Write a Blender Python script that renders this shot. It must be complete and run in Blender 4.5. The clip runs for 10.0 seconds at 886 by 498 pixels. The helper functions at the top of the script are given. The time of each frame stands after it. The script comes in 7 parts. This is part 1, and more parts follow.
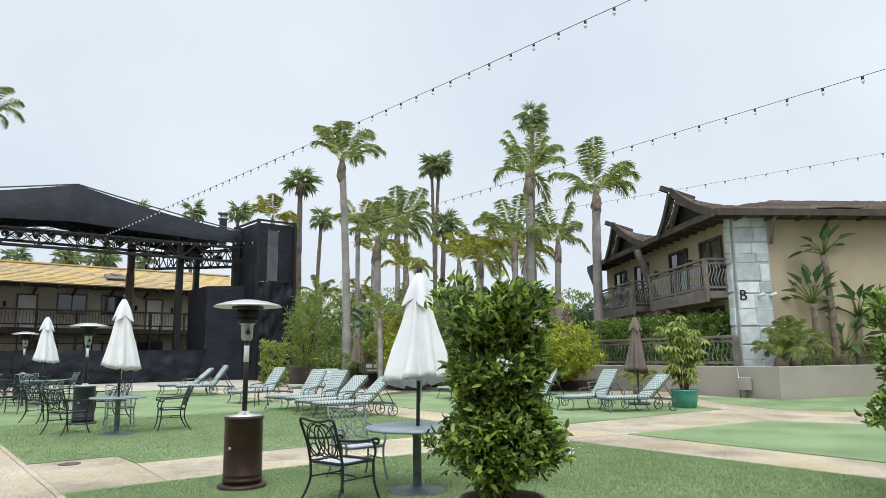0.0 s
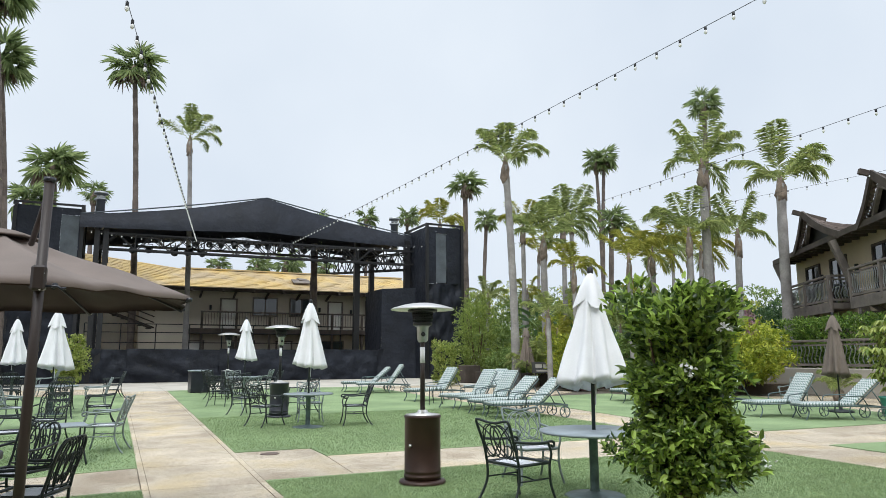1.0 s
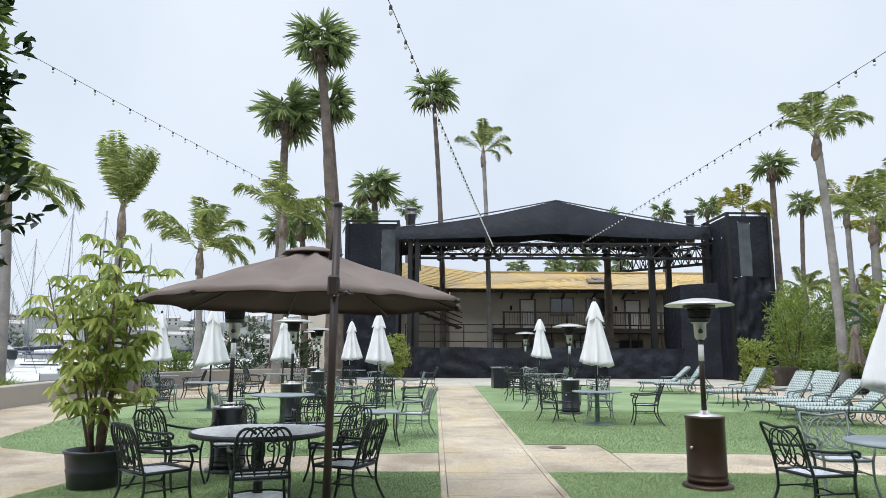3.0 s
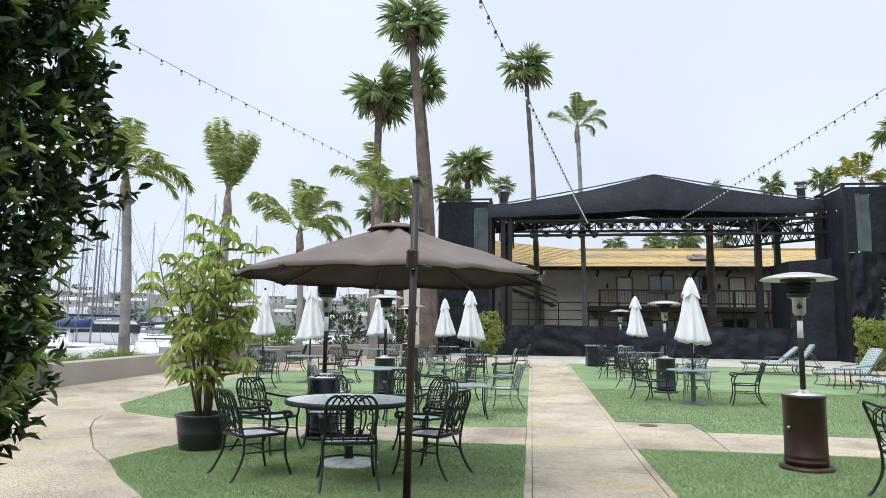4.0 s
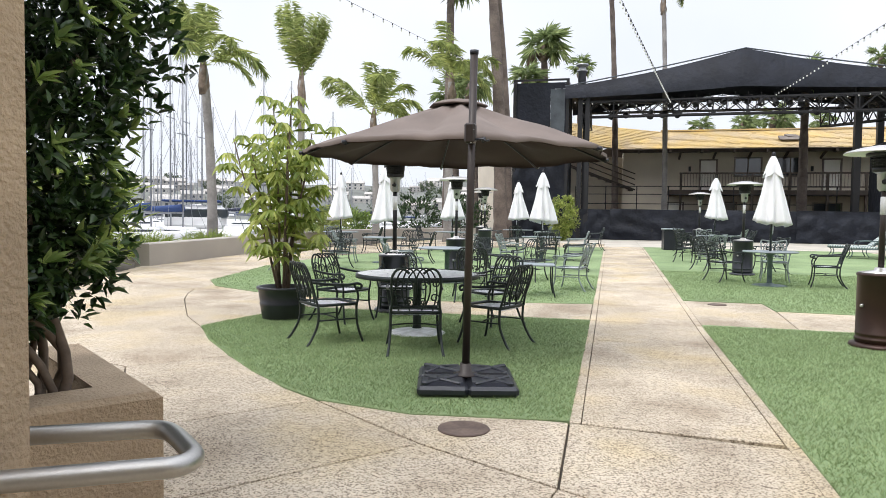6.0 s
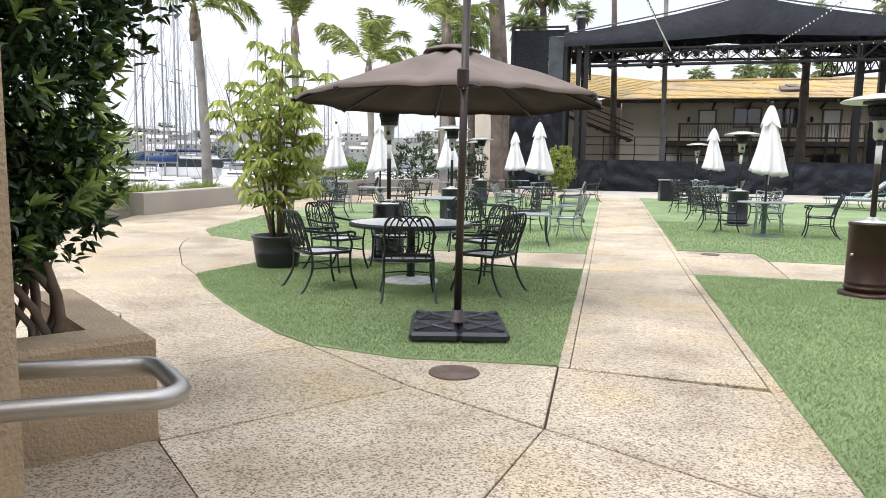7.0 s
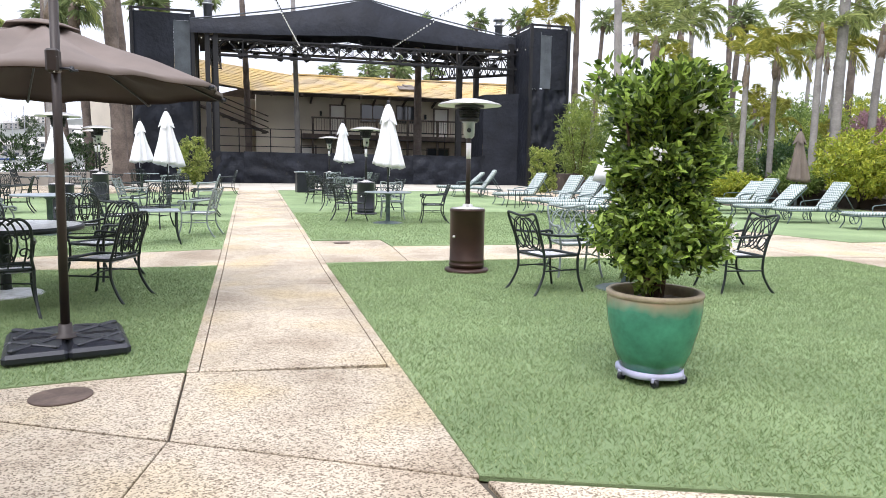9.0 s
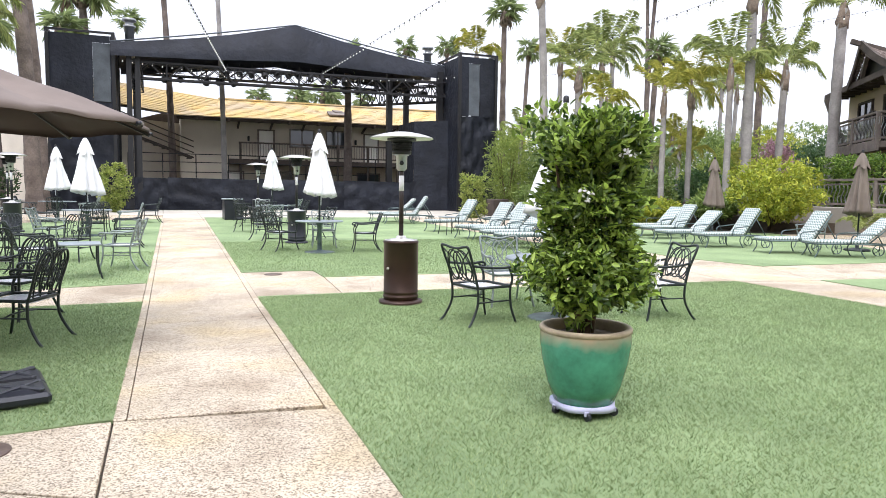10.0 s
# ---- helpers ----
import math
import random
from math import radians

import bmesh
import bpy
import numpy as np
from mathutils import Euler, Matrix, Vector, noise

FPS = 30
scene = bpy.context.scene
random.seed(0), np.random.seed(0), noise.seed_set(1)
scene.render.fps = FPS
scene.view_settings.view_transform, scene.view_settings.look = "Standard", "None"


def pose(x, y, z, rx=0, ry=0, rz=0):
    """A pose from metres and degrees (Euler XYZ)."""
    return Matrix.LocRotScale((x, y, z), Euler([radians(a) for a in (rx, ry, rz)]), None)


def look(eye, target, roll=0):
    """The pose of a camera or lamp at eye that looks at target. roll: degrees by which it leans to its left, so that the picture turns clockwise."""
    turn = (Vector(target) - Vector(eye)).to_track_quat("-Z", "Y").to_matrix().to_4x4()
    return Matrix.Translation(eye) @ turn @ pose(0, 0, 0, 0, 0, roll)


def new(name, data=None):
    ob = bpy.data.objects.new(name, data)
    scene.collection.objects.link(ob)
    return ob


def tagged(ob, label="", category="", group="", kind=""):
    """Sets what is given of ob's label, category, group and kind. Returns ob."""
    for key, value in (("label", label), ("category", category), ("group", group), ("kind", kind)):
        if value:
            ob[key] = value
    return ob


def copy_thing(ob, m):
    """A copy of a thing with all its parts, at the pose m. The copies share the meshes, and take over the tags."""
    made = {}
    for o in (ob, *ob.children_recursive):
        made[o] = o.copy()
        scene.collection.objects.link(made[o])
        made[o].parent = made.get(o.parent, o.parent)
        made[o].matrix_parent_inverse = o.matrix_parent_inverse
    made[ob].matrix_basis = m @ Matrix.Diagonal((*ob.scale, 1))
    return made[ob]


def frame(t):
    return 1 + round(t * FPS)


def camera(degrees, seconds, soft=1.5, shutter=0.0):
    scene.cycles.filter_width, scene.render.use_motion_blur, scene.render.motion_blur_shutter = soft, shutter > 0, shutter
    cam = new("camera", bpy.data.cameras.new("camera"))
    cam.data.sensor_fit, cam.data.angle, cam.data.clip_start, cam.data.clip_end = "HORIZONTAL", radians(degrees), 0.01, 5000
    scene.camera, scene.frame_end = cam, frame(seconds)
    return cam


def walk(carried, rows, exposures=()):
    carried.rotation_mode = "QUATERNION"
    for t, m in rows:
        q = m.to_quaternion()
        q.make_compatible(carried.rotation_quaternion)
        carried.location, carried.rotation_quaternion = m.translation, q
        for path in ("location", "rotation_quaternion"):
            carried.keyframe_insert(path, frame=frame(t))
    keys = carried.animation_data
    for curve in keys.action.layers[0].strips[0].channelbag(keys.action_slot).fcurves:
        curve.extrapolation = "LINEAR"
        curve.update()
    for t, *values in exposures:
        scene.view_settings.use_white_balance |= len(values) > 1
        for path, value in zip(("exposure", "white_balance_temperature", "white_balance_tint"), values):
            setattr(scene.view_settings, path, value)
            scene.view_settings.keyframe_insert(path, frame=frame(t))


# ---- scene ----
cam = camera(65.8, 10.0, soft=0.8)

EXPOSURES = [(0, 0.0, 6180, 6), (2.5, 0.0, 6080, 8), (4.5, 0.10, 6030, 9), (5.5, 0.22, 6350, 11), (7.5, 0.38, 6400, 13), (9, 0.50, 6200, 15), (10, 0.60, 6220, 15)]
PATH = [
    (0, (-0.357, -0.65, 1.519), (0.897, 0.878, 1.83), -0.61),
    (0.5, (-0.394, -0.651, 1.526), (0.646, 1.028, 1.839), -0.44),
    (1, (-0.405, -0.636, 1.547), (0.445, 1.147, 1.86), -0.23),
    (1.5, (-0.425, -0.642, 1.557), (0.273, 1.206, 1.87), -0.13),
    (2, (-0.344, -0.654, 1.532), (0.201, 1.244, 1.846), -0.22),
    (2.5, (-0.193, -0.8, 1.532), (0.063, 1.158, 1.849), -0.08),
    (4, (0.074, -0.985, 1.47), (-0.182, 0.984, 1.716), 0.83),
    (4.5, (0.152, -0.994, 1.454), (-0.225, 0.966, 1.588), 0.48),
    (5, (0.201, -1.02, 1.436), (-0.246, 0.928, 1.495), 0.6),
    (5.5, (0.225, -1.04, 1.402), (-0.241, 0.904, 1.398), 0.83),
    (7, (0.28, -1.046, 1.337), (-0.18, 0.887, 1.108), 0.95),
    (7.5, (0.327, -1.059, 1.352), (-0.045, 0.891, 1.108), 1.02),
    (8, (0.382, -1.052, 1.356), (0.292, 0.931, 1.114), 0.85),
    (8.5, (0.414, -1.047, 1.355), (0.687, 0.92, 1.116), 0.84),
    (9, (0.417, -1.047, 1.366), (0.96, 0.863, 1.129), 0.88),
    (9.5, (0.399, -1.059, 1.395), (1.088, 0.803, 1.158), 0.87),
    (10, (0.373, -1.073, 1.475), (1.107, 0.78, 1.309), 0.74),
]
walk(cam, [(t, look(e, g, r)) for t, e, g, r in PATH], EXPOSURES)


# ---- light ----
world = bpy.data.worlds.new("overcast")
scene.world = world
world.use_nodes = True
wn, wl = world.node_tree.nodes, world.node_tree.links
bg = wn["Background"]
sky = wn.new("ShaderNodeTexSky")
sky.sky_type = "NISHITA"
sky.sun_disc = False
sky.sun_elevation, sky.sun_rotation = radians(58), radians(150)
sky.dust_density = 3.0
sk = wn.new("ShaderNodeVectorMath")
sk.operation = "SCALE"
sk.inputs[3].default_value = 0.06
wl.new(sky.outputs[0], sk.inputs[0])
tc = wn.new("ShaderNodeTexCoord")
cl = wn.new("ShaderNodeTexNoise")
cl.inputs["Scale"].default_value = 2.2
cl.inputs["Detail"].default_value = 4
wl.new(tc.outputs["Generated"], cl.inputs["Vector"])
rp = wn.new("ShaderNodeValToRGB")
rp.color_ramp.elements[0].position, rp.color_ramp.elements[1].position = 0.3, 0.72
rp.color_ramp.elements[0].color = (0.70, 0.74, 0.81, 1)
rp.color_ramp.elements[1].color = (0.84, 0.86, 0.90, 1)
wl.new(cl.outputs["Fac"], rp.inputs[0])
mx = wn.new("ShaderNodeMix")
mx.data_type = "RGBA"
mx.inputs[0].default_value = 0.92
wl.new(sk.outputs[0], mx.inputs[6])
wl.new(rp.outputs[0], mx.inputs[7])
# an overcast sky is brightest overhead
sx, zr, up = wn.new("ShaderNodeSeparateXYZ"), wn.new("ShaderNodeMapRange"), wn.new("ShaderNodeVectorMath")
wl.new(tc.outputs["Generated"], sx.inputs[0])
zr.inputs[1].default_value, zr.inputs[2].default_value, zr.inputs[3].default_value, zr.inputs[4].default_value = 0.5, 1.0, 1.0, 2.2
wl.new(sx.outputs["Z"], zr.inputs[0])
up.operation = "SCALE"
wl.new(mx.outputs[2], up.inputs[0]), wl.new(zr.outputs[0], up.inputs[3])
wl.new(up.outputs[0], bg.inputs[0])
bg.inputs[1].default_value = 1.12

sun_data = bpy.data.lights.new("sun", "SUN")
sun_data.energy, sun_data.angle, sun_data.color = 1.75, radians(40), (1.0, 0.96, 0.9)
sun = new("sun", sun_data)
sun.matrix_world = look((-14, -12, 40), (0, 8, 0))


# ---- materials ----
def surf(name, base, rough=0.6, metal=0.0, var=0.2, big=1.2, fine=40.0, bump=0.15, dist=0.004, rnd=0.0, second=None, spec=0.5, world_space=False):
    """A painted, cast, woven or mineral surface: two scales of variation and fine relief."""
    m = bpy.data.materials.new(name)
    m.use_nodes = True
    n, l = m.node_tree.nodes, m.node_tree.links
    b = n["Principled BSDF"]
    b.inputs["Roughness"].default_value, b.inputs["Metallic"].default_value = rough, metal
    b.inputs["Specular IOR Level"].default_value = spec
    co = n.new("ShaderNodeTexCoord")
    src = co.outputs["Object"]
    if world_space:
        src = n.new("ShaderNodeNewGeometry").outputs["Position"]
    a, c = n.new("ShaderNodeTexNoise"), n.new("ShaderNodeTexNoise")
    a.inputs["Scale"].default_value, c.inputs["Scale"].default_value = big, fine
    a.inputs["Detail"].default_value, c.inputs["Detail"].default_value = 5, 3
    l.new(src, a.inputs["Vector"]), l.new(src, c.inputs["Vector"])
    r = n.new("ShaderNodeValToRGB")
    lo = second or tuple(v * (1 - var) for v in base)
    r.color_ramp.elements[0].color, r.color_ramp.elements[1].color = (*lo, 1), (*[min(1, v * (1 + var * 0.6)) for v in base], 1)
    r.color_ramp.elements[0].position, r.color_ramp.elements[1].position = 0.32, 0.68
    l.new(a.outputs["Fac"], r.inputs[0])
    k = n.new("ShaderNodeMapRange")
    k.inputs[3].default_value, k.inputs[4].default_value = 1 - var * 0.7, 1 + var * 0.7
    l.new(c.outputs["Fac"], k.inputs[0])
    v = n.new("ShaderNodeVectorMath")
    v.operation = "SCALE"
    l.new(r.outputs[0], v.inputs[0]), l.new(k.outputs[0], v.inputs[3])
    out = v.outputs[0]
    if rnd:
        oi, k2, v2 = n.new("ShaderNodeObjectInfo"), n.new("ShaderNodeMapRange"), n.new("ShaderNodeVectorMath")
        k2.inputs[3].default_value, k2.inputs[4].default_value = 1 - rnd, 1 + rnd
        v2.operation = "SCALE"
        l.new(oi.outputs["Random"], k2.inputs[0]), l.new(out, v2.inputs[0]), l.new(k2.outputs[0], v2.inputs[3])
        out = v2.outputs[0]
    l.new(out, b.inputs["Base Color"])
    if bump:
        bu = n.new("ShaderNodeBump")
        bu.inputs["Strength"].default_value, bu.inputs["Distance"].default_value = bump, dist
        l.new(c.outputs["Fac"], bu.inputs["Height"]), l.new(bu.outputs[0], b.inputs["Normal"])
    return m


def leafy(name, dark, light, gloss=0.45, through_light=0.35, mid=0.45):
    """Foliage: each leaf its own shade, some light passing through."""
    m = bpy.data.materials.new(name)
    m.use_nodes = True
    n, l = m.node_tree.nodes, m.node_tree.links
    b = n["Principled BSDF"]
    b.inputs["Roughness"].default_value = gloss
    g = n.new("ShaderNodeNewGeometry")
    r = n.new("ShaderNodeValToRGB")
    r.color_ramp.elements[0].color, r.color_ramp.elements[1].color = (*dark, 1), (*light, 1)
    e = r.color_ramp.elements.new(0.6)
    e.color = (*[(1 - mid) * p + mid * q for p, q in zip(dark, light)], 1)
    l.new(g.outputs["Random Per Island"], r.inputs[0])
    no, mr, vm = n.new("ShaderNodeTexNoise"), n.new("ShaderNodeMapRange"), n.new("ShaderNodeVectorMath")
    no.inputs["Scale"].default_value = 3.0
    mr.inputs[3].default_value, mr.inputs[4].default_value = 0.7, 1.3
    vm.operation = "SCALE"
    l.new(g.outputs["Position"], no.inputs["Vector"]), l.new(no.outputs["Fac"], mr.inputs[0])
    l.new(r.outputs[0], vm.inputs[0]), l.new(mr.outputs[0], vm.inputs[3])
    l.new(vm.outputs[0], b.inputs["Base Color"])
    t, mxs = n.new("ShaderNodeBsdfTranslucent"), n.new("ShaderNodeMixShader")
    l.new(vm.outputs[0], t.inputs[0])
    mxs.inputs[0].default_value = through_light
    l.new(b.outputs[0], mxs.inputs[1]), l.new(t.outputs[0], mxs.inputs[2])
    l.new(mxs.outputs[0], n["Material Output"].inputs[0])
    return m


def aggregate(name, base, dark):
    """Exposed-aggregate concrete: small pebbles, stains, slab to slab shade."""
    m = surf(name, base, 0.85, var=0.22, big=0.55, fine=22, bump=0, second=dark, world_space=True, rnd=0.06)
    n, l = m.node_tree.nodes, m.node_tree.links
    b = n["Principled BSDF"]
    old = b.inputs["Base Color"].links[0].from_socket
    g = n.new("ShaderNodeNewGeometry")
    vo = n.new("ShaderNodeTexVoronoi")
    vo.inputs["Scale"].default_value = 112
    l.new(g.outputs["Position"], vo.inputs["Vector"])
    sp = n.new("ShaderNodeSeparateColor")
    l.new(vo.outputs["Color"], sp.inputs[0])
    mr = n.new("ShaderNodeValToRGB")
    mr.color_ramp.elements[0].color, mr.color_ramp.elements[1].color = (0.30, 0.25, 0.20, 1), (1.24, 1.20, 1.13, 1)
    mr.color_ramp.elements[1].position = 0.55
    l.new(sp.outputs[0], mr.inputs[0])
    mu = n.new("ShaderNodeVectorMath")
    mu.operation = "MULTIPLY"
    l.new(old, mu.inputs[0]), l.new(mr.outputs[0], mu.inputs[1])
    # ochre and grey weather stains
    st, sr, m2 = n.new("ShaderNodeTexNoise"), n.new("ShaderNodeValToRGB"), n.new("ShaderNodeVectorMath")
    st.inputs["Scale"].default_value, st.inputs["Detail"].default_value = 0.9, 6
    l.new(g.outputs["Position"], st.inputs["Vector"])
    sr.color_ramp.elements[0].color, sr.color_ramp.elements[1].color = (0.74, 0.70, 0.66, 1), (1.0, 0.93, 0.72, 1)
    sr.color_ramp.elements[0].position, sr.color_ramp.elements[1].position = 0.34, 0.70
    e = sr.color_ramp.elements.new(0.48)
    e.color = (1, 1, 1, 1)
    l.new(st.outputs["Fac"], sr.inputs[0])
    m2.operation = "MULTIPLY"
    l.new(mu.outputs[0], m2.inputs[0]), l.new(sr.outputs[0], m2.inputs[1])
    l.new(m2.outputs[0], b.inputs["Base Color"])
    bu = n.new("ShaderNodeBump")
    bu.inputs["Strength"].default_value, bu.inputs["Distance"].default_value = 0.5, 0.004
    bu.invert = True
    l.new(vo.outputs["Distance"], bu.inputs["Height"]), l.new(bu.outputs[0], b.inputs["Normal"])
    return m


def chevron_cloth(name, light, dark):
    m = surf(name, light, 0.9, var=0.1, fine=60)
    n, l = m.node_tree.nodes, m.node_tree.links
    b = n["Principled BSDF"]
    old = b.inputs["Base Color"].links[0].from_socket
    co, se = n.new("ShaderNodeTexCoord"), n.new("ShaderNodeSeparateXYZ")
    l.new(co.outputs["Object"], se.inputs[0])
    pp = n.new("ShaderNodeMath")
    pp.operation = "PINGPONG"
    pp.inputs[1].default_value = 0.042
    l.new(se.outputs["Y"], pp.inputs[0])
    ad, md, gt, mi = n.new("ShaderNodeMath"), n.new("ShaderNodeMath"), n.new("ShaderNodeMath"), n.new("ShaderNodeMix")
    ad.operation, md.operation, gt.operation = "ADD", "PINGPONG", "GREATER_THAN"
    md.inputs[1].default_value, gt.inputs[1].default_value = 0.038, 0.022
    l.new(se.outputs["X"], ad.inputs[0]), l.new(pp.outputs[0], ad.inputs[1])
    l.new(ad.outputs[0], md.inputs[0]), l.new(md.outputs[0], gt.inputs[0])
    mi.data_type = "RGBA"
    mi.inputs[7].default_value = (*dark, 1)
    l.new(gt.outputs[0], mi.inputs[0]), l.new(old, mi.inputs[6]), l.new(mi.outputs[2], b.inputs["Base Color"])
    return m


def glazed(name):
    """Sea-green glaze that runs from a bare sandy rim."""
    m = surf(name, (0.06, 0.26, 0.17), 0.22, var=0.3, big=5, fine=30, bump=0.05)
    n, l = m.node_tree.nodes, m.node_tree.links
    b = n["Principled BSDF"]
    old = b.inputs["Base Color"].links[0].from_socket
    co, se, no, ad = n.new("ShaderNodeTexCoord"), n.new("ShaderNodeSeparateXYZ"), n.new("ShaderNodeTexNoise"), n.new("ShaderNodeMath")
    no.inputs["Scale"].default_value = 9
    l.new(co.outputs["Object"], se.inputs[0]), l.new(co.outputs["Object"], no.inputs["Vector"])
    ad.operation = "MULTIPLY_ADD"
    ad.inputs[1].default_value = 0.09
    l.new(no.outputs["Fac"], ad.inputs[0]), l.new(se.outputs["Z"], ad.inputs[2])
    mr, mi = n.new("ShaderNodeMapRange"), n.new("ShaderNodeMix")
    mr.inputs[1].default_value, mr.inputs[2].default_value = 0.53, 0.62
    l.new(ad.outputs[0], mr.inputs[0]), l.new(mr.outputs[0], mi.inputs[0])
    mi.data_type = "RGBA"
    mi.inputs[7].default_value = (0.36, 0.29, 0.19, 1)
    l.new(old, mi.inputs[6]), l.new(mi.outputs[2], b.inputs["Base Color"])
    return m


def pane(name, tint=(0.05, 0.06, 0.07), rough=0.04):
    m = surf(name, tint, rough, var=0.15, bump=0, spec=0.8)
    return m


AGG = aggregate("exposed_aggregate", (0.50, 0.45, 0.375), (0.36, 0.315, 0.255))
# darker slab by the planter: entrance shade is partly in its colour
AGG_DARK = aggregate("grimy_aggregate", (0.33, 0.29, 0.24), (0.24, 0.205, 0.17))
CONC = surf("smooth_concrete", (0.55, 0.51, 0.44), 0.85, var=0.15, big=1, fine=70, bump=0.2)
JOINT = surf("joint_grit", (0.10, 0.085, 0.065), 0.95, var=0.3, fine=50)
SOIL = surf("soil", (0.10, 0.075, 0.05), 0.95, var=0.4, big=0.8, fine=25, bump=0.6, dist=0.03)
TURF = surf("artificial_turf", (0.262, 0.345, 0.172), 0.8, var=0.22, big=0.7, fine=140, bump=0.9, dist=0.012, second=(0.192, 0.268, 0.128), world_space=True, spec=0.3)
BLADE = leafy("turf_blades", (0.155, 0.24, 0.09), (0.44, 0.52, 0.275), 0.6, 0.3)
BLACKCLOTH = surf("black_vinyl_mesh", (0.015, 0.018, 0.027), 0.62, var=0.4, big=0.8, fine=4, bump=0.7, dist=0.07, spec=0.32)
SCRIM = surf("faded_scrim", (0.10, 0.115, 0.13), 0.8, var=0.3, big=1.5, fine=20)
BLACKSTEEL = surf("black_steel", (0.012, 0.012, 0.014), 0.5, 0.0, var=0.2)
GREYSTEEL = surf("galvanised_steel", (0.42, 0.43, 0.44), 0.4, 0.8, var=0.2)
# darker copy of the brown canvas: the underside's shade is in its colour
SHADECLOTH = surf("unfaded_brown_canvas", (0.055, 0.036, 0.028), 0.9, var=0.15, big=2.0, fine=160, bump=0.2, dist=0.002)
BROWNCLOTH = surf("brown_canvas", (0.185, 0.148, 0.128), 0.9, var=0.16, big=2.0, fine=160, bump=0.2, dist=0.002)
WHITECLOTH = surf("white_canvas", (0.80, 0.80, 0.82), 0.9, var=0.06, big=3, fine=60, bump=0.2)
TAUPECLOTH = surf("taupe_canvas", (0.19, 0.155, 0.13), 0.9, var=0.15, big=3, fine=60)
BRONZE = surf("hammered_bronze", (0.045, 0.022, 0.015), 0.42, 0.35, var=0.3, big=3, fine=90, bump=0.35, dist=0.002)
POLE_BROWN = surf("brown_powder_coat", (0.032, 0.022, 0.018), 0.45, 0.1, var=0.2)
ALU = surf("dull_aluminium", (0.62, 0.60, 0.58), 0.35, 0.9, var=0.12, big=3)
STAINLESS = surf("brushed_stainless", (0.46, 0.45, 0.43), 0.42, 1.0, var=0.1, fine=120)
CASTIRON = surf("dark_green_cast_metal", (0.022, 0.030, 0.030), 0.38, 0.3, var=0.35, big=9, fine=60, bump=0.1)
VERDIGRIS = surf("weathered_verdigris_metal", (0.10, 0.14, 0.14), 0.45, 0.3, var=0.4, big=7, fine=50)
# paler chair metal with the grey sheen put into its colour
PALEGREEN = surf("pale_weathered_green_metal", (0.22, 0.26, 0.25), 0.4, 0.3, var=0.35, big=8, fine=50)
# pale colours of the seats and pierced top stand in for sky reflection
SEATMETAL = surf("pale_worn_cast_seat", (0.72, 0.73, 0.78), 0.35, 0.0, var=0.3, big=9, fine=40)
PALETOP = surf("pale_speckled_metal", (0.86, 0.87, 0.89), 0.3, 0.0, var=0.25, big=14, fine=70)
TABLETOP = surf("blue_grey_tabletop", (0.27, 0.31, 0.335), 0.42, 0.1, var=0.2, big=4, fine=60)
PLASTIC = surf("black_plastic", (0.020, 0.022, 0.030), 0.33, var=0.2, big=4, fine=80)
LILAC = surf("pale_lilac_plastic", (0.52, 0.52, 0.72), 0.5, var=0.1)
GLAZE = glazed("sea_green_glaze")
RIM = surf("sandy_rim", (0.40, 0.33, 0.23), 0.6, var=0.25, big=8)
CUSHION = chevron_cloth("chevron_cushion", (0.54, 0.57, 0.56), (0.15, 0.22, 0.20))
BARK = surf("palm_bark", (0.32, 0.30, 0.285), 0.95, var=0.35, big=1.5, fine=14, bump=0.7, dist=0.03)
BARKDARK = surf("shaggy_bark", (0.175, 0.14, 0.12), 0.95, var=0.4, big=2, fine=16, bump=0.9, dist=0.05)
BOOT = surf("frond_boots", (0.27, 0.21, 0.165), 0.95, var=0.4, big=4, fine=18, bump=0.8, dist=0.03)
TWIG = surf("brown_twigs", (0.10, 0.065, 0.045), 0.9, var=0.35, big=6)
STEMGREY = surf("grey_stems", (0.16, 0.12, 0.09), 0.9, var=0.35, big=6)
FROND = leafy("queen_palm_frond", (0.28, 0.35, 0.12), (0.74, 0.78, 0.34), 0.5, 0.62)
FAN = leafy("fan_palm_leaf", (0.15, 0.21, 0.08), (0.46, 0.54, 0.25), 0.5, 0.55)
YELLOWPALM = leafy("yellow_palm_frond", (0.34, 0.37, 0.08), (0.76, 0.70, 0.18), 0.5, 0.6)
LEAF_BUSH = leafy("glossy_bush_leaf", (0.065, 0.15, 0.03), (0.44, 0.60, 0.13), 0.3, 0.35)
LEAF_POT = leafy("glossy_potted_leaf", (0.020, 0.055, 0.012), (0.52, 0.70, 0.14), 0.28, 0.40, 0.36)
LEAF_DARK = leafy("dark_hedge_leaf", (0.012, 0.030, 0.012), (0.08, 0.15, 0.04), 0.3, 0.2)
LEAF_YOUNG = leafy("young_umbrella_leaf", (0.18, 0.26, 0.045), (0.60, 0.64, 0.20), 0.35, 0.5)
LEAF_YELLOW = leafy("yellow_green_leaf", (0.22, 0.30, 0.04), (0.68, 0.68, 0.10), 0.5, 0.4)
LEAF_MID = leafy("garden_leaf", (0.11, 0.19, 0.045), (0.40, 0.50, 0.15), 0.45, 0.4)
LEAF_BAMBOO = leafy("bamboo_leaf", (0.18, 0.26, 0.05), (0.48, 0.56, 0.15), 0.5, 0.45)
LEAF_PINK = leafy("pink_blossom", (0.30, 0.20, 0.20), (0.62, 0.36, 0.45), 0.6, 0.4)
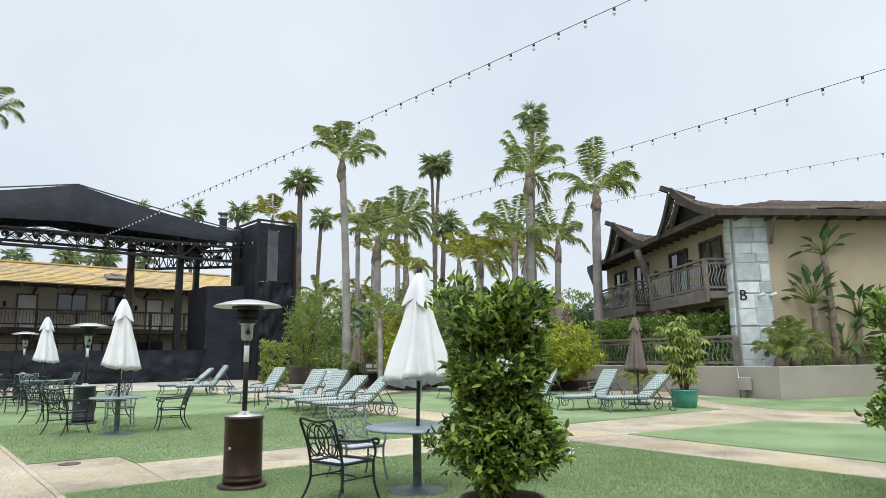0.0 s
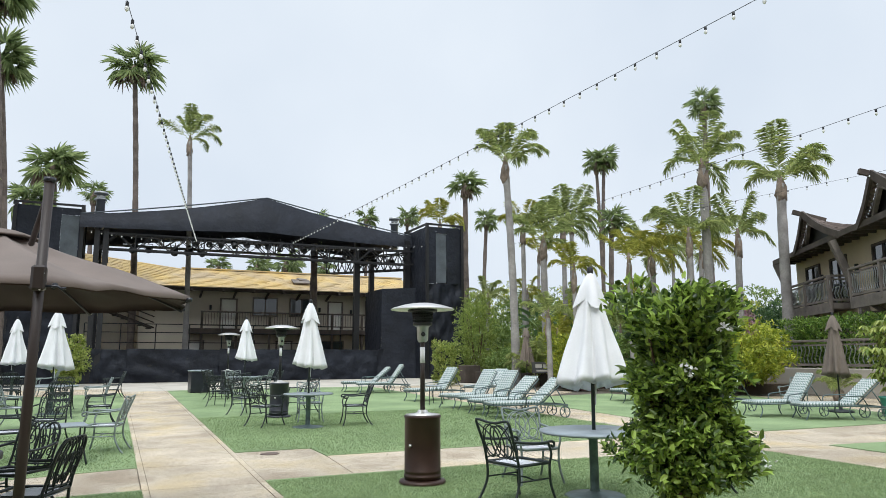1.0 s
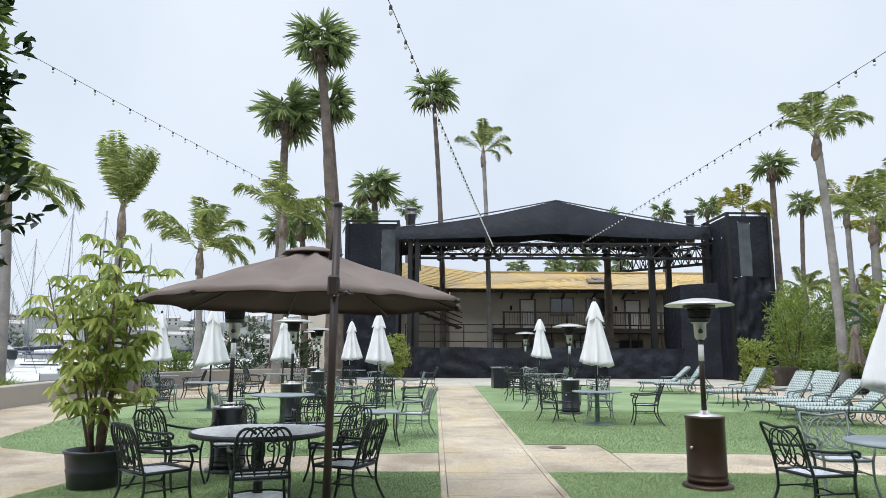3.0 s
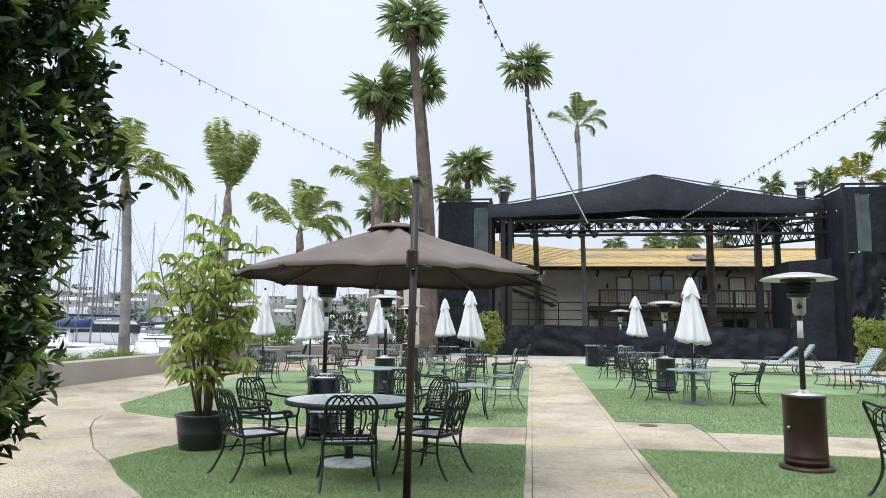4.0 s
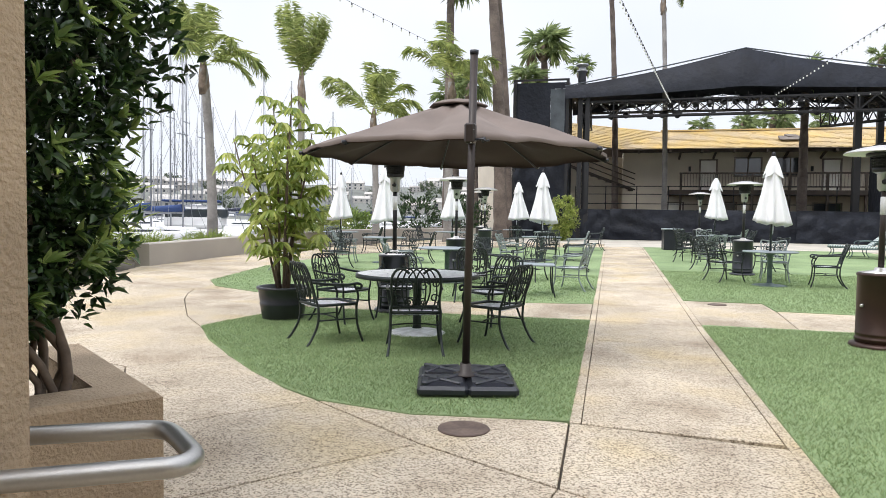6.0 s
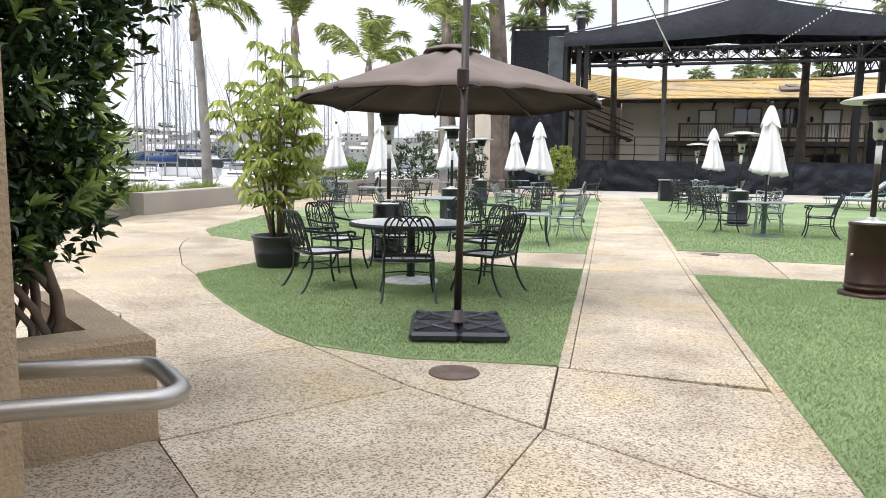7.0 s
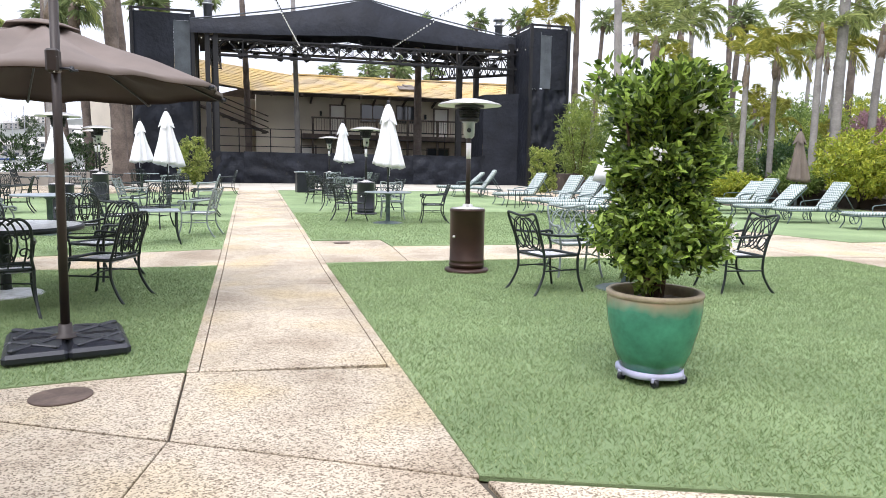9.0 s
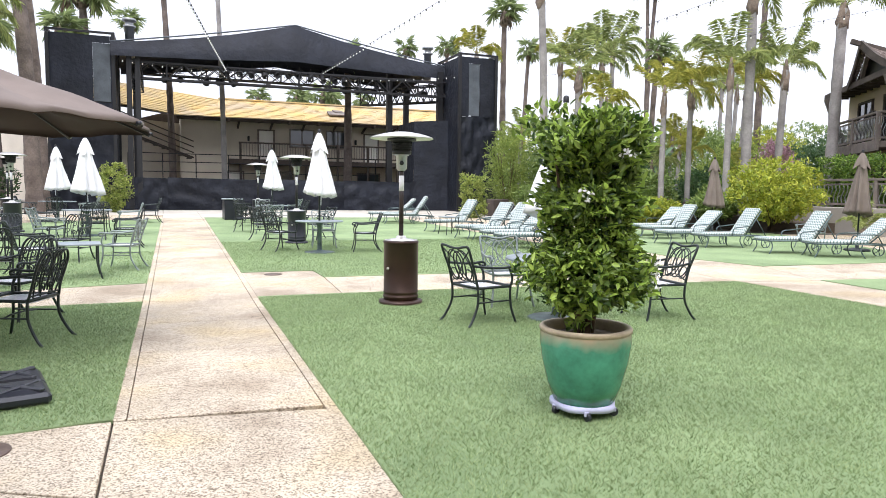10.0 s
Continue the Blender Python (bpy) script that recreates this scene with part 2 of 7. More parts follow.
LEAF_BANANA = leafy("broad_tropical_leaf", (0.05, 0.11, 0.045), (0.16, 0.27, 0.10), 0.35, 0.3)
STUCCO = surf("beige_stucco", (0.55, 0.46, 0.33), 0.95, var=0.1, big=0.8, fine=55, bump=0.4, dist=0.006)
STUCCO_TAN = surf("rough_tan_stucco", (0.40, 0.305, 0.205), 0.95, var=0.2, big=2.5, fine=60, bump=1.0, dist=0.012)
STUCCO_GREY = surf("grey_beige_plaster", (0.40, 0.365, 0.32), 0.95, var=0.1, big=0.6, fine=50, bump=0.3)
WALL_MOTEL = surf("faded_beige_siding", (0.64, 0.58, 0.48), 0.9, var=0.12, big=0.5, fine=20)
DARKWOOD = surf("dark_brown_timber", (0.075, 0.058, 0.047), 0.8, var=0.35, big=2, fine=25, bump=0.3)
GREYWOOD = surf("weathered_grey_timber", (0.20, 0.17, 0.15), 0.85, var=0.3, big=2, fine=25, bump=0.3)
DOORPAINT = surf("cream_door_paint", (0.88, 0.86, 0.80), 0.6, var=0.08)
STONE = surf("pale_blue_stone", (0.64, 0.69, 0.72), 0.8, var=0.2, big=2.5, fine=18, bump=0.4, dist=0.01, rnd=0.22)
MORTAR = surf("grey_mortar", (0.48, 0.49, 0.49), 0.95, var=0.2)
ROOFYEL = surf("ochre_shingle", (0.48, 0.345, 0.13), 0.9, var=0.35, big=0.5, fine=10, bump=0.4, second=(0.43, 0.34, 0.22), rnd=0.12, world_space=True)
ROOFBRN = surf("brown_shingle", (0.26, 0.21, 0.185), 0.9, var=0.35, big=0.6, fine=10, bump=0.4, rnd=0.2, world_space=True)
GLASS = pane("dark_window_glass")
WATER = surf("harbour_water", (0.10, 0.13, 0.14), 0.12, var=0.15, big=0.05, fine=1.2, bump=0.25, dist=0.1, world_space=True)
HULL = surf("white_gelcoat", (0.78, 0.78, 0.78), 0.3, var=0.06, big=1)
BLUECANVAS = surf("blue_sail_cover", (0.03, 0.06, 0.17), 0.8, var=0.2)
NAVY = surf("navy_sail_cover", (0.02, 0.025, 0.05), 0.8, var=0.2)
MAST = surf("mast_aluminium", (0.30, 0.31, 0.33), 0.5, 0.3, var=0.15)
HILL = surf("hazy_hillside", (0.17, 0.18, 0.16), 1.0, var=0.3, big=0.03, fine=0.3, bump=0, world_space=True)
FARHOUSE = surf("distant_house_wall", (0.48, 0.46, 0.43), 0.9, var=0.2, rnd=0.25)
BULB = surf("milky_bulb", (0.80, 0.80, 0.76), 0.15, var=0.05, bump=0)
RUBBER = surf("black_rubber", (0.012, 0.012, 0.012), 0.7, var=0.2)
MANHOLE = surf("rusty_cast_cover", (0.15, 0.11, 0.09), 0.8, 0.3, var=0.35, big=6, fine=40, bump=0.4)
CREAMSIGN = surf("sign_board_face", (0.06, 0.06, 0.06), 0.6, var=0.15)
SIGNMARK = surf("pale_sign_marks", (0.5, 0.48, 0.44), 0.7, var=0.1)


# ---- mesh tools ----
def gz(y):
    """Height of the lawn and paths: flat near the entrance, a gentle rise to the stage."""
    return 0.014 * max(0.0, min(y, 45.0) - 8.0)


class Shape:
    """Collects vertices and faces of one mesh."""

    def __init__(self):
        self.v, self.f, self.s = [], [], []

    def add(self, verts, faces, smooth=False):
        o = len(self.v)
        self.v += [tuple(p) for p in verts]
        self.f += [tuple(o + i for i in q) for q in faces]
        self.s += [smooth] * len(faces)
        return self

    def box(self, c, size, rot=None, bevel=0.0):
        hx, hy, hz = (s / 2 for s in size)
        b = min(bevel, hx * 0.9, hy * 0.9, hz * 0.9)
        vs, fs = [], []
        if b <= 0:
            vs = [Vector((x * hx, y * hy, z * hz)) for z in (-1, 1) for y in (-1, 1) for x in (-1, 1)]
            fs = [(0, 2, 3, 1), (4, 5, 7, 6), (0, 1, 5, 4), (2, 6, 7, 3), (0, 4, 6, 2), (1, 3, 7, 5)]
        else:
            idx = {}
            for z in (-1, 1):
                for y in (-1, 1):
                    for x in (-1, 1):
                        for a in range(3):
                            p = [x * (hx - b), y * (hy - b), z * (hz - b)]
                            p[a] = (x * hx, y * hy, z * hz)[a]
                            idx[x, y, z, a] = len(vs)
                            vs.append(Vector(p))
            g = lambda x, y, z, a: idx[x, y, z, a]
            for s in (-1, 1):
                fs.append([g(s, -1, -1, 0), g(s, 1, -1, 0), g(s, 1, 1, 0), g(s, -1, 1, 0)][::s])
                fs.append([g(-1, s, -1, 1), g(-1, s, 1, 1), g(1, s, 1, 1), g(1, s, -1, 1)][::s])
                fs.append([g(-1, -1, s, 2), g(1, -1, s, 2), g(1, 1, s, 2), g(-1, 1, s, 2)][::s])
                for q in (-1, 1):
                    fs.append([g(-1, s, q, 1), g(1, s, q, 1), g(1, s, q, 2), g(-1, s, q, 2)])
                    fs.append([g(s, -1, q, 0), g(s, 1, q, 0), g(s, 1, q, 2), g(s, -1, q, 2)])
                    fs.append([g(s, q, -1, 0), g(s, q, 1, 0), g(s, q, 1, 1), g(s, q, -1, 1)])
                    for r in (-1, 1):
                        fs.append([g(s, q, r, 0), g(s, q, r, 1), g(s, q, r, 2)])
        m = Matrix.Translation(c) @ (rot.to_4x4() if rot else Matrix())
        return self.add([m @ p for p in vs], fs)

    def beam(self, a, b, w, h=None, bevel=0.0):
        """A square bar from a to b."""
        a, b = Vector(a), Vector(b)
        q = (b - a).to_track_quat("Z", "Y").to_matrix()
        return self.box((a + b) / 2, (w, h or w, (b - a).length), q, bevel)

    def tube(self, pts, r, n=6, caps=True):
        pts = [Vector(p) for p in pts]
        rs = r if isinstance(r, (list, tuple)) else [r] * len(pts)
        vs, fs = [], []
        side = None
        for i, p in enumerate(pts):
            d = (pts[min(i + 1, len(pts) - 1)] - pts[max(i - 1, 0)])
            d = d.normalized() if d.length > 1e-9 else Vector((0, 0, 1))
            if side is None:
                side = d.orthogonal().normalized()
            else:
                side = (side - d * side.dot(d))
                side = side.normalized() if side.length > 1e-6 else d.orthogonal().normalized()
            up = d.cross(side)
            for k in range(n):
                a = 2 * math.pi * k / n
                vs.append(p + (side * math.cos(a) + up * math.sin(a)) * rs[i])
        for i in range(len(pts) - 1):
            for k in range(n):
                fs.append((i * n + k, i * n + (k + 1) % n, (i + 1) * n + (k + 1) % n, (i + 1) * n + k))
        self.add(vs, fs, True)
        if caps:
            o = len(self.v) - len(vs)
            self.f += [tuple(o + k for k in reversed(range(n))), tuple(o + (len(pts) - 1) * n + k for k in range(n))]
            self.s += [False, False]
        return self

    def lathe(self, prof, n=24, c=(0, 0, 0), wob=None, smooth=True, caps=True):
        """prof: radius and height, from the bottom up; wob(angle, height): a factor on the radius."""
        vs, fs = [], []
        for r, z in prof:
            for k in range(n):
                a = 2 * math.pi * k / n
                q = r * (wob(a, z) if wob else 1)
                vs.append((c[0] + q * math.cos(a), c[1] + q * math.sin(a), c[2] + z))
        for i in range(len(prof) - 1):
            for k in range(n):
                fs.append((i * n + k, i * n + (k + 1) % n, (i + 1) * n + (k + 1) % n, (i + 1) * n + k))
        self.add(vs, fs, smooth)
        o = len(self.v) - len(vs)
        if caps and prof[0][0] > 1e-4:
            self.f.append(tuple(o + k for k in reversed(range(n)))), self.s.append(False)
        if caps and prof[-1][0] > 1e-4:
            self.f.append(tuple(o + (len(prof) - 1) * n + k for k in range(n))), self.s.append(False)
        return self

    def prism(self, poly, z0, z1, bevel=0.0, height=None):
        """A slab over a plan polygon; height(y) lifts it with the ground."""
        h = height or (lambda y: 0.0)
        n = len(poly)
        area = sum(poly[i][0] * poly[(i + 1) % n][1] - poly[(i + 1) % n][0] * poly[i][1] for i in range(n))
        if area < 0:
            poly = poly[::-1]
        rings = [(poly, z0), (poly, z1)]
        if bevel:
            cx, cy = sum(p[0] for p in poly) / n, sum(p[1] for p in poly) / n
            inner = []
            for p in poly:
                d = Vector((cx - p[0], cy - p[1]))
                d = d.normalized() * bevel * 1.4
                inner.append((p[0] + d.x, p[1] + d.y))
            rings = [(poly, z0), (poly, z1 - bevel), (inner, z1)]
        vs = [(x, y, z + h(y)) for pl, z in rings for x, y in pl]
        fs = []
        for i in range(len(rings) - 1):
            for k in range(n):
                fs.append((i * n + k, i * n + (k + 1) % n, (i + 1) * n + (k + 1) % n, (i + 1) * n + k))
        fs.append(tuple((len(rings) - 1) * n + k for k in range(n)))
        return self.add(vs, fs)

    def mesh(self, name, material):
        me = bpy.data.meshes.new(name)
        me.from_pydata(self.v, [], self.f)
        me.polygons.foreach_set("use_smooth", self.s)
        for m in material if isinstance(material, (list, tuple)) else (material,):
            me.materials.append(m)
        me.update()
        return me


def part(name, shape, material, parent=None, label="", m=None):
    """One mesh object under a thing or a part."""
    me = shape if isinstance(shape, bpy.types.Mesh) else shape.mesh(name, material)
    ob = new(name, me)
    ob.parent = parent
    if m is not None:
        ob.matrix_basis = m
    return tagged(ob, label)


def thing(name, m, label, category, group="", kind=""):
    """An Empty at the base of a thing, which parents its parts."""
    ob = new(name)
    ob.empty_display_size = 0.1
    ob.matrix_basis = m
    return tagged(ob, label, category, group, kind)


def solid(name, shape, material, label, category, group="", kind="", m=None):
    """A thing or a piece of the setting that is one mesh."""
    ob = part(name, shape, material, None, "", m)
    return tagged(ob, label, category, group, kind)


def leaf_mesh(name, P, D, U, L, W, material, fold=0.25, droop=0.15):
    """Many folded leaves: base P, direction D, upward side U, length L, width W (numpy rows)."""
    P, D, U = np.asarray(P, float), np.asarray(D, float), np.asarray(U, float)
    n = len(P)
    D /= np.linalg.norm(D, axis=1, keepdims=True) + 1e-9
    S = np.cross(D, U)
    S /= np.linalg.norm(S, axis=1, keepdims=True) + 1e-9
    U = np.cross(S, D)
    L, W = np.broadcast_to(L, n)[:, None], np.broadcast_to(W, n)[:, None]
    tip = P + D * L - U * L * droop
    f = U * W * fold
    V = np.stack([P, P + D * L * 0.35 + S * W * 0.5 + f, P + D * L * 0.7 + S * W * 0.36 + f - U * L * droop * 0.5, tip,
                  P + D * L * 0.7 - S * W * 0.36 + f - U * L * droop * 0.5, P + D * L * 0.35 - S * W * 0.5 + f], 1).reshape(-1, 3)
    base = np.arange(n)[:, None] * 6
    F = np.concatenate([base + [0, 1, 2, 3], base + [0, 3, 4, 5]], 1).reshape(-1)
    me = bpy.data.meshes.new(name)
    me.vertices.add(len(V)), me.loops.add(len(F)), me.polygons.add(2 * n)
    me.vertices.foreach_set("co", V.astype(np.float32).ravel())
    me.loops.foreach_set("vertex_index", F.astype(np.int32))
    me.polygons.foreach_set("loop_start", (np.arange(2 * n) * 4).astype(np.int32))
    me.materials.append(material)
    me.update(calc_edges=True)
    return me


def arc(a, b, lift, n=8):
    """Points from a to b that sag (lift < 0) or rise along z."""
    a, b = Vector(a), Vector(b)
    return [a.lerp(b, i / n) + Vector((0, 0, 4 * lift * (i / n) * (1 - i / n))) for i in range(n + 1)]


def smooth_line(pts, n=6):
    """A rounded line through the points (Catmull-Rom)."""
    P = [Vector(p) for p in pts]
    P = [2 * P[0] - P[1]] + P + [2 * P[-1] - P[-2]]
    out = []
    for i in range(1, len(P) - 2):
        for k in range(n):
            t = k / n
            out.append(0.5 * (2 * P[i] + (P[i + 1] - P[i - 1]) * t + (2 * P[i - 1] - 5 * P[i] + 4 * P[i + 1] - P[i + 2]) * t * t
                              + (3 * P[i] - P[i - 1] - 3 * P[i + 1] + P[i + 2]) * t ** 3))
    return out + [P[-2]]


def ring(c, rx, rz, n=14, axis="y"):
    return [Vector((c[0] + rx * math.cos(2 * math.pi * i / n), c[1], c[2] + rz * math.sin(2 * math.pi * i / n))) for i in range(n + 1)]


def at(x, y, rz=0.0, z=None):
    """A pose on the ground."""
    return pose(x, y, gz(y) if z is None else z, 0, 0, rz)


def unit(n, rng, upward=0.0):
    d = rng.normal(size=(n, 3))
    d /= np.linalg.norm(d, axis=1, keepdims=True)
    d[:, 2] += upward
    return d


# ---- ground, lawns, paths ----
def ground_sheet():
    xs = [-2500, -300, -60, -24, -19, -18.6, -10, 0, 10, 20, 40, 120, 600, 2500]
    ys = [-2500, -400, -60, -10, 0, 8, 20, 36, 60, 120, 400, 1000, 2500]
    s = Shape()
    vs = []
    for y in ys:
        for x in xs:
            z = gz(min(y, 45)) - 0.06
            if x <= -19:
                z = -4.0
            vs.append((x, y, z))
    n = len(xs)
    s.add(vs, [(j * n + i, j * n + i + 1, (j + 1) * n + i + 1, (j + 1) * n + i) for j in range(len(ys) - 1) for i in range(n - 1)])
    return s


solid("ground", ground_sheet(), SOIL, "bare brown soil under paths and planting", "ground", kind="structure")
solid("water", Shape().add([(-2500, -2500, -0.7), (-18.7, -2500, -0.7), (-18.7, 2500, -0.7), (-2500, 2500, -0.7)], [(0, 1, 2, 3)]), WATER, "calm grey harbour water beyond the low wall", "water", kind="structure")


def cut(poly, y0=8.0):
    """Splits a plan polygon where the ground starts to rise."""
    lo, hi = [], []
    n = len(poly)
    for i in range(n):
        a, b = poly[i], poly[(i + 1) % n]
        (lo if a[1] <= y0 else hi).append(a)
        if a[1] == y0:
            hi.append(a)
        if (a[1] - y0) * (b[1] - y0) < 0:
            t = (y0 - a[1]) / (b[1] - a[1])
            p = (a[0] + t * (b[0] - a[0]), y0)
            lo.append(p), hi.append(p)
    return [q for q in (lo, hi) if len(q) > 2]


pavement = solid("pavement", Shape().add([(-18.5, -9, -0.03), (40, -9, -0.03), (40, 8, -0.03), (40, 33, gz(33) - 0.03), (-18.5, 33, gz(33) - 0.03), (-18.5, 8, -0.03)], [(0, 1, 2, 5), (5, 2, 3, 4)]), JOINT,
                 "pale exposed-aggregate concrete paths with dark joints", "pavement", kind="structure")


def slab(poly, name="slab", mat=AGG, top=0.0, gap=0.010):
    n = len(poly)
    c = Vector((sum(p[0] for p in poly) / n, sum(p[1] for p in poly) / n))
    inner = []
    for p in poly:
        d = c - Vector(p)
        inner.append((p[0] + d.x / d.length * gap, p[1] + d.y / d.length * gap))
    for q in cut(inner):
        part(name, Shape().prism(q, -0.05, top, 0.005, gz), mat, pavement)


# entrance paving
slab([(-1.86, 3.66), (0.0, 3.62), (0.01, 2.45), (-0.86, 2.93)])
slab([(0.0, 3.62), (1.37, 3.44), (1.37, 1.70), (0.01, 2.45)])
slab([(0.01, 2.45), (1.37, 1.70), (1.75, -2.5), (-0.9, -2.5), (-0.17, 1.57)])
slab([(-0.86, 2.93), (0.01, 2.45), (-0.17, 1.57), (-0.9, -2.5), (-2.2, -2.5), (-1.29, 1.32), (-1.80, 1.77)])
slab([(-1.86, 3.66), (-0.86, 2.93), (-1.80, 1.77), (-2.75, 2.62)])
slab([(-1.80, 1.77), (-1.29, 1.32), (-2.2, -2.5), (-4.5, -2.5), (-4.5, 1.6)], mat=AGG_DARK)
slab([(-2.75, 2.62), (-1.86, 3.66), (-2.25, 3.92), (-3.36, 4.93), (-3.98, 4.23)])
slab([(-1.80, 1.77), (-4.5, 1.6), (-6.5, 5.0), (-3.98, 4.23), (-2.75, 2.62)])
slab([(-3.98, 4.23), (-3.36, 4.93), (-4.65, 6.43), (-5.33, 7.15), (-5.92, 7.97), (-7.6, 6.9), (-6.5, 5.0)])
slab([(-5.92, 7.97), (-5.33, 7.15), (-4.65, 6.43), (-4.21, 8.46), (-4.5, 9.6), (-5.9, 9.95), (-7.11, 10.0), (-6.85, 9.4), (-6.45, 8.72)])
slab([(-7.6, 6.9), (-5.92, 7.97), (-6.45, 8.72), (-6.85, 9.4), (-7.11, 10.0), (-10.2, 11.2), (-10.2, 7.2)])
slab([(-7.11, 10.0), (-5.9, 9.95), (-7.66, 11.37), (-8.33, 15.04), (-11.3, 16.5), (-11.2, 13.9), (-10.2, 11.2)])
slab([(-8.33, 15.04), (-8.2, 19.0), (-11.4, 19.5), (-11.3, 16.5)])
slab([(-8.2, 19.0), (-6.5, 23.0), (-9.5, 26.0), (-11.4, 24.0), (-11.4, 19.5)])
slab([(-6.5, 23.0), (-3.5, 26.5), (-4.0, 31.0), (-9.5, 31.0), (-9.5, 26.0)])
slab([(-3.5, 26.5), (0.0, 27.8), (0.0, 31.0), (-4.0, 31.0)])
# cross path, both sides of the main path
slab([(0.0, 8.5), (0.0, 10.2), (-3.57, 9.55), (-4.5, 9.6), (-4.21, 8.46)])
slab([(1.44, 8.52), (2.62, 8.5), (2.72, 10.21), (2.69, 11.1), (1.46, 11.1)])
slab([(2.62, 8.5), (5.6, 8.33), (5.9, 10.1), (2.72, 10.21)])
slab([(5.6, 8.33), (9.35, 7.95), (9.6, 9.9), (5.9, 10.1)])
slab([(9.35, 7.95), (11.0, 7.66), (11.72, 9.6), (11.06, 11.6), (9.6, 9.9)])
slab([(9.6, 9.9), (11.06, 11.6), (11.4, 16.0), (10.6, 22.0), (9.7, 22.0)])
slab([(10.6, 22.0), (9.7, 22.0), (9.9, 28.6), (14.0, 28.0), (16.0, 22.0), (13.0, 20.0), (11.4, 20.0)])
slab([(9.35, 7.95), (9.1, 2.6), (8.9, -2.0), (10.5, -2.0), (10.6, 3.04), (11.0, 7.66)])
slab([(11.0, 7.66), (15.43, 7.05), (17.7, 9.36), (11.72, 9.6)])
slab([(15.43, 7.05), (16.2, 4.8), (24.0, 6.6), (21.0, 9.6), (17.7, 9.36)])
slab([(17.7, 9.36), (21.0, 9.6), (22.2, 11.5), (23.6, 15.8), (20.5, 17.5), (18.4, 12.0)])
slab([(1.75, -2.5), (1.40, 1.66), (2.98, 1.06), (4.6, 0.53), (9.0, -0.62), (8.9, -2.5)])
# apron below the stage
for x0, x1 in ((0.0, 1.5), (1.5, 6.0), (6.0, 10.5), (10.5, 15.5)):
    slab([(x0, 28.9 - 0.08 * max(0, x0 - 9)), (x1, 28.9 - 0.08 * max(0, x1 - 9)), (x1, 36.0), (x0, 36.0)], mat=CONC)
slab([(-9.5, 31.0), (0.0, 31.0), (0.0, 36.0), (-9.5, 36.0)], mat=CONC)
# main path: slabs between two narrow kerb strips
edges = [3.62, 5.55, 7.0, 8.5, 10.2, 12.2, 14.4, 16.7, 19.2, 21.8, 24.4, 26.8, 28.9]
for a, b in zip(edges, edges[1:]):
    slab([(0.075, a), (1.295 + 0.008 * a, a - 0.1), (1.295 + 0.008 * b, b - 0.1), (0.075, b)])
for a, b in ((3.62, 8.5), (8.5, 16.0), (16.0, 28.9)):
    slab([(0.0, a), (0.075, a), (0.075, b), (0.0, b)], "kerb_strip", AGG, 0.003)
for a, b in ((1.70, 8.5), (8.5, 16.0), (16.0, 28.8)):
    slab([(1.295 + 0.008 * a, a), (1.37 + 0.008 * a, a), (1.37 + 0.008 * b, b), (1.295 + 0.008 * b, b)], "kerb_strip", AGG, 0.003)

LAWNS = [
    [(0.0, 3.64), (-1.1, 3.5), (-1.85, 3.66), (-2.25, 3.92), (-2.8, 4.38), (-3.36, 4.93), (-4.05, 5.65), (-4.65, 6.43), (-4.45, 7.5), (-4.21, 8.44), (-2.0, 8.42), (0.0, 8.48)],
    [(0.0, 10.2), (-3.57, 9.55), (-4.5, 9.6), (-5.9, 9.95), (-7.0, 10.5), (-7.66, 11.37), (-8.33, 15.04), (-8.2, 19.0), (-6.5, 23.0), (-3.5, 26.5), (0.0, 27.8)],
    [(1.46, 11.12), (2.69, 11.1), (2.72, 10.21), (5.9, 10.1), (9.6, 9.9), (9.7, 22.0), (9.9, 28.6), (1.6, 28.8)],
    [(1.44, 8.5), (1.385, 1.70), (1.84, 1.51), (2.98, 1.08), (4.6, 0.55), (9.0, -0.6), (9.35, 7.93), (5.6, 8.31), (2.62, 8.48)],
    [(11.02, 7.64), (10.62, 3.04), (10.5, -2.0), (18.5, -2.0), (16.2, 4.8), (15.43, 7.03)],
    [(11.72, 9.62), (17.7, 9.38), (18.4, 12.0), (17.5, 14.5), (16.5, 20.5), (13.0, 20.0), (11.4, 20.0), (11.4, 16.0), (11.06, 11.6)],
    [(18.4, 12.0), (20.5, 17.5), (17.0, 18.0), (17.5, 14.5)],
    [(21.4, 12.6), (19.9, 10.9), (18.8, 8.6), (19.2, 6.9), (20.5, 5.3), (40.0, 1.0), (40.0, 5.2), (26.9, 8.65), (22.3, 9.85), (22.2, 11.2)],
]


def lawn(poly):
    s = Shape()
    for q in cut(poly):
        s.prism(q, -0.02, 0.013, 0.006, gz)
    solid("lawn", s, TURF, "short green artificial turf laid beside concrete paths", "lawn", kind="structure")


for p in LAWNS:
    lawn(p)


def inside(px, py, poly):
    r = np.zeros(len(px), bool)
    n = len(poly)
    for i in range(n):
        (x0, y0), (x1, y1) = poly[i], poly[(i + 1) % n]
        c = ((y0 > py) != (y1 > py)) & (px < (x1 - x0) * (py - y0) / (y1 - y0 + 1e-12) + x0)
        r ^= c
    return r


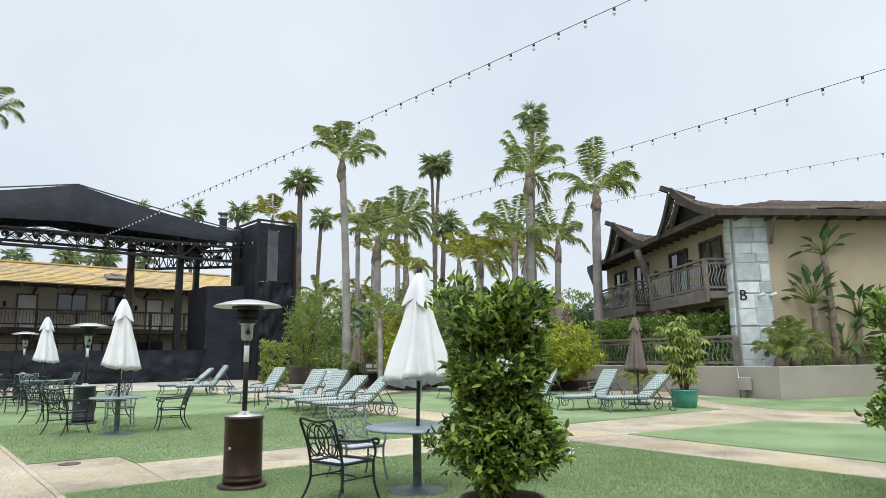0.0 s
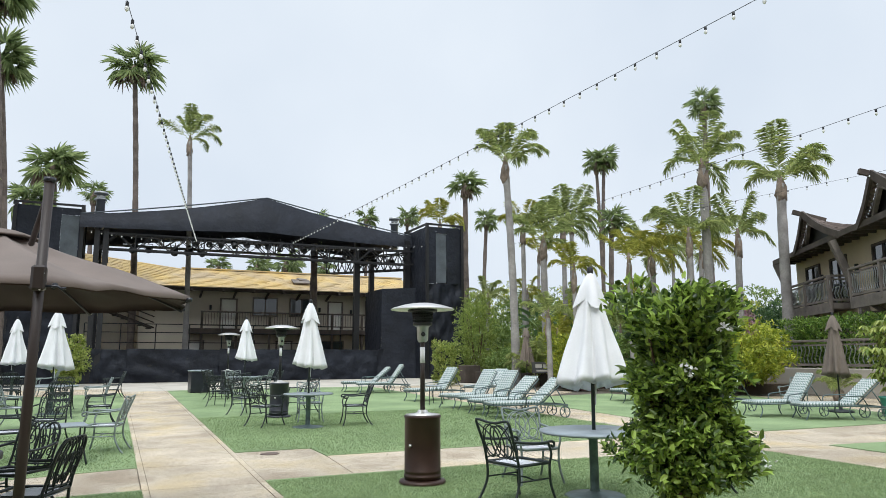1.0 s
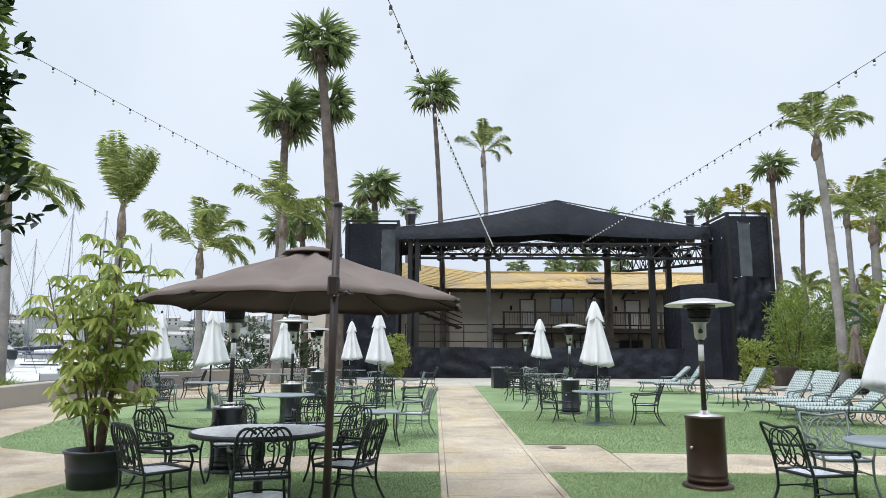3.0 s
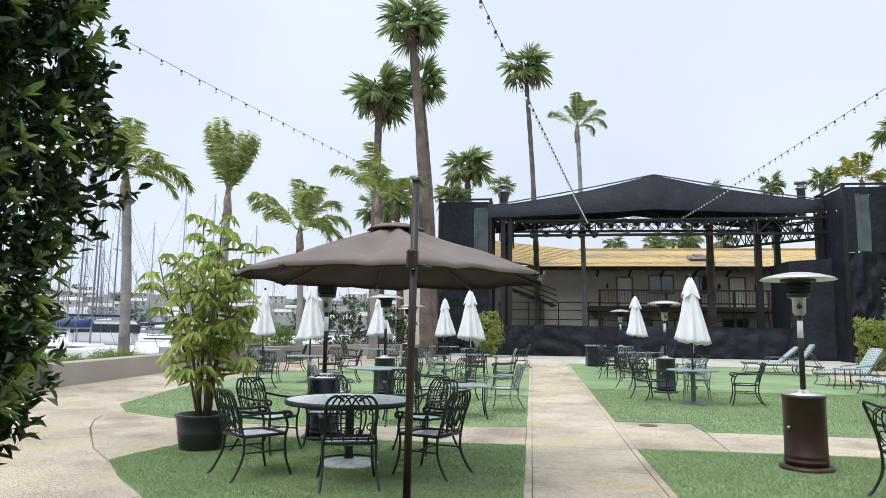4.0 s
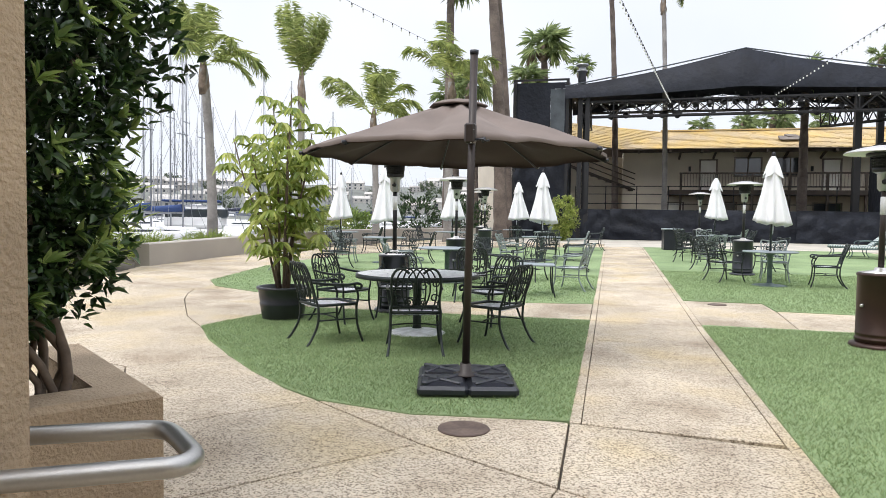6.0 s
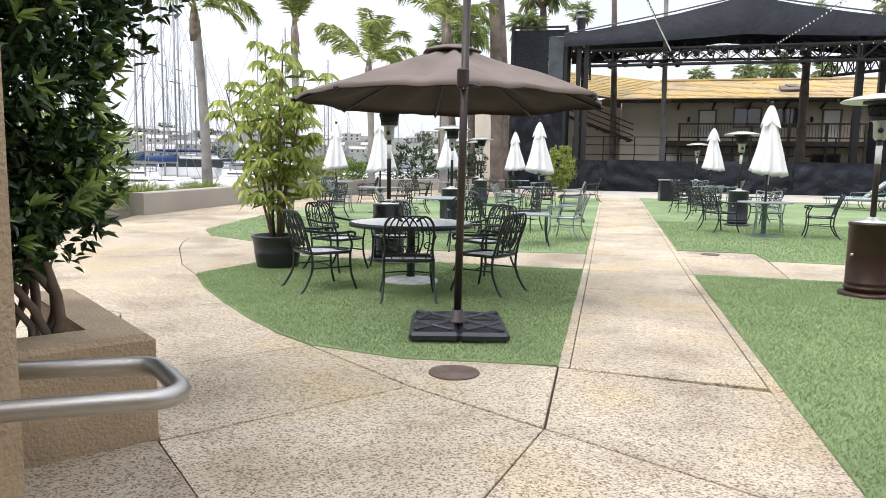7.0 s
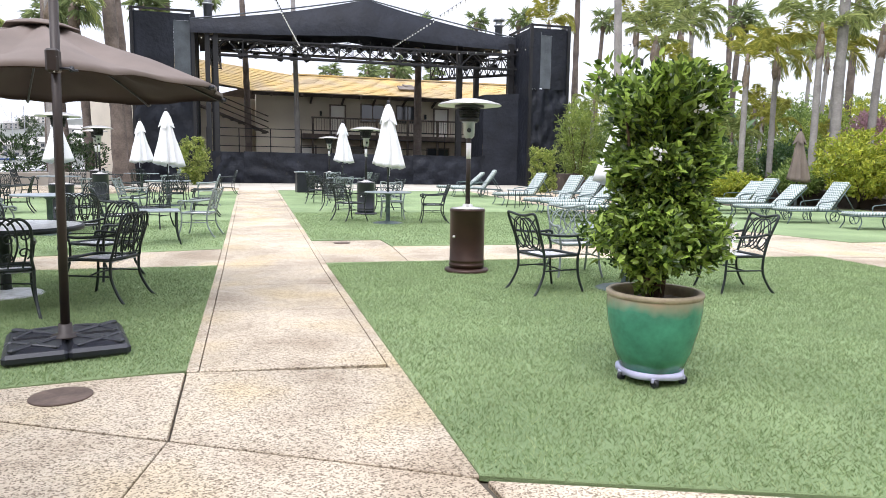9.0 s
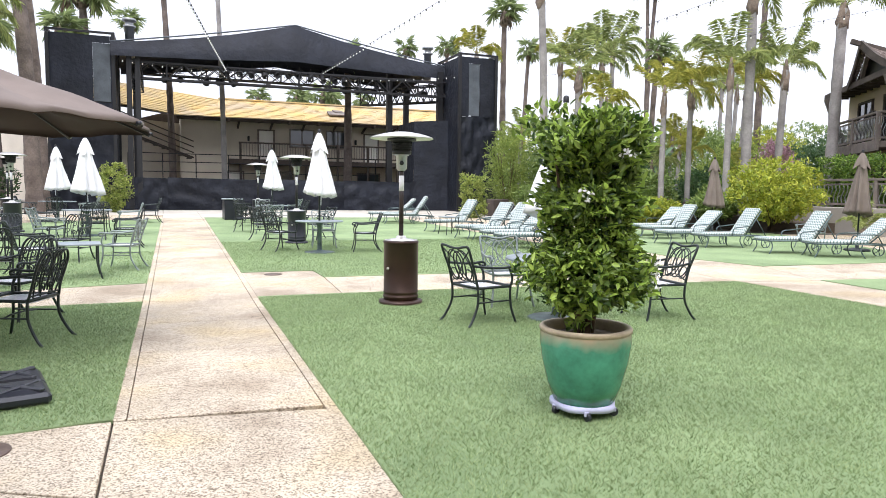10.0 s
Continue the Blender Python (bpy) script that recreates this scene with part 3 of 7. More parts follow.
def blades(poly, x0, x1, y0, y1, n, size):
    rng = np.random.default_rng(5)
    x, y = rng.uniform(x0, x1, n), rng.uniform(y0, y1, n)
    k = inside(x, y, poly)
    x, y = x[k], y[k]
    n = len(x)
    z = 0.014 * np.maximum(0, y - 8) + 0.010
    P = np.stack([x, y, z], 1)
    D = unit(n, rng) * [0.9, 0.9, 0.1] + [0, 0, 0.75]
    U = unit(n, rng) * [1, 1, 0.2]
    L, W = rng.uniform(0.7, 1.3, n) * size, rng.uniform(0.7, 1.2, n) * size * 0.22
    S = np.cross(D, U)
    S /= np.linalg.norm(S, axis=1, keepdims=True) + 1e-9
    D /= np.linalg.norm(D, axis=1, keepdims=True)
    V = np.stack([P - S * W[:, None] / 2, P + S * W[:, None] / 2, P + D * L[:, None]], 1).reshape(-1, 3)
    me = bpy.data.meshes.new("turf_pile")
    me.vertices.add(3 * n), me.loops.add(3 * n), me.polygons.add(n)
    me.vertices.foreach_set("co", V.astype(np.float32).ravel())
    me.loops.foreach_set("vertex_index", np.arange(3 * n, dtype=np.int32))
    me.polygons.foreach_set("loop_start", (np.arange(n) * 3).astype(np.int32))
    me.materials.append(BLADE)
    me.update(calc_edges=True)
    return tagged(new("turf_pile", me), "short green plastic grass blades of the lawn", "grass", kind="stuff")


# manhole and drain covers
for x, y, r in ((-0.66, 3.28, 0.17), (1.95, 10.75, 0.15)):
    s = Shape().lathe([(r, 0), (r, 0.006), (r - 0.012, 0.009), (r - 0.03, 0.006), (0.02, 0.007), (0.0, 0.007)], 28)
    solid("manhole_cover", s, MANHOLE, "round rusty metal cover set in the paving", "manhole cover", m=at(x, y, 0, gz(y) + 0.001))


# ---- low garden walls ----
def wall_run(name, pts, h, w, mat, label, base=None):
    """A low wall with a rounded coping along a line."""
    s = Shape()
    for (x0, y0), (x1, y1) in zip(pts, pts[1:]):
        d = Vector((x1 - x0, y1 - y0)).normalized()
        o = Vector((-d.y, d.x)) * w / 2
        z0, z1 = (gz(y0), gz(y1)) if base is None else (base, base)
        b = 0.025
        vs = []
        for x, y, z in ((x0, y0, z0), (x1, y1, z1)):
            for k, zz in ((-1, -0.1), (-1, h - b), (-1 + 2 * b / w, h), (1 - 2 * b / w, h), (1, h - b), (1, -0.1)):
                vs.append((x + o.x * k, y + o.y * k, z + zz))
        s.add(vs, [(i, i + 1, i + 7, i + 6) for i in range(5)] + [(0, 6, 11, 5), (5, 4, 3, 2, 1, 0), (6, 7, 8, 9, 10, 11)])
    return solid(name, s, mat, label, "wall", kind="structure")


wall_run("wall_harbour", [(-11.2, 13.9), (-11.42, 18.9), (-11.4, 27.0), (-9.2, 31.0), (-5.2, 34.5)], 0.56, 0.4, STUCCO_GREY, "low beige stucco wall along the harbour edge")
wall_run("wall_terrace", [(22.5, 10.0), (23.6, 15.5), (24.8, 21.4)], 1.06, 0.3, STUCCO_GREY, "grey-beige plastered retaining wall below the terrace", 0.03)
wall_run("wall_terrace_end", [(22.36, 10.05), (26.9, 8.85), (42.0, 4.9)], 1.06, 0.3, STUCCO_GREY, "grey-beige plastered planter wall along the lawn", 0.03)
wall_run("wall_bed", [(15.6, 30.5), (17.2, 27.0), (20.0, 22.5), (21.5, 18.6)], 0.55, 0.25, DARKWOOD, "low brown retaining wall of the palm bed")
solid("bed_soil", Shape().prism([(22.5, 10.15), (26.95, 9.0), (42, 5.1), (44, 30), (24.9, 21.4), (23.7, 15.5)], -0.1, 0.98), SOIL, "dark planting soil on the raised terrace", "soil", kind="structure")
solid("garden_soil", Shape().prism([(15.7, 30.5), (17.3, 27.0), (20.1, 22.5), (21.6, 18.6), (24.5, 17.5), (26, 22.5), (44, 30), (44, 60), (17, 60), (17, 33)], -0.1, 0.48), SOIL, "dark mulched soil of the palm garden", "soil", kind="structure")

# entrance planter with its walls and the wall the camera stands beside
pl = thing("planter", pose(0, 0, 0), "tan stucco planter box with rounded edges at the entrance", "planter")
part("planter_wall", Shape().prism([(-1.815, 1.785), (-3.10, 2.72), (-3.25, 2.52), (-2.14, 1.765), (-3.34, 0.17), (-3.14, 0.03)], 0, 0.53, 0.03), STUCCO_TAN, pl)
part("soil", Shape().prism([(-2.10, 1.76), (-3.2, 2.5), (-4.6, 1.8), (-4.4, 0.2), (-3.28, 0.2)], 0, 0.22), SOIL, pl)
solid("pillar", Shape().box((-1.342, 0.043, 1.68), (0.52, 0.52, 3.36), None, 0.025), STUCCO_TAN, "rough tan stucco pillar at the entrance", "pillar", kind="structure")
# out-of-view slab added overhead to shade the pillar and planter
solid("porch_roof", Shape().box((-4.6, -2.2, 3.55), (7.0, 4.6, 0.4), None, 0.03), STUCCO, "unseen beige stucco slab added above the entrance to shade it", "roof", kind="structure")
solid("wall_entrance", Shape().box((4.0, -7.2, 3.9), (60.0, 0.3, 7.8)), STUCCO, "plain beige stucco wall of the entrance building", "wall", kind="structure")
blades(LAWNS[3], 1.3, 9.4, -0.6, 8.4, 420000, 0.030)
blades(LAWNS[0], -4.6, 0.0, 3.5, 8.4, 130000, 0.030)
blades(LAWNS[2], 1.4, 9.8, 10.0, 17.0, 110000, 0.036)
blades(LAWNS[1], -8.4, 0.0, 9.5, 15.0, 60000, 0.036)


# ---- stage ----
SY = 37.0
stage = thing("stage", pose(0, 0, gz(36)), "covered outdoor stage wrapped in black vinyl with lighting truss", "stage")


def cloth(corners, nx, ny, amp, seed=0, thick=0.0):
    """A hanging sheet with soft folds between four corners (bottom left, bottom right, top right, top left)."""
    a, b, c, d = [Vector(p) for p in corners]
    nrm = (b - a).cross(d - a).normalized()
    vs = []
    for j in range(ny + 1):
        for i in range(nx + 1):
            u, v = i / nx, j / ny
            p = a.lerp(b, u).lerp(d.lerp(c, u), v)
            q = noise.noise(Vector((u * nx * 0.45, v * ny * 0.35 + u * 3, seed))) + 0.5 * noise.noise(Vector((u * nx * 0.9 + v * 4, v * ny * 0.5, seed + 7)))
            vs.append(p + nrm * amp * q)
    n = nx + 1
    return vs, [(j * n + i, j * n + i + 1, (j + 1) * n + i + 1, (j + 1) * n + i) for j in range(ny) for i in range(nx)]


def sheet(name, corners, nx, ny, amp, seed, mat=None, label=""):
    return part(name, Shape().add(*cloth(corners, nx, ny, amp, seed), True), mat or BLACKCLOTH, stage, label)


FL = 1.45      # top of the skirt over the stage floor
part("stage_floor", Shape().box((5.8, SY + 3.6, FL / 2 - 0.1), (17.5, 7.0, FL - 0.25)), BLACKSTEEL, stage)
for i, (x0, x1) in enumerate(((-2.4, 0.2), (0.2, 4.6), (4.6, 9.4), (9.4, 13.2), (13.2, 16.6))):
    y0, y1 = SY - 0.09 * max(0, x0 - 9), SY - 0.09 * max(0, x1 - 9)
    sheet("skirt", [(x0, y0, 0.0), (x1, y1, 0.0), (x1, y1, FL + 0.15), (x0, y0, FL + 0.2)], 20, 10, 0.17, i)
# corner towers
for side, x0, x1, y0 in ((-1, -5.1, -2.2, SY + 0.3), (1, 15.3, 17.5, SY - 2.6)):
    tw = [(x0, y0), (x1, y0), (x1, y0 + 3.2), (x0, y0 + 3.2)]
    zb, zt = 0.0, 8.55
    k = 0
    for (ax, ay), (bx, by) in zip(tw, tw[1:] + tw[:1]):
        if k == 0:
            xm, xn = (ax + 0.25 * (bx - ax), ax + 0.55 * (bx - ax)) if side > 0 else (ax + 0.68 * (bx - ax), ax + 0.95 * (bx - ax))
            sheet("tower_cover", [(ax, ay, zb), (bx, by, zb), (bx, by, 5.3), (ax, ay, 5.3)], 18, 24, 0.26, 20 + side)
            sheet("tower_cover", [(ax, ay, 5.3), (xm, ay, 5.3), (xm, ay, zt), (ax, ay, zt)], 6, 8, 0.05, 31)
            sheet("tower_cover", [(xn, ay, 5.3), (bx, ay, 5.3), (bx, ay, zt), (xn, ay, zt)], 6, 10, 0.07, 32)
            sheet("scrim_panel", [(xm, ay + 0.03, 5.35), (xn, ay + 0.03, 5.35), (xn, ay + 0.03, 8.2), (xm, ay + 0.03, 8.2)], 4, 6, 0.06, 33, SCRIM, "torn grey see-through scrim panel")
            sheet("tower_cover", [(xm, ay, 8.2), (xn, ay, 8.2), (xn, ay, zt), (xm, ay, zt)], 4, 2, 0.03, 34)
        else:
            top_z = 5.3 if k == 2 else zt
            sheet("tower_cover", [(ax, ay, zb), (bx, by, zb), (bx, by, top_z), (ax, ay, top_z)], 10, 14, 0.08, 40 + k)
        k += 1
    for cx, cy in tw:
        part("tower_leg", Shape().beam((cx, cy, 0), (cx, cy, 8.75), 0.16), BLACKSTEEL, stage)
    for j in range(4):
        (ax, ay), (bx, by) = tw[j], tw[(j + 1) % 4]
        part("tower_rail", Shape().beam((ax, ay, 8.7), (bx, by, 8.7), 0.1), BLACKSTEEL, stage)
# lower wing beside the right tower
sheet("wing_cover", [(13.4, SY - 0.4, 0), (15.5, SY - 1.0, 0), (15.5, SY - 1.0, 5.2), (13.4, SY - 0.4, 5.1)], 10, 14, 0.07, 50)
sheet("wing_cover", [(13.4, SY + 2.4, 0), (13.4, SY - 0.4, 0), (13.4, SY - 0.4, 5.1), (13.4, SY + 2.4, 5.1)], 8, 12, 0.05, 51)
# smoke pipes behind the roof edge
for x in (-1.5, 14.9):
    s = Shape().lathe([(0.22, 0), (0.22, 1.5), (0.3, 1.52), (0.3, 1.6), (0.2, 1.62), (0.2, 1.8), (0.34, 1.82), (0.34, 1.95), (0.0, 2.0)], 14, (x, SY + 1.5, 7.8))
    part("vent_pipe", s, GREYSTEEL, stage, "grey metal vent pipe")
# posts
for x, y in ((-1.5, SY + 0.1), (-1.1, SY + 0.1), (12.4, SY + 1.2), (15.0, SY - 0.3), (-1.5, SY + 6.5), (15.2, SY + 6.5)):
    part("roof_post", Shape().beam((x, y, 0), (x, y, 8.0), 0.32 if x > 0 else 0.24), BLACKSTEEL, stage)


def truss(a, b, h, w, bays, name="truss"):
    """A boxed lattice girder from a to b; h tall, w deep."""
    a, b = Vector(a), Vector(b)
    d = (b - a).normalized()
    o = Vector((-d.y, d.x, 0)) * w / 2
    s = Shape()
    for k in (-1, 1):
        for z in (0, h):
            s.beam(a + o * k + Vector((0, 0, z)), b + o * k + Vector((0, 0, z)), 0.075)
        for i in range(bays):
            p, q = a.lerp(b, i / bays) + o * k, a.lerp(b, (i + 1) / bays) + o * k
            m = (p + q) / 2 + Vector((0, 0, h))
            s.beam(p, m, 0.045), s.beam(m, q, 0.045)
            s.beam(p, p + Vector((0, 0, h)), 0.045)
    for i in range(bays + 1):
        p = a.lerp(b, i / bays)
        s.beam(p - o, p + o, 0.05), s.beam(p - o + Vector((0, 0, h)), p + o + Vector((0, 0, h)), 0.05)
    return part(name, s, BLACKSTEEL, stage)


truss((-1.4, SY + 0.4, 6.62), (15.2, SY - 0.6, 6.55), 0.8, 0.5, 10)
truss((-1.4, SY + 6.4, 7.75), (15.2, SY + 6.4, 7.75), 0.6, 0.5, 10)
truss((12.3, SY + 6.5, 6.7), (15.1, SY - 0.4, 6.3), 0.95, 0.6, 6)
truss((-1.3, SY + 0.2, 6.7), (-1.3, SY + 6.5, 6.7), 0.8, 0.5, 6)
# roof sheet: low hipped gable, front eave falling to both sides
PK, EZL, EZR = 9.85, 8.2, 8.3


def roof_sheet():
    """Front slope, peak and back slope as one sagging sheet."""
    s = Shape()
    nx = 28
    rows = []
    x0, x1 = -2.3, 15.7
    for j, (yy, f) in enumerate(((SY - 0.35, -0.55), (SY - 0.3, -0.02), (SY - 0.2, 0.0), (SY + 1.6, 0.12), (SY + 3.6, 0.16), (SY + 7.2, -0.3), (SY + 7.25, -0.9))):
        row = []
        for i in range(nx + 1):
            u = i / nx
            x = x0 + (x1 - x0) * u
            pk = 1 - abs(u - 0.5) * 2
            top = (EZL if u < 0.5 else EZR) * (1 - pk) + PK * pk
            sag = -0.18 * math.sin(math.pi * pk) if 0 < j < 6 else -0.05 * math.sin(math.pi * pk)
            drop = f * (2.4 * (0.5 + 0.95 * pk) if j == 0 else 0.5 + 0.6 * pk) if f < 0 else f * (0.3 + pk)
            n2 = 0.07 * noise.noise(Vector((x * 0.9, j * 1.7, 3)))
            row.append((x, yy + n2, top + sag + drop + n2 * 0.5))
        rows.append(row)
    vs = [p for r in rows for p in r]
    n = nx + 1
    s.add(vs, [(j * n + i, j * n + i + 1, (j + 1) * n + i + 1, (j + 1) * n + i) for j in range(len(rows) - 1) for i in range(nx)], True)
    return s


part("roof_cover", roof_sheet(), BLACKCLOTH, stage, "sagging black vinyl roof cover with a central peak")
rim = [Vector((-2.3 + 18.0 * i / 24, SY - 0.24, (EZL if i < 12 else EZR) * abs(i / 12 - 1) + PK * (1 - abs(i / 12 - 1)) + 0.02 - 0.05 * math.sin(math.pi * abs(i / 12 - 1)))) for i in range(25)]
part("roof_edge", Shape().tube(rim, 0.035, 6), SCRIM, stage)


def spot(x, y, z, rz, tilt):
    s = thing("stage_light", stage.matrix_basis @ pose(x, y, z, 0, 0, rz), "black can stage light clamped under the roof truss", "stage light", "stage lights")
    body = part("can", Shape().lathe([(0.10, -0.25), (0.13, -0.22), (0.15, 0.0), (0.17, 0.18), (0.17, 0.24), (0.14, 0.24), (0.13, 0.05), (0.0, 0.04)], 12), BLACKSTEEL, s, "", pose(0, 0, -0.32, tilt))
    part("yoke", Shape().tube([(-0.2, 0, -0.32), (-0.2, 0, -0.05), (0.2, 0, -0.05), (0.2, 0, -0.32)], 0.02, 5).tube([(0, 0, -0.05), (0, 0, 0.12)], 0.025, 5), BLACKSTEEL, s)
    return s


rng = random.Random(4)
for i in range(11):
    spot(3.2 + i * 0.62, SY - 0.1, 7.6 - 0.03 * abs(i - 5), rng.uniform(-30, 30), rng.uniform(110, 150))
for x in (0.2, 0.9, 2.2, 2.9, 3.5, 9.6, 10.4, 11.2, 12.6, 13.4, 14.1):
    spot(x, SY + rng.choice((0.0, 0.75)), 7.1, rng.uniform(-40, 40), rng.uniform(100, 150))
# guard rail at the back of the stage and leaning stair at the side
for z in (2.1, 2.7, 3.2):
    part("guard_rail", Shape().beam((-2.0, SY + 6.9, z), (13.2, SY + 6.9, z), 0.05), BLACKSTEEL, stage)
for i in range(9):
    x = -2.0 + i * 1.9
    part("guard_post", Shape().beam((x, SY + 6.9, 1.2), (x, SY + 6.9, 3.2), 0.06), BLACKSTEEL, stage)


# ---- two-storey building behind the stage ----
motel = thing("motel", pose(0, 0, 0), "two-storey beige building with ochre shingle roof and dark timber balcony", "building")
WY = 48.6
part("wall", Shape().box((10.5, WY + 3, 3.3), (19.0, 6.0, 6.2)), WALL_MOTEL, motel)
part("wall", Shape().box((-4.4, 49.0, 3.0), (9.0, 6.0, 5.8), Euler((0, 0, radians(40))).to_matrix()), WALL_MOTEL, motel)
part("gallery_floor", Shape().box((12.0, WY - 0.9, 3.35), (16.0, 1.9, 0.32), None, 0.02), DARKWOOD, motel)
part("eave_beam", Shape().box((10.5, WY - 1.4, 6.12), (19.5, 0.16, 0.24)), DARKWOOD, motel)


def shingle_roof(parent, a, b, c, d, mat, rows, cols, name="roof", thick=0.05):
    """Overlapping courses between eave a-b and ridge d-c, joined as one part."""
    a, b, c, d = (Vector(p) for p in (a, b, c, d))
    nrm = (b - a).cross(d - a).normalized()
    if nrm.z < 0:
        nrm = -nrm
    s = Shape()
    rg = random.Random(len(parent.name) + rows)
    for j in range(rows):
        v0, v1 = j / rows, min(1, (j + 1.25) / rows)
        off = rg.random()
        for i in range(-1, cols):
            u0, u1 = max(0, (i + off) / cols), min(1, (i + off + 0.97) / cols)
            if u1 - u0 < 0.002:
                continue
            t = thick * rg.uniform(0.6, 1.5)
            p = [a.lerp(b, u0).lerp(d.lerp(c, u0), v0), a.lerp(b, u1).lerp(d.lerp(c, u1), v0), a.lerp(b, u1).lerp(d.lerp(c, u1), v1), a.lerp(b, u0).lerp(d.lerp(c, u0), v1)]
            lo = [p[0] - nrm * 0.03, p[1] - nrm * 0.03]
            s.add([p[0] + nrm * t, p[1] + nrm * t, p[2] + nrm * 0.004, p[3] + nrm * 0.004, lo[0], lo[1]], [(0, 1, 2, 3), (4, 5, 1, 0), (1, 5, 2), (0, 3, 4)])
    ob = part(name, s, mat, parent)
    ob["kind"] = "stuff"
    return ob


shingle_roof(motel, (0.6, WY - 1.6, 6.25), (20.4, WY - 1.6, 6.25), (20.4, WY + 2.4, 7.85), (3.6, WY + 2.4, 7.85), ROOFYEL, 14, 60, thick=0.03)
shingle_roof(motel, (-5.5, 41.8, 6.7), (0.7, WY - 1.6, 6.25), (3.8, WY + 2.4, 7.85), (-4.0, 47.5, 8.3), ROOFYEL, 14, 26, thick=0.03)
part("roof_base", Shape().add([(0.5, WY - 1.65, 6.2), (20.4, WY - 1.65, 6.2), (20.4, WY + 2.4, 7.78), (3.6, WY + 2.4, 7.78), (-5.4, 41.9, 6.4), (-4.0, 47.5, 7.6), (20.4, WY + 6.5, 6.0), (-4, WY + 6.5, 6.0)],
                              [(0, 1, 2, 3), (4, 0, 5), (3, 2, 6, 7)]), DARKWOOD, motel)
part("ridge_cap", Shape().beam((3.6, WY + 2.4, 7.92), (20.4, WY + 2.4, 7.92), 0.3, 0.1), ROOFYEL, motel)
part("roof_patch", Shape().box((11.6, WY - 0.1, 7.02), (1.3, 0.9, 0.1), Euler((radians(21), 0, 0)).to_matrix(), 0.02).box((11.8, WY + 0.3, 7.2), (0.8, 0.5, 0.12), Euler((radians(21), 0, 0.3)).to_matrix(), 0.02), GREYWOOD, motel, "loose grey shingles on the ochre roof")


def motel_door(x, z, h=2.05):
    d = part("door", Shape().box((x, WY - 0.03, z + h / 2), (0.95, 0.06, h), None, 0.01), DOORPAINT, motel, "cream painted door")
    part("door_frame", Shape().box((x - 0.54, WY - 0.05, z + h / 2 + 0.03), (0.1, 0.1, h + 0.1)).box((x + 0.54, WY - 0.05, z + h / 2 + 0.03), (0.1, 0.1, h + 0.1)).box((x, WY - 0.05, z + h + 0.05), (1.2, 0.1, 0.08)), GREYWOOD, d)
    part("handle", Shape().tube([(x + 0.36, WY - 0.08, z + 1.0), (x + 0.36, WY - 0.12, z + 1.0), (x + 0.26, WY - 0.12, z + 1.0)], 0.015, 6), GREYSTEEL, d)


def motel_window(x, z, w, h):
    f = part("window", Shape().box((x, WY - 0.04, z + h + 0.04), (w + 0.16, 0.1, 0.09)).box((x, WY - 0.06, z - 0.04), (w + 0.2, 0.14, 0.09)).box((x - w / 2 - 0.04, WY - 0.04, z + h / 2), (0.08, 0.1, h)).box((x + w / 2 + 0.04, WY - 0.04, z + h / 2), (0.08, 0.1, h)).box((x, WY - 0.04, z + h / 2), (0.06, 0.08, h)), GREYWOOD, motel)
    for k in (-1, 1):
        part("pane", Shape().box((x + k * w / 4, WY - 0.02, z + h / 2), (w / 2 - 0.03, 0.03, h)), GLASS, f)


for x in (6.6, 14.2):
    motel_door(x, 3.52)
for x in (4.5, 10.5, 18.0):
    motel_door(x, 0.62)
for x in (9.1, 11.7, 17.4):
    motel_window(x, 4.55, 1.6, 1.15)
for x in (7.6, 14.0):
    motel_window(x, 1.6, 1.6, 1.1)
for i in range(8):
    x = 4.7 + i * 2.2
    p = part("gallery_post", Shape().beam((x, WY - 1.75, 0.4), (x, WY - 1.75, 4.55 if i else 4.6), 0.14), DARKWOOD, motel)
    part("bracket", Shape().beam((x, WY - 1.3, 6.1), (x, WY - 0.02, 5.7), 0.12), DARKWOOD, motel)
part("hand_rail", Shape().box((12.3, WY - 1.75, 4.6), (15.4, 0.14, 0.1)), DARKWOOD, motel)
part("bottom_rail", Shape().box((12.3, WY - 1.75, 3.72), (15.4, 0.08, 0.08)), DARKWOOD, motel)
bal = Shape()
for i in range(84):
    x = 4.75 + i * 0.18
    bal.beam((x, WY - 1.75, 3.74), (x, WY - 1.75, 4.56), 0.03)
part("balustrade", bal, GREYWOOD, motel)["kind"] = "stuff"
for i in range(10):
    x = 2.0 + i * 2.0
    part("rafter_tail", Shape().box((x, WY - 1.45, 6.06), (0.12, 0.7, 0.16)), DARKWOOD, motel)
for x, z in ((5.4, 5.0), (13.0, 5.0), (15.4, 4.9)):
    part("wall_lamp", Shape().box((x, WY - 0.1, z), (0.14, 0.18, 0.34), None, 0.02), BLACKSTEEL, motel)
st = Shape()
for k in (0, 1):
    st.beam((-2.6 + k * 0.1, 45.6 - k * 1.2, 5.0), (1.6 + k * 0.1, 45.8 - k * 1.2, 3.4), 0.3, 0.08)
for i in range(9):
    st.box((-2.4 + i * 0.48, 45.1, 4.9 - i * 0.19), (0.3, 1.2, 0.05))
part("stair", st, DARKWOOD, motel, "dark timber outside stair")
for k in range(3):
    part("stair_rail", Shape().beam((-2.6, 44.3, 5.4 + k * 0.35), (1.7, 44.4, 3.7 + k * 0.35), 0.07), DARKWOOD, motel)


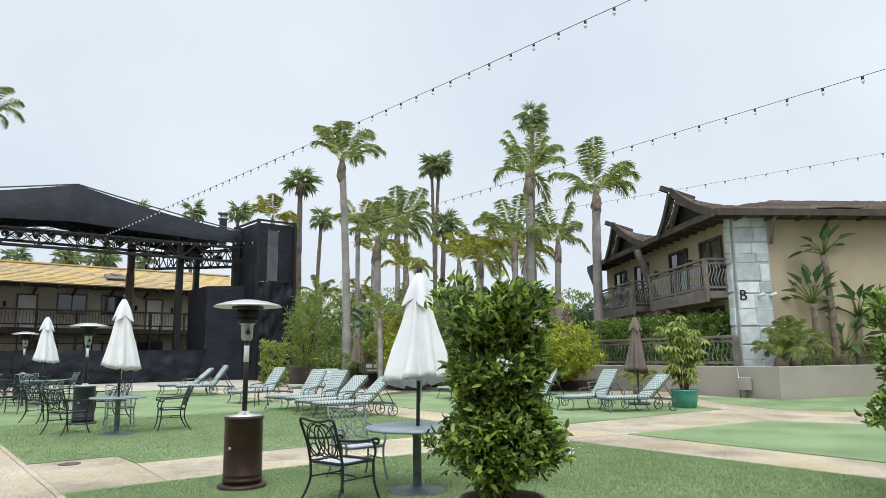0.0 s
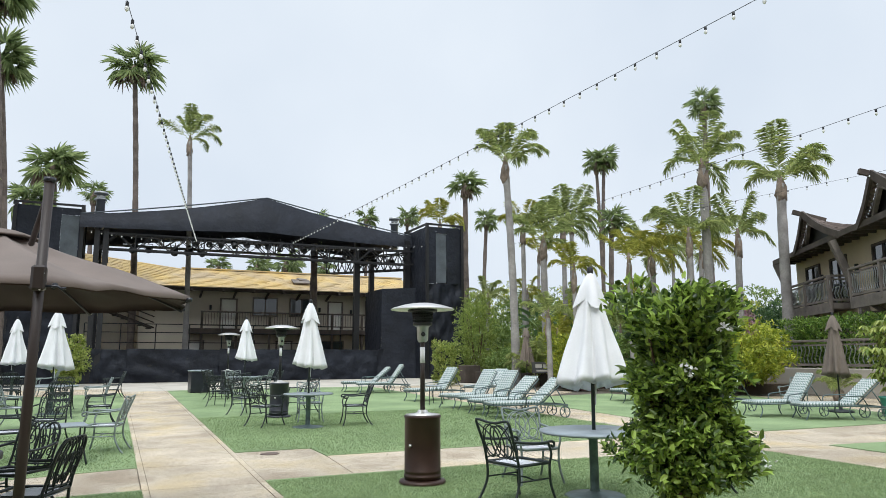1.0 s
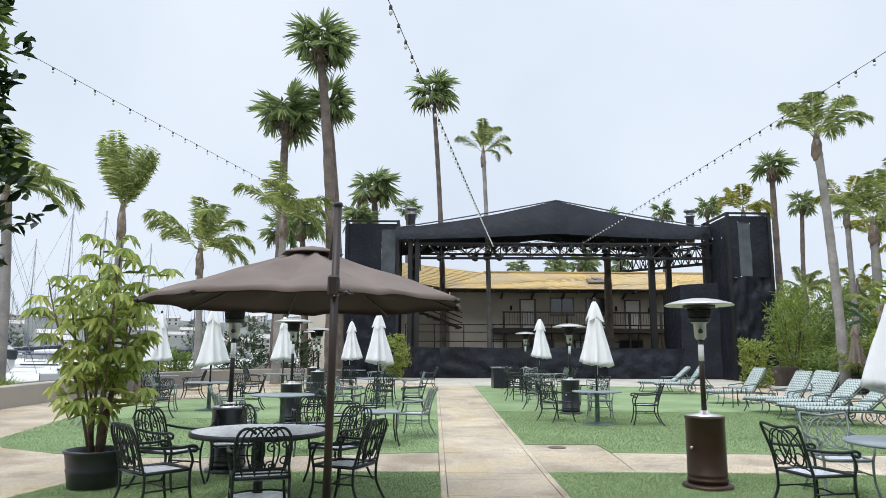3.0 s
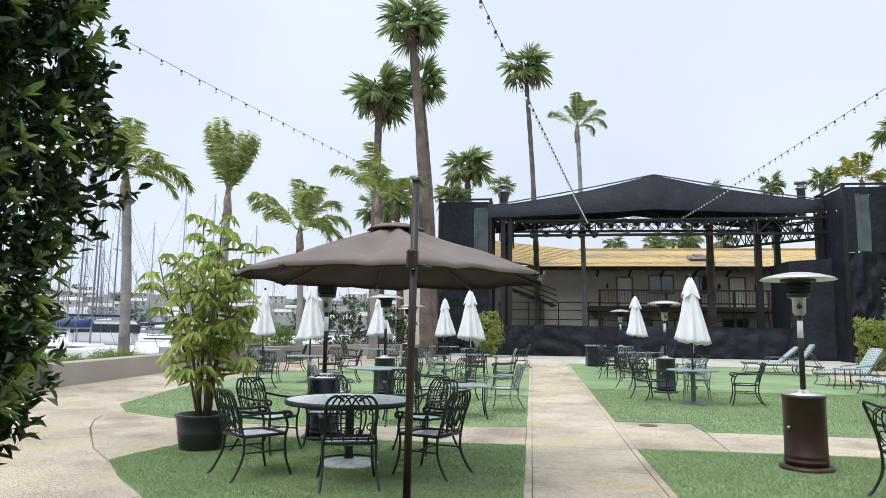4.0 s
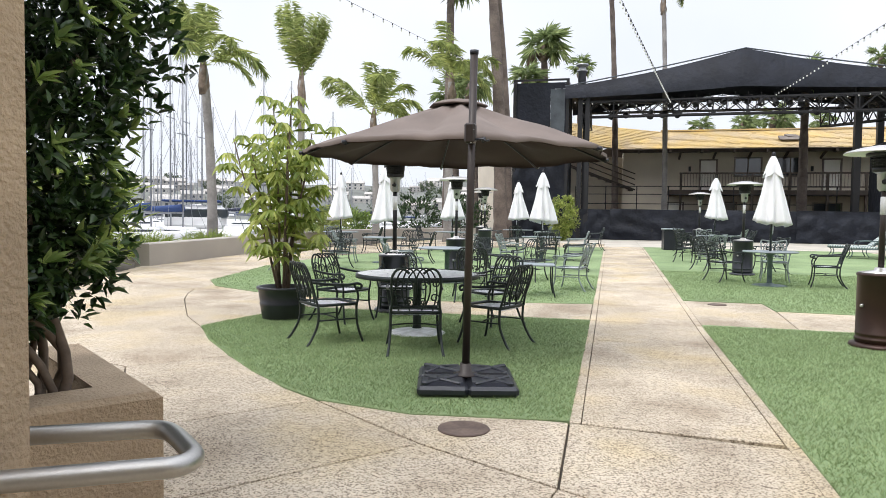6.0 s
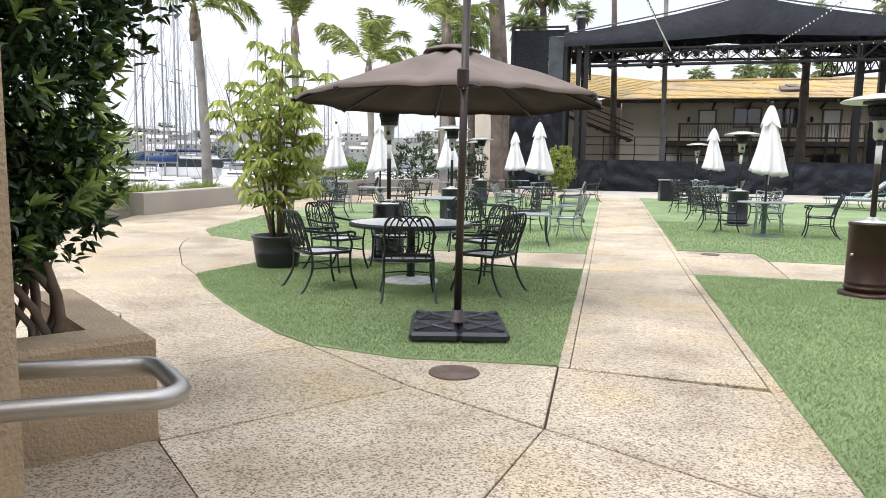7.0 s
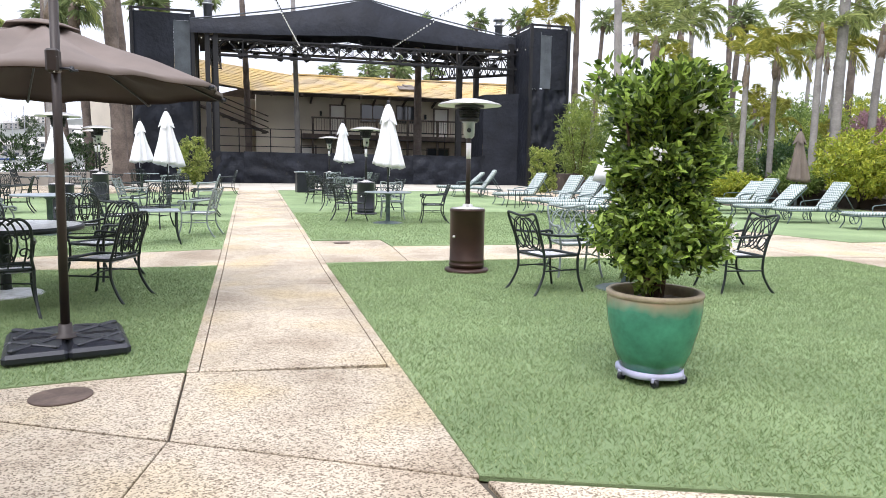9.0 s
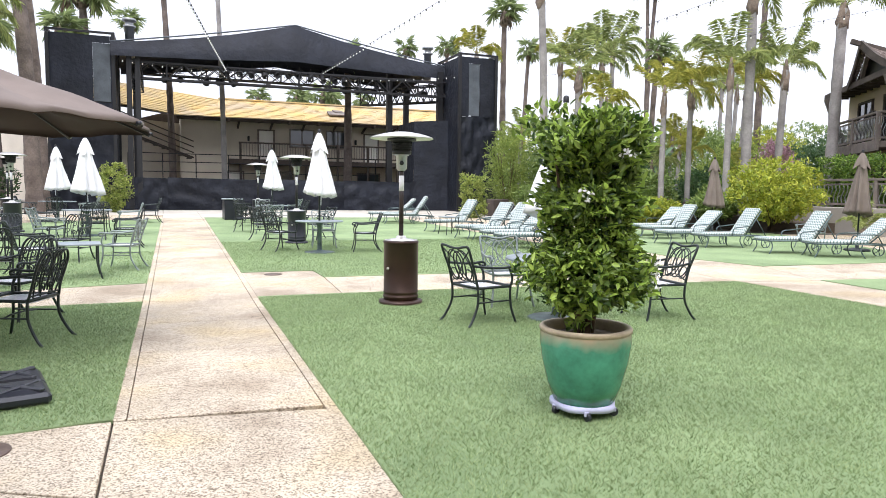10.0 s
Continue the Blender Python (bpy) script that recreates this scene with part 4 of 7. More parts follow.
# ---- two-storey lodge with balconies and a stone corner ----
LO = Matrix.Translation((24.0, 12.0, 0)) @ Matrix.Rotation(radians(55), 4, "Z")     # x runs along the balcony front, -y along the end wall
lodge = thing("lodge", LO, "two-storey beige lodge with timber balconies and upturned shingle roof", "building")
ZG, ZF, ZE = 1.15, 3.85, 6.55
part("wall", Shape().box((7.5, -7.5, (ZG + ZE) / 2 - 0.6), (15.0, 15.0, ZE - ZG + 1.2)), STUCCO, lodge)
# stone corner in laid slabs
core = part("stone_corner", Shape().box((0.06, 0.02, (ZG + ZE) / 2 - 0.2), (0.32, 0.3, ZE - ZG + 0.4)).box((-0.06, -0.6, (ZG + ZE) / 2 - 0.2), (0.3, 1.35, ZE - ZG + 0.4)), MORTAR, lodge, "pale blue-grey flagstone facing")
rs = random.Random(3)
z = ZG - 0.3
while z < ZE - 0.1:
    h = min(rs.uniform(0.35, 0.75), ZE - z)
    cutx = rs.uniform(0.35, 0.7)
    for a, b in ((0.0, cutx), (cutx, 1.0)):
        for face in (1,) if a else (0, 1):
            w = (b - a) * (1.0 if face == 0 else 1.35)
            jit = rs.uniform(-0.04, 0.04)
            if face == 0:
                c, size = (0.02, 0.185, z + h / 2 + jit), (0.4, 0.05, h - 0.03)
            else:
                c, size = (-0.225, -(a + b) / 2 * 1.28 + 0.05, z + h / 2 - jit), (0.05, w - 0.05, h - 0.03)
            part("stone", Shape().box(c, size, Euler((rs.uniform(-0.03, 0.03), rs.uniform(-0.05, 0.05), 0)).to_matrix(), 0.02), STONE, core)
    z += h
# sign letter on the corner
cu = bpy.data.curves.new("letter", "FONT")
cu.body, cu.size, cu.extrude, cu.align_x = "B", 0.54, 0.012, "CENTER"
tmp = new("letter", cu)
bpy.context.view_layer.update()
lm = bpy.data.meshes.new_from_object(tmp.evaluated_get(bpy.context.evaluated_depsgraph_get()))
bpy.data.objects.remove(tmp)
lm.materials.append(BLACKSTEEL)
part("letter", lm, None, lodge, "dark metal letter B", pose(-0.256, -0.12, 3.45, 90, 0, -90))


def opening(x, z, w, h, name="window"):
    f = part(name, Shape().box((x, 0.03, z + h + 0.05), (w + 0.2, 0.12, 0.1)).box((x - w / 2 - 0.05, 0.03, z + h / 2), (0.1, 0.12, h)).box((x + w / 2 + 0.05, 0.03, z + h / 2), (0.1, 0.12, h)).box((x, 0.03, z + h / 2), (0.06, 0.1, h)).box((x, 0.03, z - 0.03), (w + 0.2, 0.14, 0.06)), DARKWOOD, lodge)
    for k in (-1, 1):
        part("pane", Shape().box((x + k * w / 4, 0.015, z + h / 2), (w / 2 - 0.04, 0.02, h)), GLASS, f)


for x in (1.7, 4.8, 9.3, 12.5):
    opening(x, ZF + 0.08, 1.7, 2.0)
for x in (1.9, 5.4, 9.8, 13.0):
    opening(x, ZG + 0.05, 1.7, 2.05)
for x in (3.5, 7.3, 11.3):
    for z0 in (ZF + 1.4, ZG + 1.4):
        part("wall_lamp", Shape().box((x, 0.08, z0), (0.16, 0.14, 0.4), None, 0.02), BLACKSTEEL, lodge)


def wavy_rail(parent, x0, x1, y, z0, h, name, n, solid_mat=GREYWOOD, turn=None):
    """A balcony or terrace rail with bowed balusters."""
    mm = turn or Matrix()
    T = lambda p: mm @ Vector(p)
    r = part(name, Shape().beam(T((x0, y, z0 + h)), T((x1, y, z0 + h)), 0.14, 0.09, 0.01), solid_mat, parent)
    part("middle_rail", Shape().beam(T((x0, y, z0 + h - 0.16)), T((x1, y, z0 + h - 0.16)), 0.06), solid_mat, parent)
    part("bottom_rail", Shape().beam(T((x0, y, z0 + 0.07)), T((x1, y, z0 + 0.07)), 0.09), solid_mat, parent)
    for i in range(n + 1):
        x = x0 + (x1 - x0) * i / n
        me = Shape().tube([T((x + dx, y, z0 + 0.08 + (h - 0.2) * f)) for f, dx in ((0, 0), (0.15, 0.05), (0.3, 0.075), (0.5, 0.0), (0.7, -0.06), (0.85, -0.03), (1, 0))], 0.018, 5)
        part("baluster", me, GREYSTEEL, parent)
    return r


def balcony(x0, x1, out):
    b = part("balcony", Shape().box(((x0 + x1) / 2, out / 2, ZF - 0.15), (x1 - x0, out, 0.26), None, 0.01).box(((x0 + x1) / 2, out, ZF - 0.2), (x1 - x0 + 0.1, 0.12, 0.45), None, 0.01), GREYWOOD, lodge)
    wavy_rail(b, x0, x1, out, ZF + 0.05, 1.12, "rail", int((x1 - x0) / 0.17))
    wavy_rail(b, 0.0, out, 0.0, ZF + 0.05, 1.12, "rail", 8, GREYWOOD, Matrix.Translation((x0, 0, 0)) @ Matrix.Rotation(radians(90), 4, "Z"))
    for x in (x0 + 0.05, (x0 + x1) / 2, x1 - 0.05):
        part("rail_post", Shape().box((x, out, ZF + 0.5), (0.16, 0.16, 1.4), None, 0.01), GREYWOOD, b)
    return b


balcony(0.2, 5.7, 1.0)
balcony(7.9, 13.9, 1.0)
for x in (6.7, 14.4):
    part("strut", Shape().beam((x, 0.2, ZG - 0.3), (x, 0.2, ZF), 0.28).beam((x, 0.1, ZF - 0.5), (x, 1.2, ZE - 0.15), 0.26), GREYWOOD, lodge, "leaning timber roof strut")
for x in (2.2, 4.2, 10.4, 12.8):
    part("bracket", Shape().beam((x, 0.0, ZF - 1.0), (x, 0.95, ZF - 0.3), 0.16), GREYWOOD, lodge)
# roof: shallow slopes with two prow gables
E1 = 1.05
shingle_roof(lodge, (-1.0, -16, ZE + 0.1), (-1.0, E1, ZE + 0.1), (5.5, -5.0, 8.5), (5.5, -16, 8.5), ROOFBRN, 16, 46)
part("eave_board", Shape().beam((-1.02, -16, ZE + 0.02), (-1.02, E1, ZE + 0.02), 0.08, 0.24).beam((-1.0, E1 + 0.02, ZE + 0.02), (15.2, E1 + 0.02, ZE + 0.02), 0.08, 0.24), DARKWOOD, lodge)
part("soffit", Shape().add([(-1, -16, ZE - 0.03), (-1, E1, ZE - 0.03), (15.2, E1, ZE - 0.03), (15.2, -1, ZE + 0.1), (5.5, -5, 8.4), (5.5, -16, 8.4), (0, 0, ZE - 0.05), (0, -16, ZE - 0.05)], [(0, 1, 6, 7), (1, 2, 3, 6), (0, 1, 4, 5)]), DARKWOOD, lodge)
for c, w in ((1.75, 2.7), (9.0, 2.9)):
    tip = (c + 0.3, E1 + 0.35, 8.18)
    back = (c + 0.3, -5.0, 7.5)
    for sgn in (-1, 1):
        for j in range(1):
            a, b = (c + sgn * w, E1, ZE + 0.12), (c + sgn * w, -5.0, ZE + 0.3)
            s = Shape()
            rows, cols = 12, 22
            rr = random.Random(9 + sgn)
            for r in range(rows):
                for q in range(cols):
                    def P(u, v):
                        lo = Vector(a).lerp(Vector(b), u)
                        hi = Vector(tip).lerp(Vector(back), u)
                        p = lo.lerp(hi, v)
                        p.z -= 0.16 * math.sin(math.pi * v) ** 1.2 * (1 - 0.4 * u) + 0.45 * math.sin(math.pi * max(0.0, u) ** 0.65) * v
                        return p
                    u0, u1, v0, v1 = q / cols, (q + 0.96) / cols, r / rows, min(1, (r + 1.2) / rows)
                    t = Vector((0, 0, 0.05 * rr.uniform(0.5, 1.6)))
                    s.add([P(u0, v0) + t, P(u1, v0) + t, P(u1, v1), P(u0, v1), P(u0, v0) - t, P(u1, v0) - t], [(0, 1, 2, 3), (4, 5, 1, 0)])
            part("gable_roof", s, ROOFBRN, lodge)["kind"] = "stuff"
        line = [Vector((c + sgn * w, E1, ZE + 0.08)).lerp(Vector(tip), k / 8) - Vector((0, 0, 0.16 * math.sin(math.pi * k / 8) ** 1.2 + 0.1)) for k in range(9)]
        for k in range(8):
            part("barge_board", Shape().beam(line[k], line[k + 1], 0.1, 0.3), DARKWOOD, lodge)
        part("gable_brace", Shape().beam((c + sgn * 1.7, E1 - 0.2, ZE + 0.2), (c + 0.2, E1 + 0.1, 7.65), 0.14, 0.22), GREYWOOD, lodge)
    part("ridge_pole", Shape().beam((c + 0.3, E1 + 0.75, 8.2), (c + 0.3, 0.4, 7.75), 0.16, 0.2), DARKWOOD, lodge)
    # black sheet stands in for the shaded hollow under the gable
    part("gable_board", Shape().add([(c - w, E1 - 0.35, ZE), (c + w, E1 - 0.35, ZE), (c + 0.3, E1 - 0.15, 7.8)], [(0, 1, 2)]), BLACKSTEEL, lodge)
for i in range(20):
    part("rafter_tail", Shape().box((-0.6 + i * 0.8, E1 - 0.45, ZE - 0.08), (0.12, 0.9, 0.16)), DARKWOOD, lodge)
for i in range(14):
    part("rafter_tail", Shape().box((-0.65, 1.2 - i * 1.2, ZE - 0.08), (0.75, 0.12, 0.16)), DARKWOOD, lodge)
part("downpipe", Shape().tube([(-0.9, -1.2, ZE - 0.1), (-0.5, -1.3, ZE - 0.5), (-0.26, -1.35, ZE - 1.0)], 0.07, 8), GREYWOOD, lodge)
for x in (-0.7, -1.15):
    part("security_camera", Shape().lathe([(0.06, 0), (0.07, 0.05), (0.07, 0.25), (0.0, 0.26)], 10), HULL, lodge, "white security camera", Matrix.Translation((-0.28, x, 3.6)) @ pose(0, 0, 0, 0, -80, 20))
part("wall_lantern", Shape().box((0.3, 0.32, 4.75), (0.34, 0.2, 0.12), None, 0.02), BLACKSTEEL, lodge)
# terrace rail on the retaining wall
tr = thing("terrace_rail", pose(0, 0, 1.09), "weathered timber terrace rail with bowed metal balusters", "railing")
a, b = Vector((22.95, 11.6, 0)), Vector((24.7, 20.6, 0))
wavy_rail(tr, 0.0, (b - a).length, 0.0, 0.05, 0.98, "rail", 46, GREYWOOD, Matrix.Translation(a) @ Matrix.Rotation(math.atan2(b.y - a.y, b.x - a.x), 4, "Z"))
for f in (0, 0.5, 1):
    p = a.lerp(b, f)
    part("rail_post", Shape().box((p.x, p.y, 0.5), (0.14, 0.14, 1.04), None, 0.01), GREYWOOD, tr)
# electric box on the wall
eb = thing("electric_box", at(22.63, 11.05, 74, 0.03), "grey metal electric box on the retaining wall", "electric box")
part("box", Shape().box((0, 0.22, 0.48), (0.38, 0.2, 0.42), None, 0.015), STUCCO_GREY, eb)
part("conduit", Shape().tube([(-0.0, 0.22, 0.28), (0.0, 0.22, 0.0)], 0.03, 8).tube([(0.3, 0.17, 0.0), (0.3, 0.17, 0.3), (0.34, 0.16, 1.0)], 0.015, 6), GREYSTEEL, eb)


# ---- furniture ----
def pierced(place, nu, nv, hole, thick, wrap=False):
    """A cast plate with a diamond hole in every cell, as one connected sheet with thickness."""
    s = Shape()
    for dz, flip in ((0.0, 1), (-thick, -1)):
        vs, fs, ids = [], [], {}

        def vid(u, v):
            k = (round(u % 1.0 if wrap else u, 5), round(v, 5))
            if k not in ids:
                ids[k] = len(vs)
                vs.append(place(u, v) + Vector((0, 0, dz)))
            return ids[k]

        for i in range(nu):
            for j in range(nv):
                c = [(i, j), (i + 1, j), (i + 1, j + 1), (i, j + 1)]
                m = [(i + 0.5, j + 0.5 - hole), (i + 0.5 + hole, j + 0.5), (i + 0.5, j + 0.5 + hole), (i + 0.5 - hole, j + 0.5)]
                C = [vid(a / nu, b / nv) for a, b in c]
                H = [vid(a / nu, b / nv) for a, b in m]
                for k in range(4):
                    fs.append((C[k], C[(k + 1) % 4], H[k])[::flip])
                    fs.append((H[k], C[(k + 1) % 4], H[(k + 1) % 4])[::flip])
        s.add(vs, fs)
    return s


def curl(cx, cz, r, turns, start, sg=1, n=18):
    """A flat spiral scroll, from its outer end inwards."""
    out = []
    for i in range(n + 1):
        f = i / n
        a = start + sg * 2 * math.pi * turns * f
        out.append((cx + r * (1 - 0.82 * f) * math.cos(a), cz + r * (1 - 0.82 * f) * math.sin(a)))
    return out


def chair(m, metal=CASTIRON, seat_metal=SEATMETAL, scroll=False):
    """Cast garden armchair; the sitter looks along +y."""
    c = thing("garden_chair", m, "dark green cast metal garden armchair with scrolled back and pierced seat", "chair", "cast metal garden chairs")
    s = pierced(lambda u, v: Vector((-0.235 + 0.47 * u, -0.22 + 0.45 * v, 0.43 + 0.012 * math.cos(math.pi * (v - 0.5)) - 0.014)), 8, 8, 0.22, 0.012)
    part("seat", s, seat_metal, c, "pierced lattice seat, sky reflection in its pale colour")
    part("seat_frame", Shape().tube([(-0.25, -0.22, 0.43), (-0.25, 0.22, 0.43), (-0.2, 0.25, 0.43), (0.2, 0.25, 0.43), (0.25, 0.22, 0.43), (0.25, -0.22, 0.43), (-0.25, -0.22, 0.43)], 0.016, 6), metal, c)
    by = lambda z: -0.225 - 0.33 * max(0, z - 0.45) ** 1.05
    b = Shape()
    if scroll:
        for sg in (-1, 1):
            side = [(0.25, 0.43), (0.235, 0.55), (0.245, 0.70), (0.235, 0.80), (0.19, 0.865), (0.13, 0.875), (0.07, 0.83)]
            part("back_post", Shape().tube(smooth_line([(x * sg, by(z), z) for x, z in side], 4), 0.013, 6), metal, c)
            # crossing arches rise from the seat to a scalloped top
            for lo, pk, hi in ((0.17, 0.10, 0.0), (0.06, -0.03, -0.13)):
                b.tube(smooth_line([(x * sg, by(z), z) for x, z in ((lo, 0.45), (lo + 0.035, 0.62), (lo + 0.01, 0.80), (pk, 0.885), (hi + 0.02, 0.83), (hi - 0.01, 0.66), (hi + 0.03, 0.50))], 4), 0.0085, 5)
            for cx, cz, r, st, dr in ((0.185, 0.58, 0.055, -1.2, 1), (0.19, 0.73, 0.05, 2.6, -1), (0.075, 0.70, 0.055, 0.4, 1), (0.07, 0.54, 0.045, 3.4, -1)):
                b.tube([(x * sg, by(z), z) for x, z in curl(cx, cz, r, 1.35, st, dr)], 0.0075, 5)
        b.tube([(-0.24, by(0.47), 0.47), (0.24, by(0.47), 0.47)], 0.009, 5)
    else:
        part("back_frame", Shape().tube(smooth_line([(-0.25, -0.22, 0.43), (-0.245, -0.27, 0.62), (-0.26, -0.36, 0.86), (-0.20, -0.37, 0.885), (-0.08, -0.36, 0.865), (0.0, -0.355, 0.86), (0.08, -0.36, 0.865), (0.20, -0.37, 0.885), (0.26, -0.36, 0.86), (0.245, -0.27, 0.62), (0.25, -0.22, 0.43)], 5), 0.015, 6), metal, c)
        for cx, cz, rx, rz in ((-0.085, 0.67, 0.13, 0.17), (0.085, 0.67, 0.13, 0.17), (0.0, 0.66, 0.10, 0.17), (-0.14, 0.56, 0.07, 0.07), (0.14, 0.56, 0.07, 0.07)):
            b.tube([(p.x, by(p.z), p.z) for p in ring((cx, 0, cz), rx, rz, 14)], 0.008, 5, False)
        for sg in (-1, 1):
            b.tube([(p[0] * sg, by(p[1]), p[1]) for p in ((0.24, 0.84), (0.1, 0.74), (0.0, 0.62), (-0.1, 0.52), (-0.22, 0.48))], 0.008, 5)
            b.tube([(p[0] * sg, by(p[1]), p[1]) for p in ((0.02, 0.86), (0.13, 0.8), (0.2, 0.68), (0.235, 0.58))], 0.008, 5)
    part("backrest", b, metal, c)
    for sg in (-1, 1):
        part("arm", Shape().tube(smooth_line([(0.25 * sg, -0.29, 0.68), (0.275 * sg, -0.1, 0.655), (0.285 * sg, 0.1, 0.645), (0.285 * sg, 0.22, 0.655), (0.285 * sg, 0.27, 0.635), (0.285 * sg, 0.26, 0.60), (0.285 * sg, 0.22, 0.61)], 4), 0.015, 6), metal, c)
        part("leg", Shape().tube(smooth_line([(0.285 * sg, 0.18, 0.65), (0.27 * sg, 0.24, 0.52), (0.25 * sg, 0.23, 0.40), (0.255 * sg, 0.24, 0.2), (0.285 * sg, 0.29, 0.02), (0.29 * sg, 0.30, 0.0)], 4), 0.014, 6), metal, c)
        part("leg", Shape().tube(smooth_line([(0.25 * sg, -0.22, 0.45), (0.25 * sg, -0.22, 0.25), (0.265 * sg, -0.30, 0.08), (0.28 * sg, -0.37, 0.0)], 4), 0.014, 6), metal, c)
        part("stretcher", Shape().tube([(0.255 * sg, 0.235, 0.27), (0.255 * sg, -0.225, 0.27)], 0.009, 5), metal, c)
    part("stretcher", Shape().tube([(-0.255, 0.0, 0.27), (-0.1, 0.03, 0.28), (0.1, 0.03, 0.28), (0.255, 0.0, 0.27)], 0.009, 5), metal, c)
    return c


CH = chair(at(-1.70, 5.72, 18), scroll=True)
CH3 = chair(at(3.62, 5.95, -78))
tagged(CH3, "dark green cast metal garden armchair with interlaced oval back")


CH2 = chair(at(4.45, 6.95, 172), PALEGREEN)
for o in (CH2,):
    tagged(o, "pale green metal garden armchair with scrolled back")
CHAIRS_OUT = []


def put_chair(x, y, rz):
    CHAIRS_OUT.append(0)
    return copy_thing(CH2 if len(CHAIRS_OUT) % 3 == 0 and y > 8.2 else CH if x < 0 else CH3, at(x, y, rz))


def table(x, y, r=0.6, top=0.72, holes=False, base=0.34):
    t = thing("garden_table", at(x, y), "round pierced cast metal garden table with pale top" if holes else "round blue-grey metal garden table on a pedestal", "table", "garden tables")
    s = Shape()
    if holes:
        s = pierced(lambda u, v: Vector(((0.08 + (r - 0.085) * v) * math.cos(2 * math.pi * u), (0.08 + (r - 0.085) * v) * math.sin(2 * math.pi * u), top)), 30, 8, 0.12, 0.012, True)
        s.lathe([(0.03, top - 0.012), (0.083, top - 0.012), (0.083, top), (0.03, top)], 30, caps=False)
        part("tabletop", s, PALETOP, t)
        part("rim", Shape().lathe([(r - 0.01, top - 0.05), (r + 0.012, top - 0.045), (r + 0.012, top), (r - 0.012, top + 0.004)], 40, caps=False), CASTIRON, t)
    else:
        part("tabletop", s.lathe([(0.03, top - 0.03), (r - 0.01, top - 0.03), (r + 0.008, top - 0.018), (r, top), (0.03, top)], 40), TABLETOP, t)
    part("pedestal", Shape().lathe([(0.055, 0.02), (0.06, 0.06), (0.05, 0.1), (0.05, 0.62), (0.09, 0.66), (0.16, top - 0.03)], 16), CASTIRON if holes else VERDIGRIS, t)
    part("base_plate", Shape().lathe([(base, 0.0), (base, 0.018), (base - 0.03, 0.032), (0.1, 0.05), (0.06, 0.07)], 32), SEATMETAL if holes else VERDIGRIS, t)
    return t


def side_table(x, y, rz, w=0.5):
    t = thing("side_table", at(x, y, rz), "small square metal side table on the turf", "side table")
    part("tabletop", Shape().box((0, 0, 0.55), (w, w, 0.03), None, 0.008), TABLETOP, t)
    for sx in (-1, 1):
        for sy in (-1, 1):
            part("leg", Shape().tube(smooth_line([(sx * w * 0.42, sy * w * 0.42, 0.54), (sx * w * 0.42, sy * w * 0.42, 0.25), (sx * w * 0.5, sy * w * 0.5, 0.0)], 4), 0.013, 6), CASTIRON, t)
    return t


def closed_umbrella(x, y, cloth_mat, top=2.68, low=1.28, wide=0.27, turn=0.0, foot=False):
    white = cloth_mat is WHITECLOTH
    u = thing("closed_umbrella", at(x, y, turn), "folded white canvas umbrella on a dark pole" if white else "folded taupe canvas umbrella with a short cap", "umbrella", "white table umbrellas" if white else "taupe lawn umbrellas")
    part("pole", Shape().tube([(0, 0, 0.03), (0, 0, top - 0.05)], 0.022, 10), CASTIRON, u)
    part("finial", Shape().lathe([(0.028, top - 0.07), (0.035, top - 0.02), (0.035, top + 0.03), (0.02, top + 0.05), (0.0, top + 0.055)], 10), BLACKSTEEL, u)
    ph = x * 3.1
    H = top - low
    rows, na = 15, 56
    vs, fs = [], []
    for k in range(-1, rows):
        f = max(0, k) / (rows - 1)
        for q in range(na):
            a = 2 * math.pi * q / na
            w = wide * (1 - f) ** 0.8 * (1 - 0.10 * math.sin(f * 3.1)) + 0.035
            deep = min(1.0, (1 - f) * 1.5)
            w *= 1 + deep * (0.24 * math.cos(8 * a + ph) * (1 - 0.4 * f) + 0.12 * math.cos(3 * a + ph * 2 + f * 2) + 0.05 * math.sin(13 * a + f * 5))
            z = low + H * 0.97 * f + (1 - f) ** 3 * (0.022 * math.cos(8 * a + ph) + 0.05 * math.cos(a + ph))
            if k < 0:
                w, z = w * 0.6, z + 0.1
            vs.append((w * math.cos(a), w * math.sin(a), z))
    for k in range(rows):
        for q in range(na):
            fs.append((k * na + q, k * na + (q + 1) % na, (k + 1) * na + (q + 1) % na, (k + 1) * na + q))
    part("canopy", Shape().add(vs, fs, True), cloth_mat, u)
    vs, fs = [], []
    for k, (r0, z0) in enumerate(((0.17, -0.43), (0.15, -0.33), (0.115, -0.2), (0.07, -0.09), (0.03, -0.03))):
        for q in range(40):
            a = 2 * math.pi * q / 40
            r1 = r0 * (1 + 0.30 * (1 - k / 5) * math.cos(4 * a + ph))
            vs.append((r1 * math.cos(a), r1 * math.sin(a), top + z0 - (0.05 * math.cos(4 * a + ph) + 0.03 * math.cos(a)) * (1 - k / 4)))
    for k in range(4):
        for q in range(40):
            fs.append((k * 40 + q, k * 40 + (q + 1) % 40, (k + 1) * 40 + (q + 1) % 40, (k + 1) * 40 + q))
    part("cap", Shape().add(vs, fs, True), cloth_mat, u)
    part("strap", Shape().tube([(0.05, 0.03, low - 0.22), (0.06, 0.02, low + 0.05)], 0.012, 5), cloth_mat, u)
    if foot:
        part("foot", Shape().lathe([(0.32, 0), (0.32, 0.04), (0.28, 0.07), (0.05, 0.09), (0.04, 0.35)], 24), CASTIRON, u)
    return u


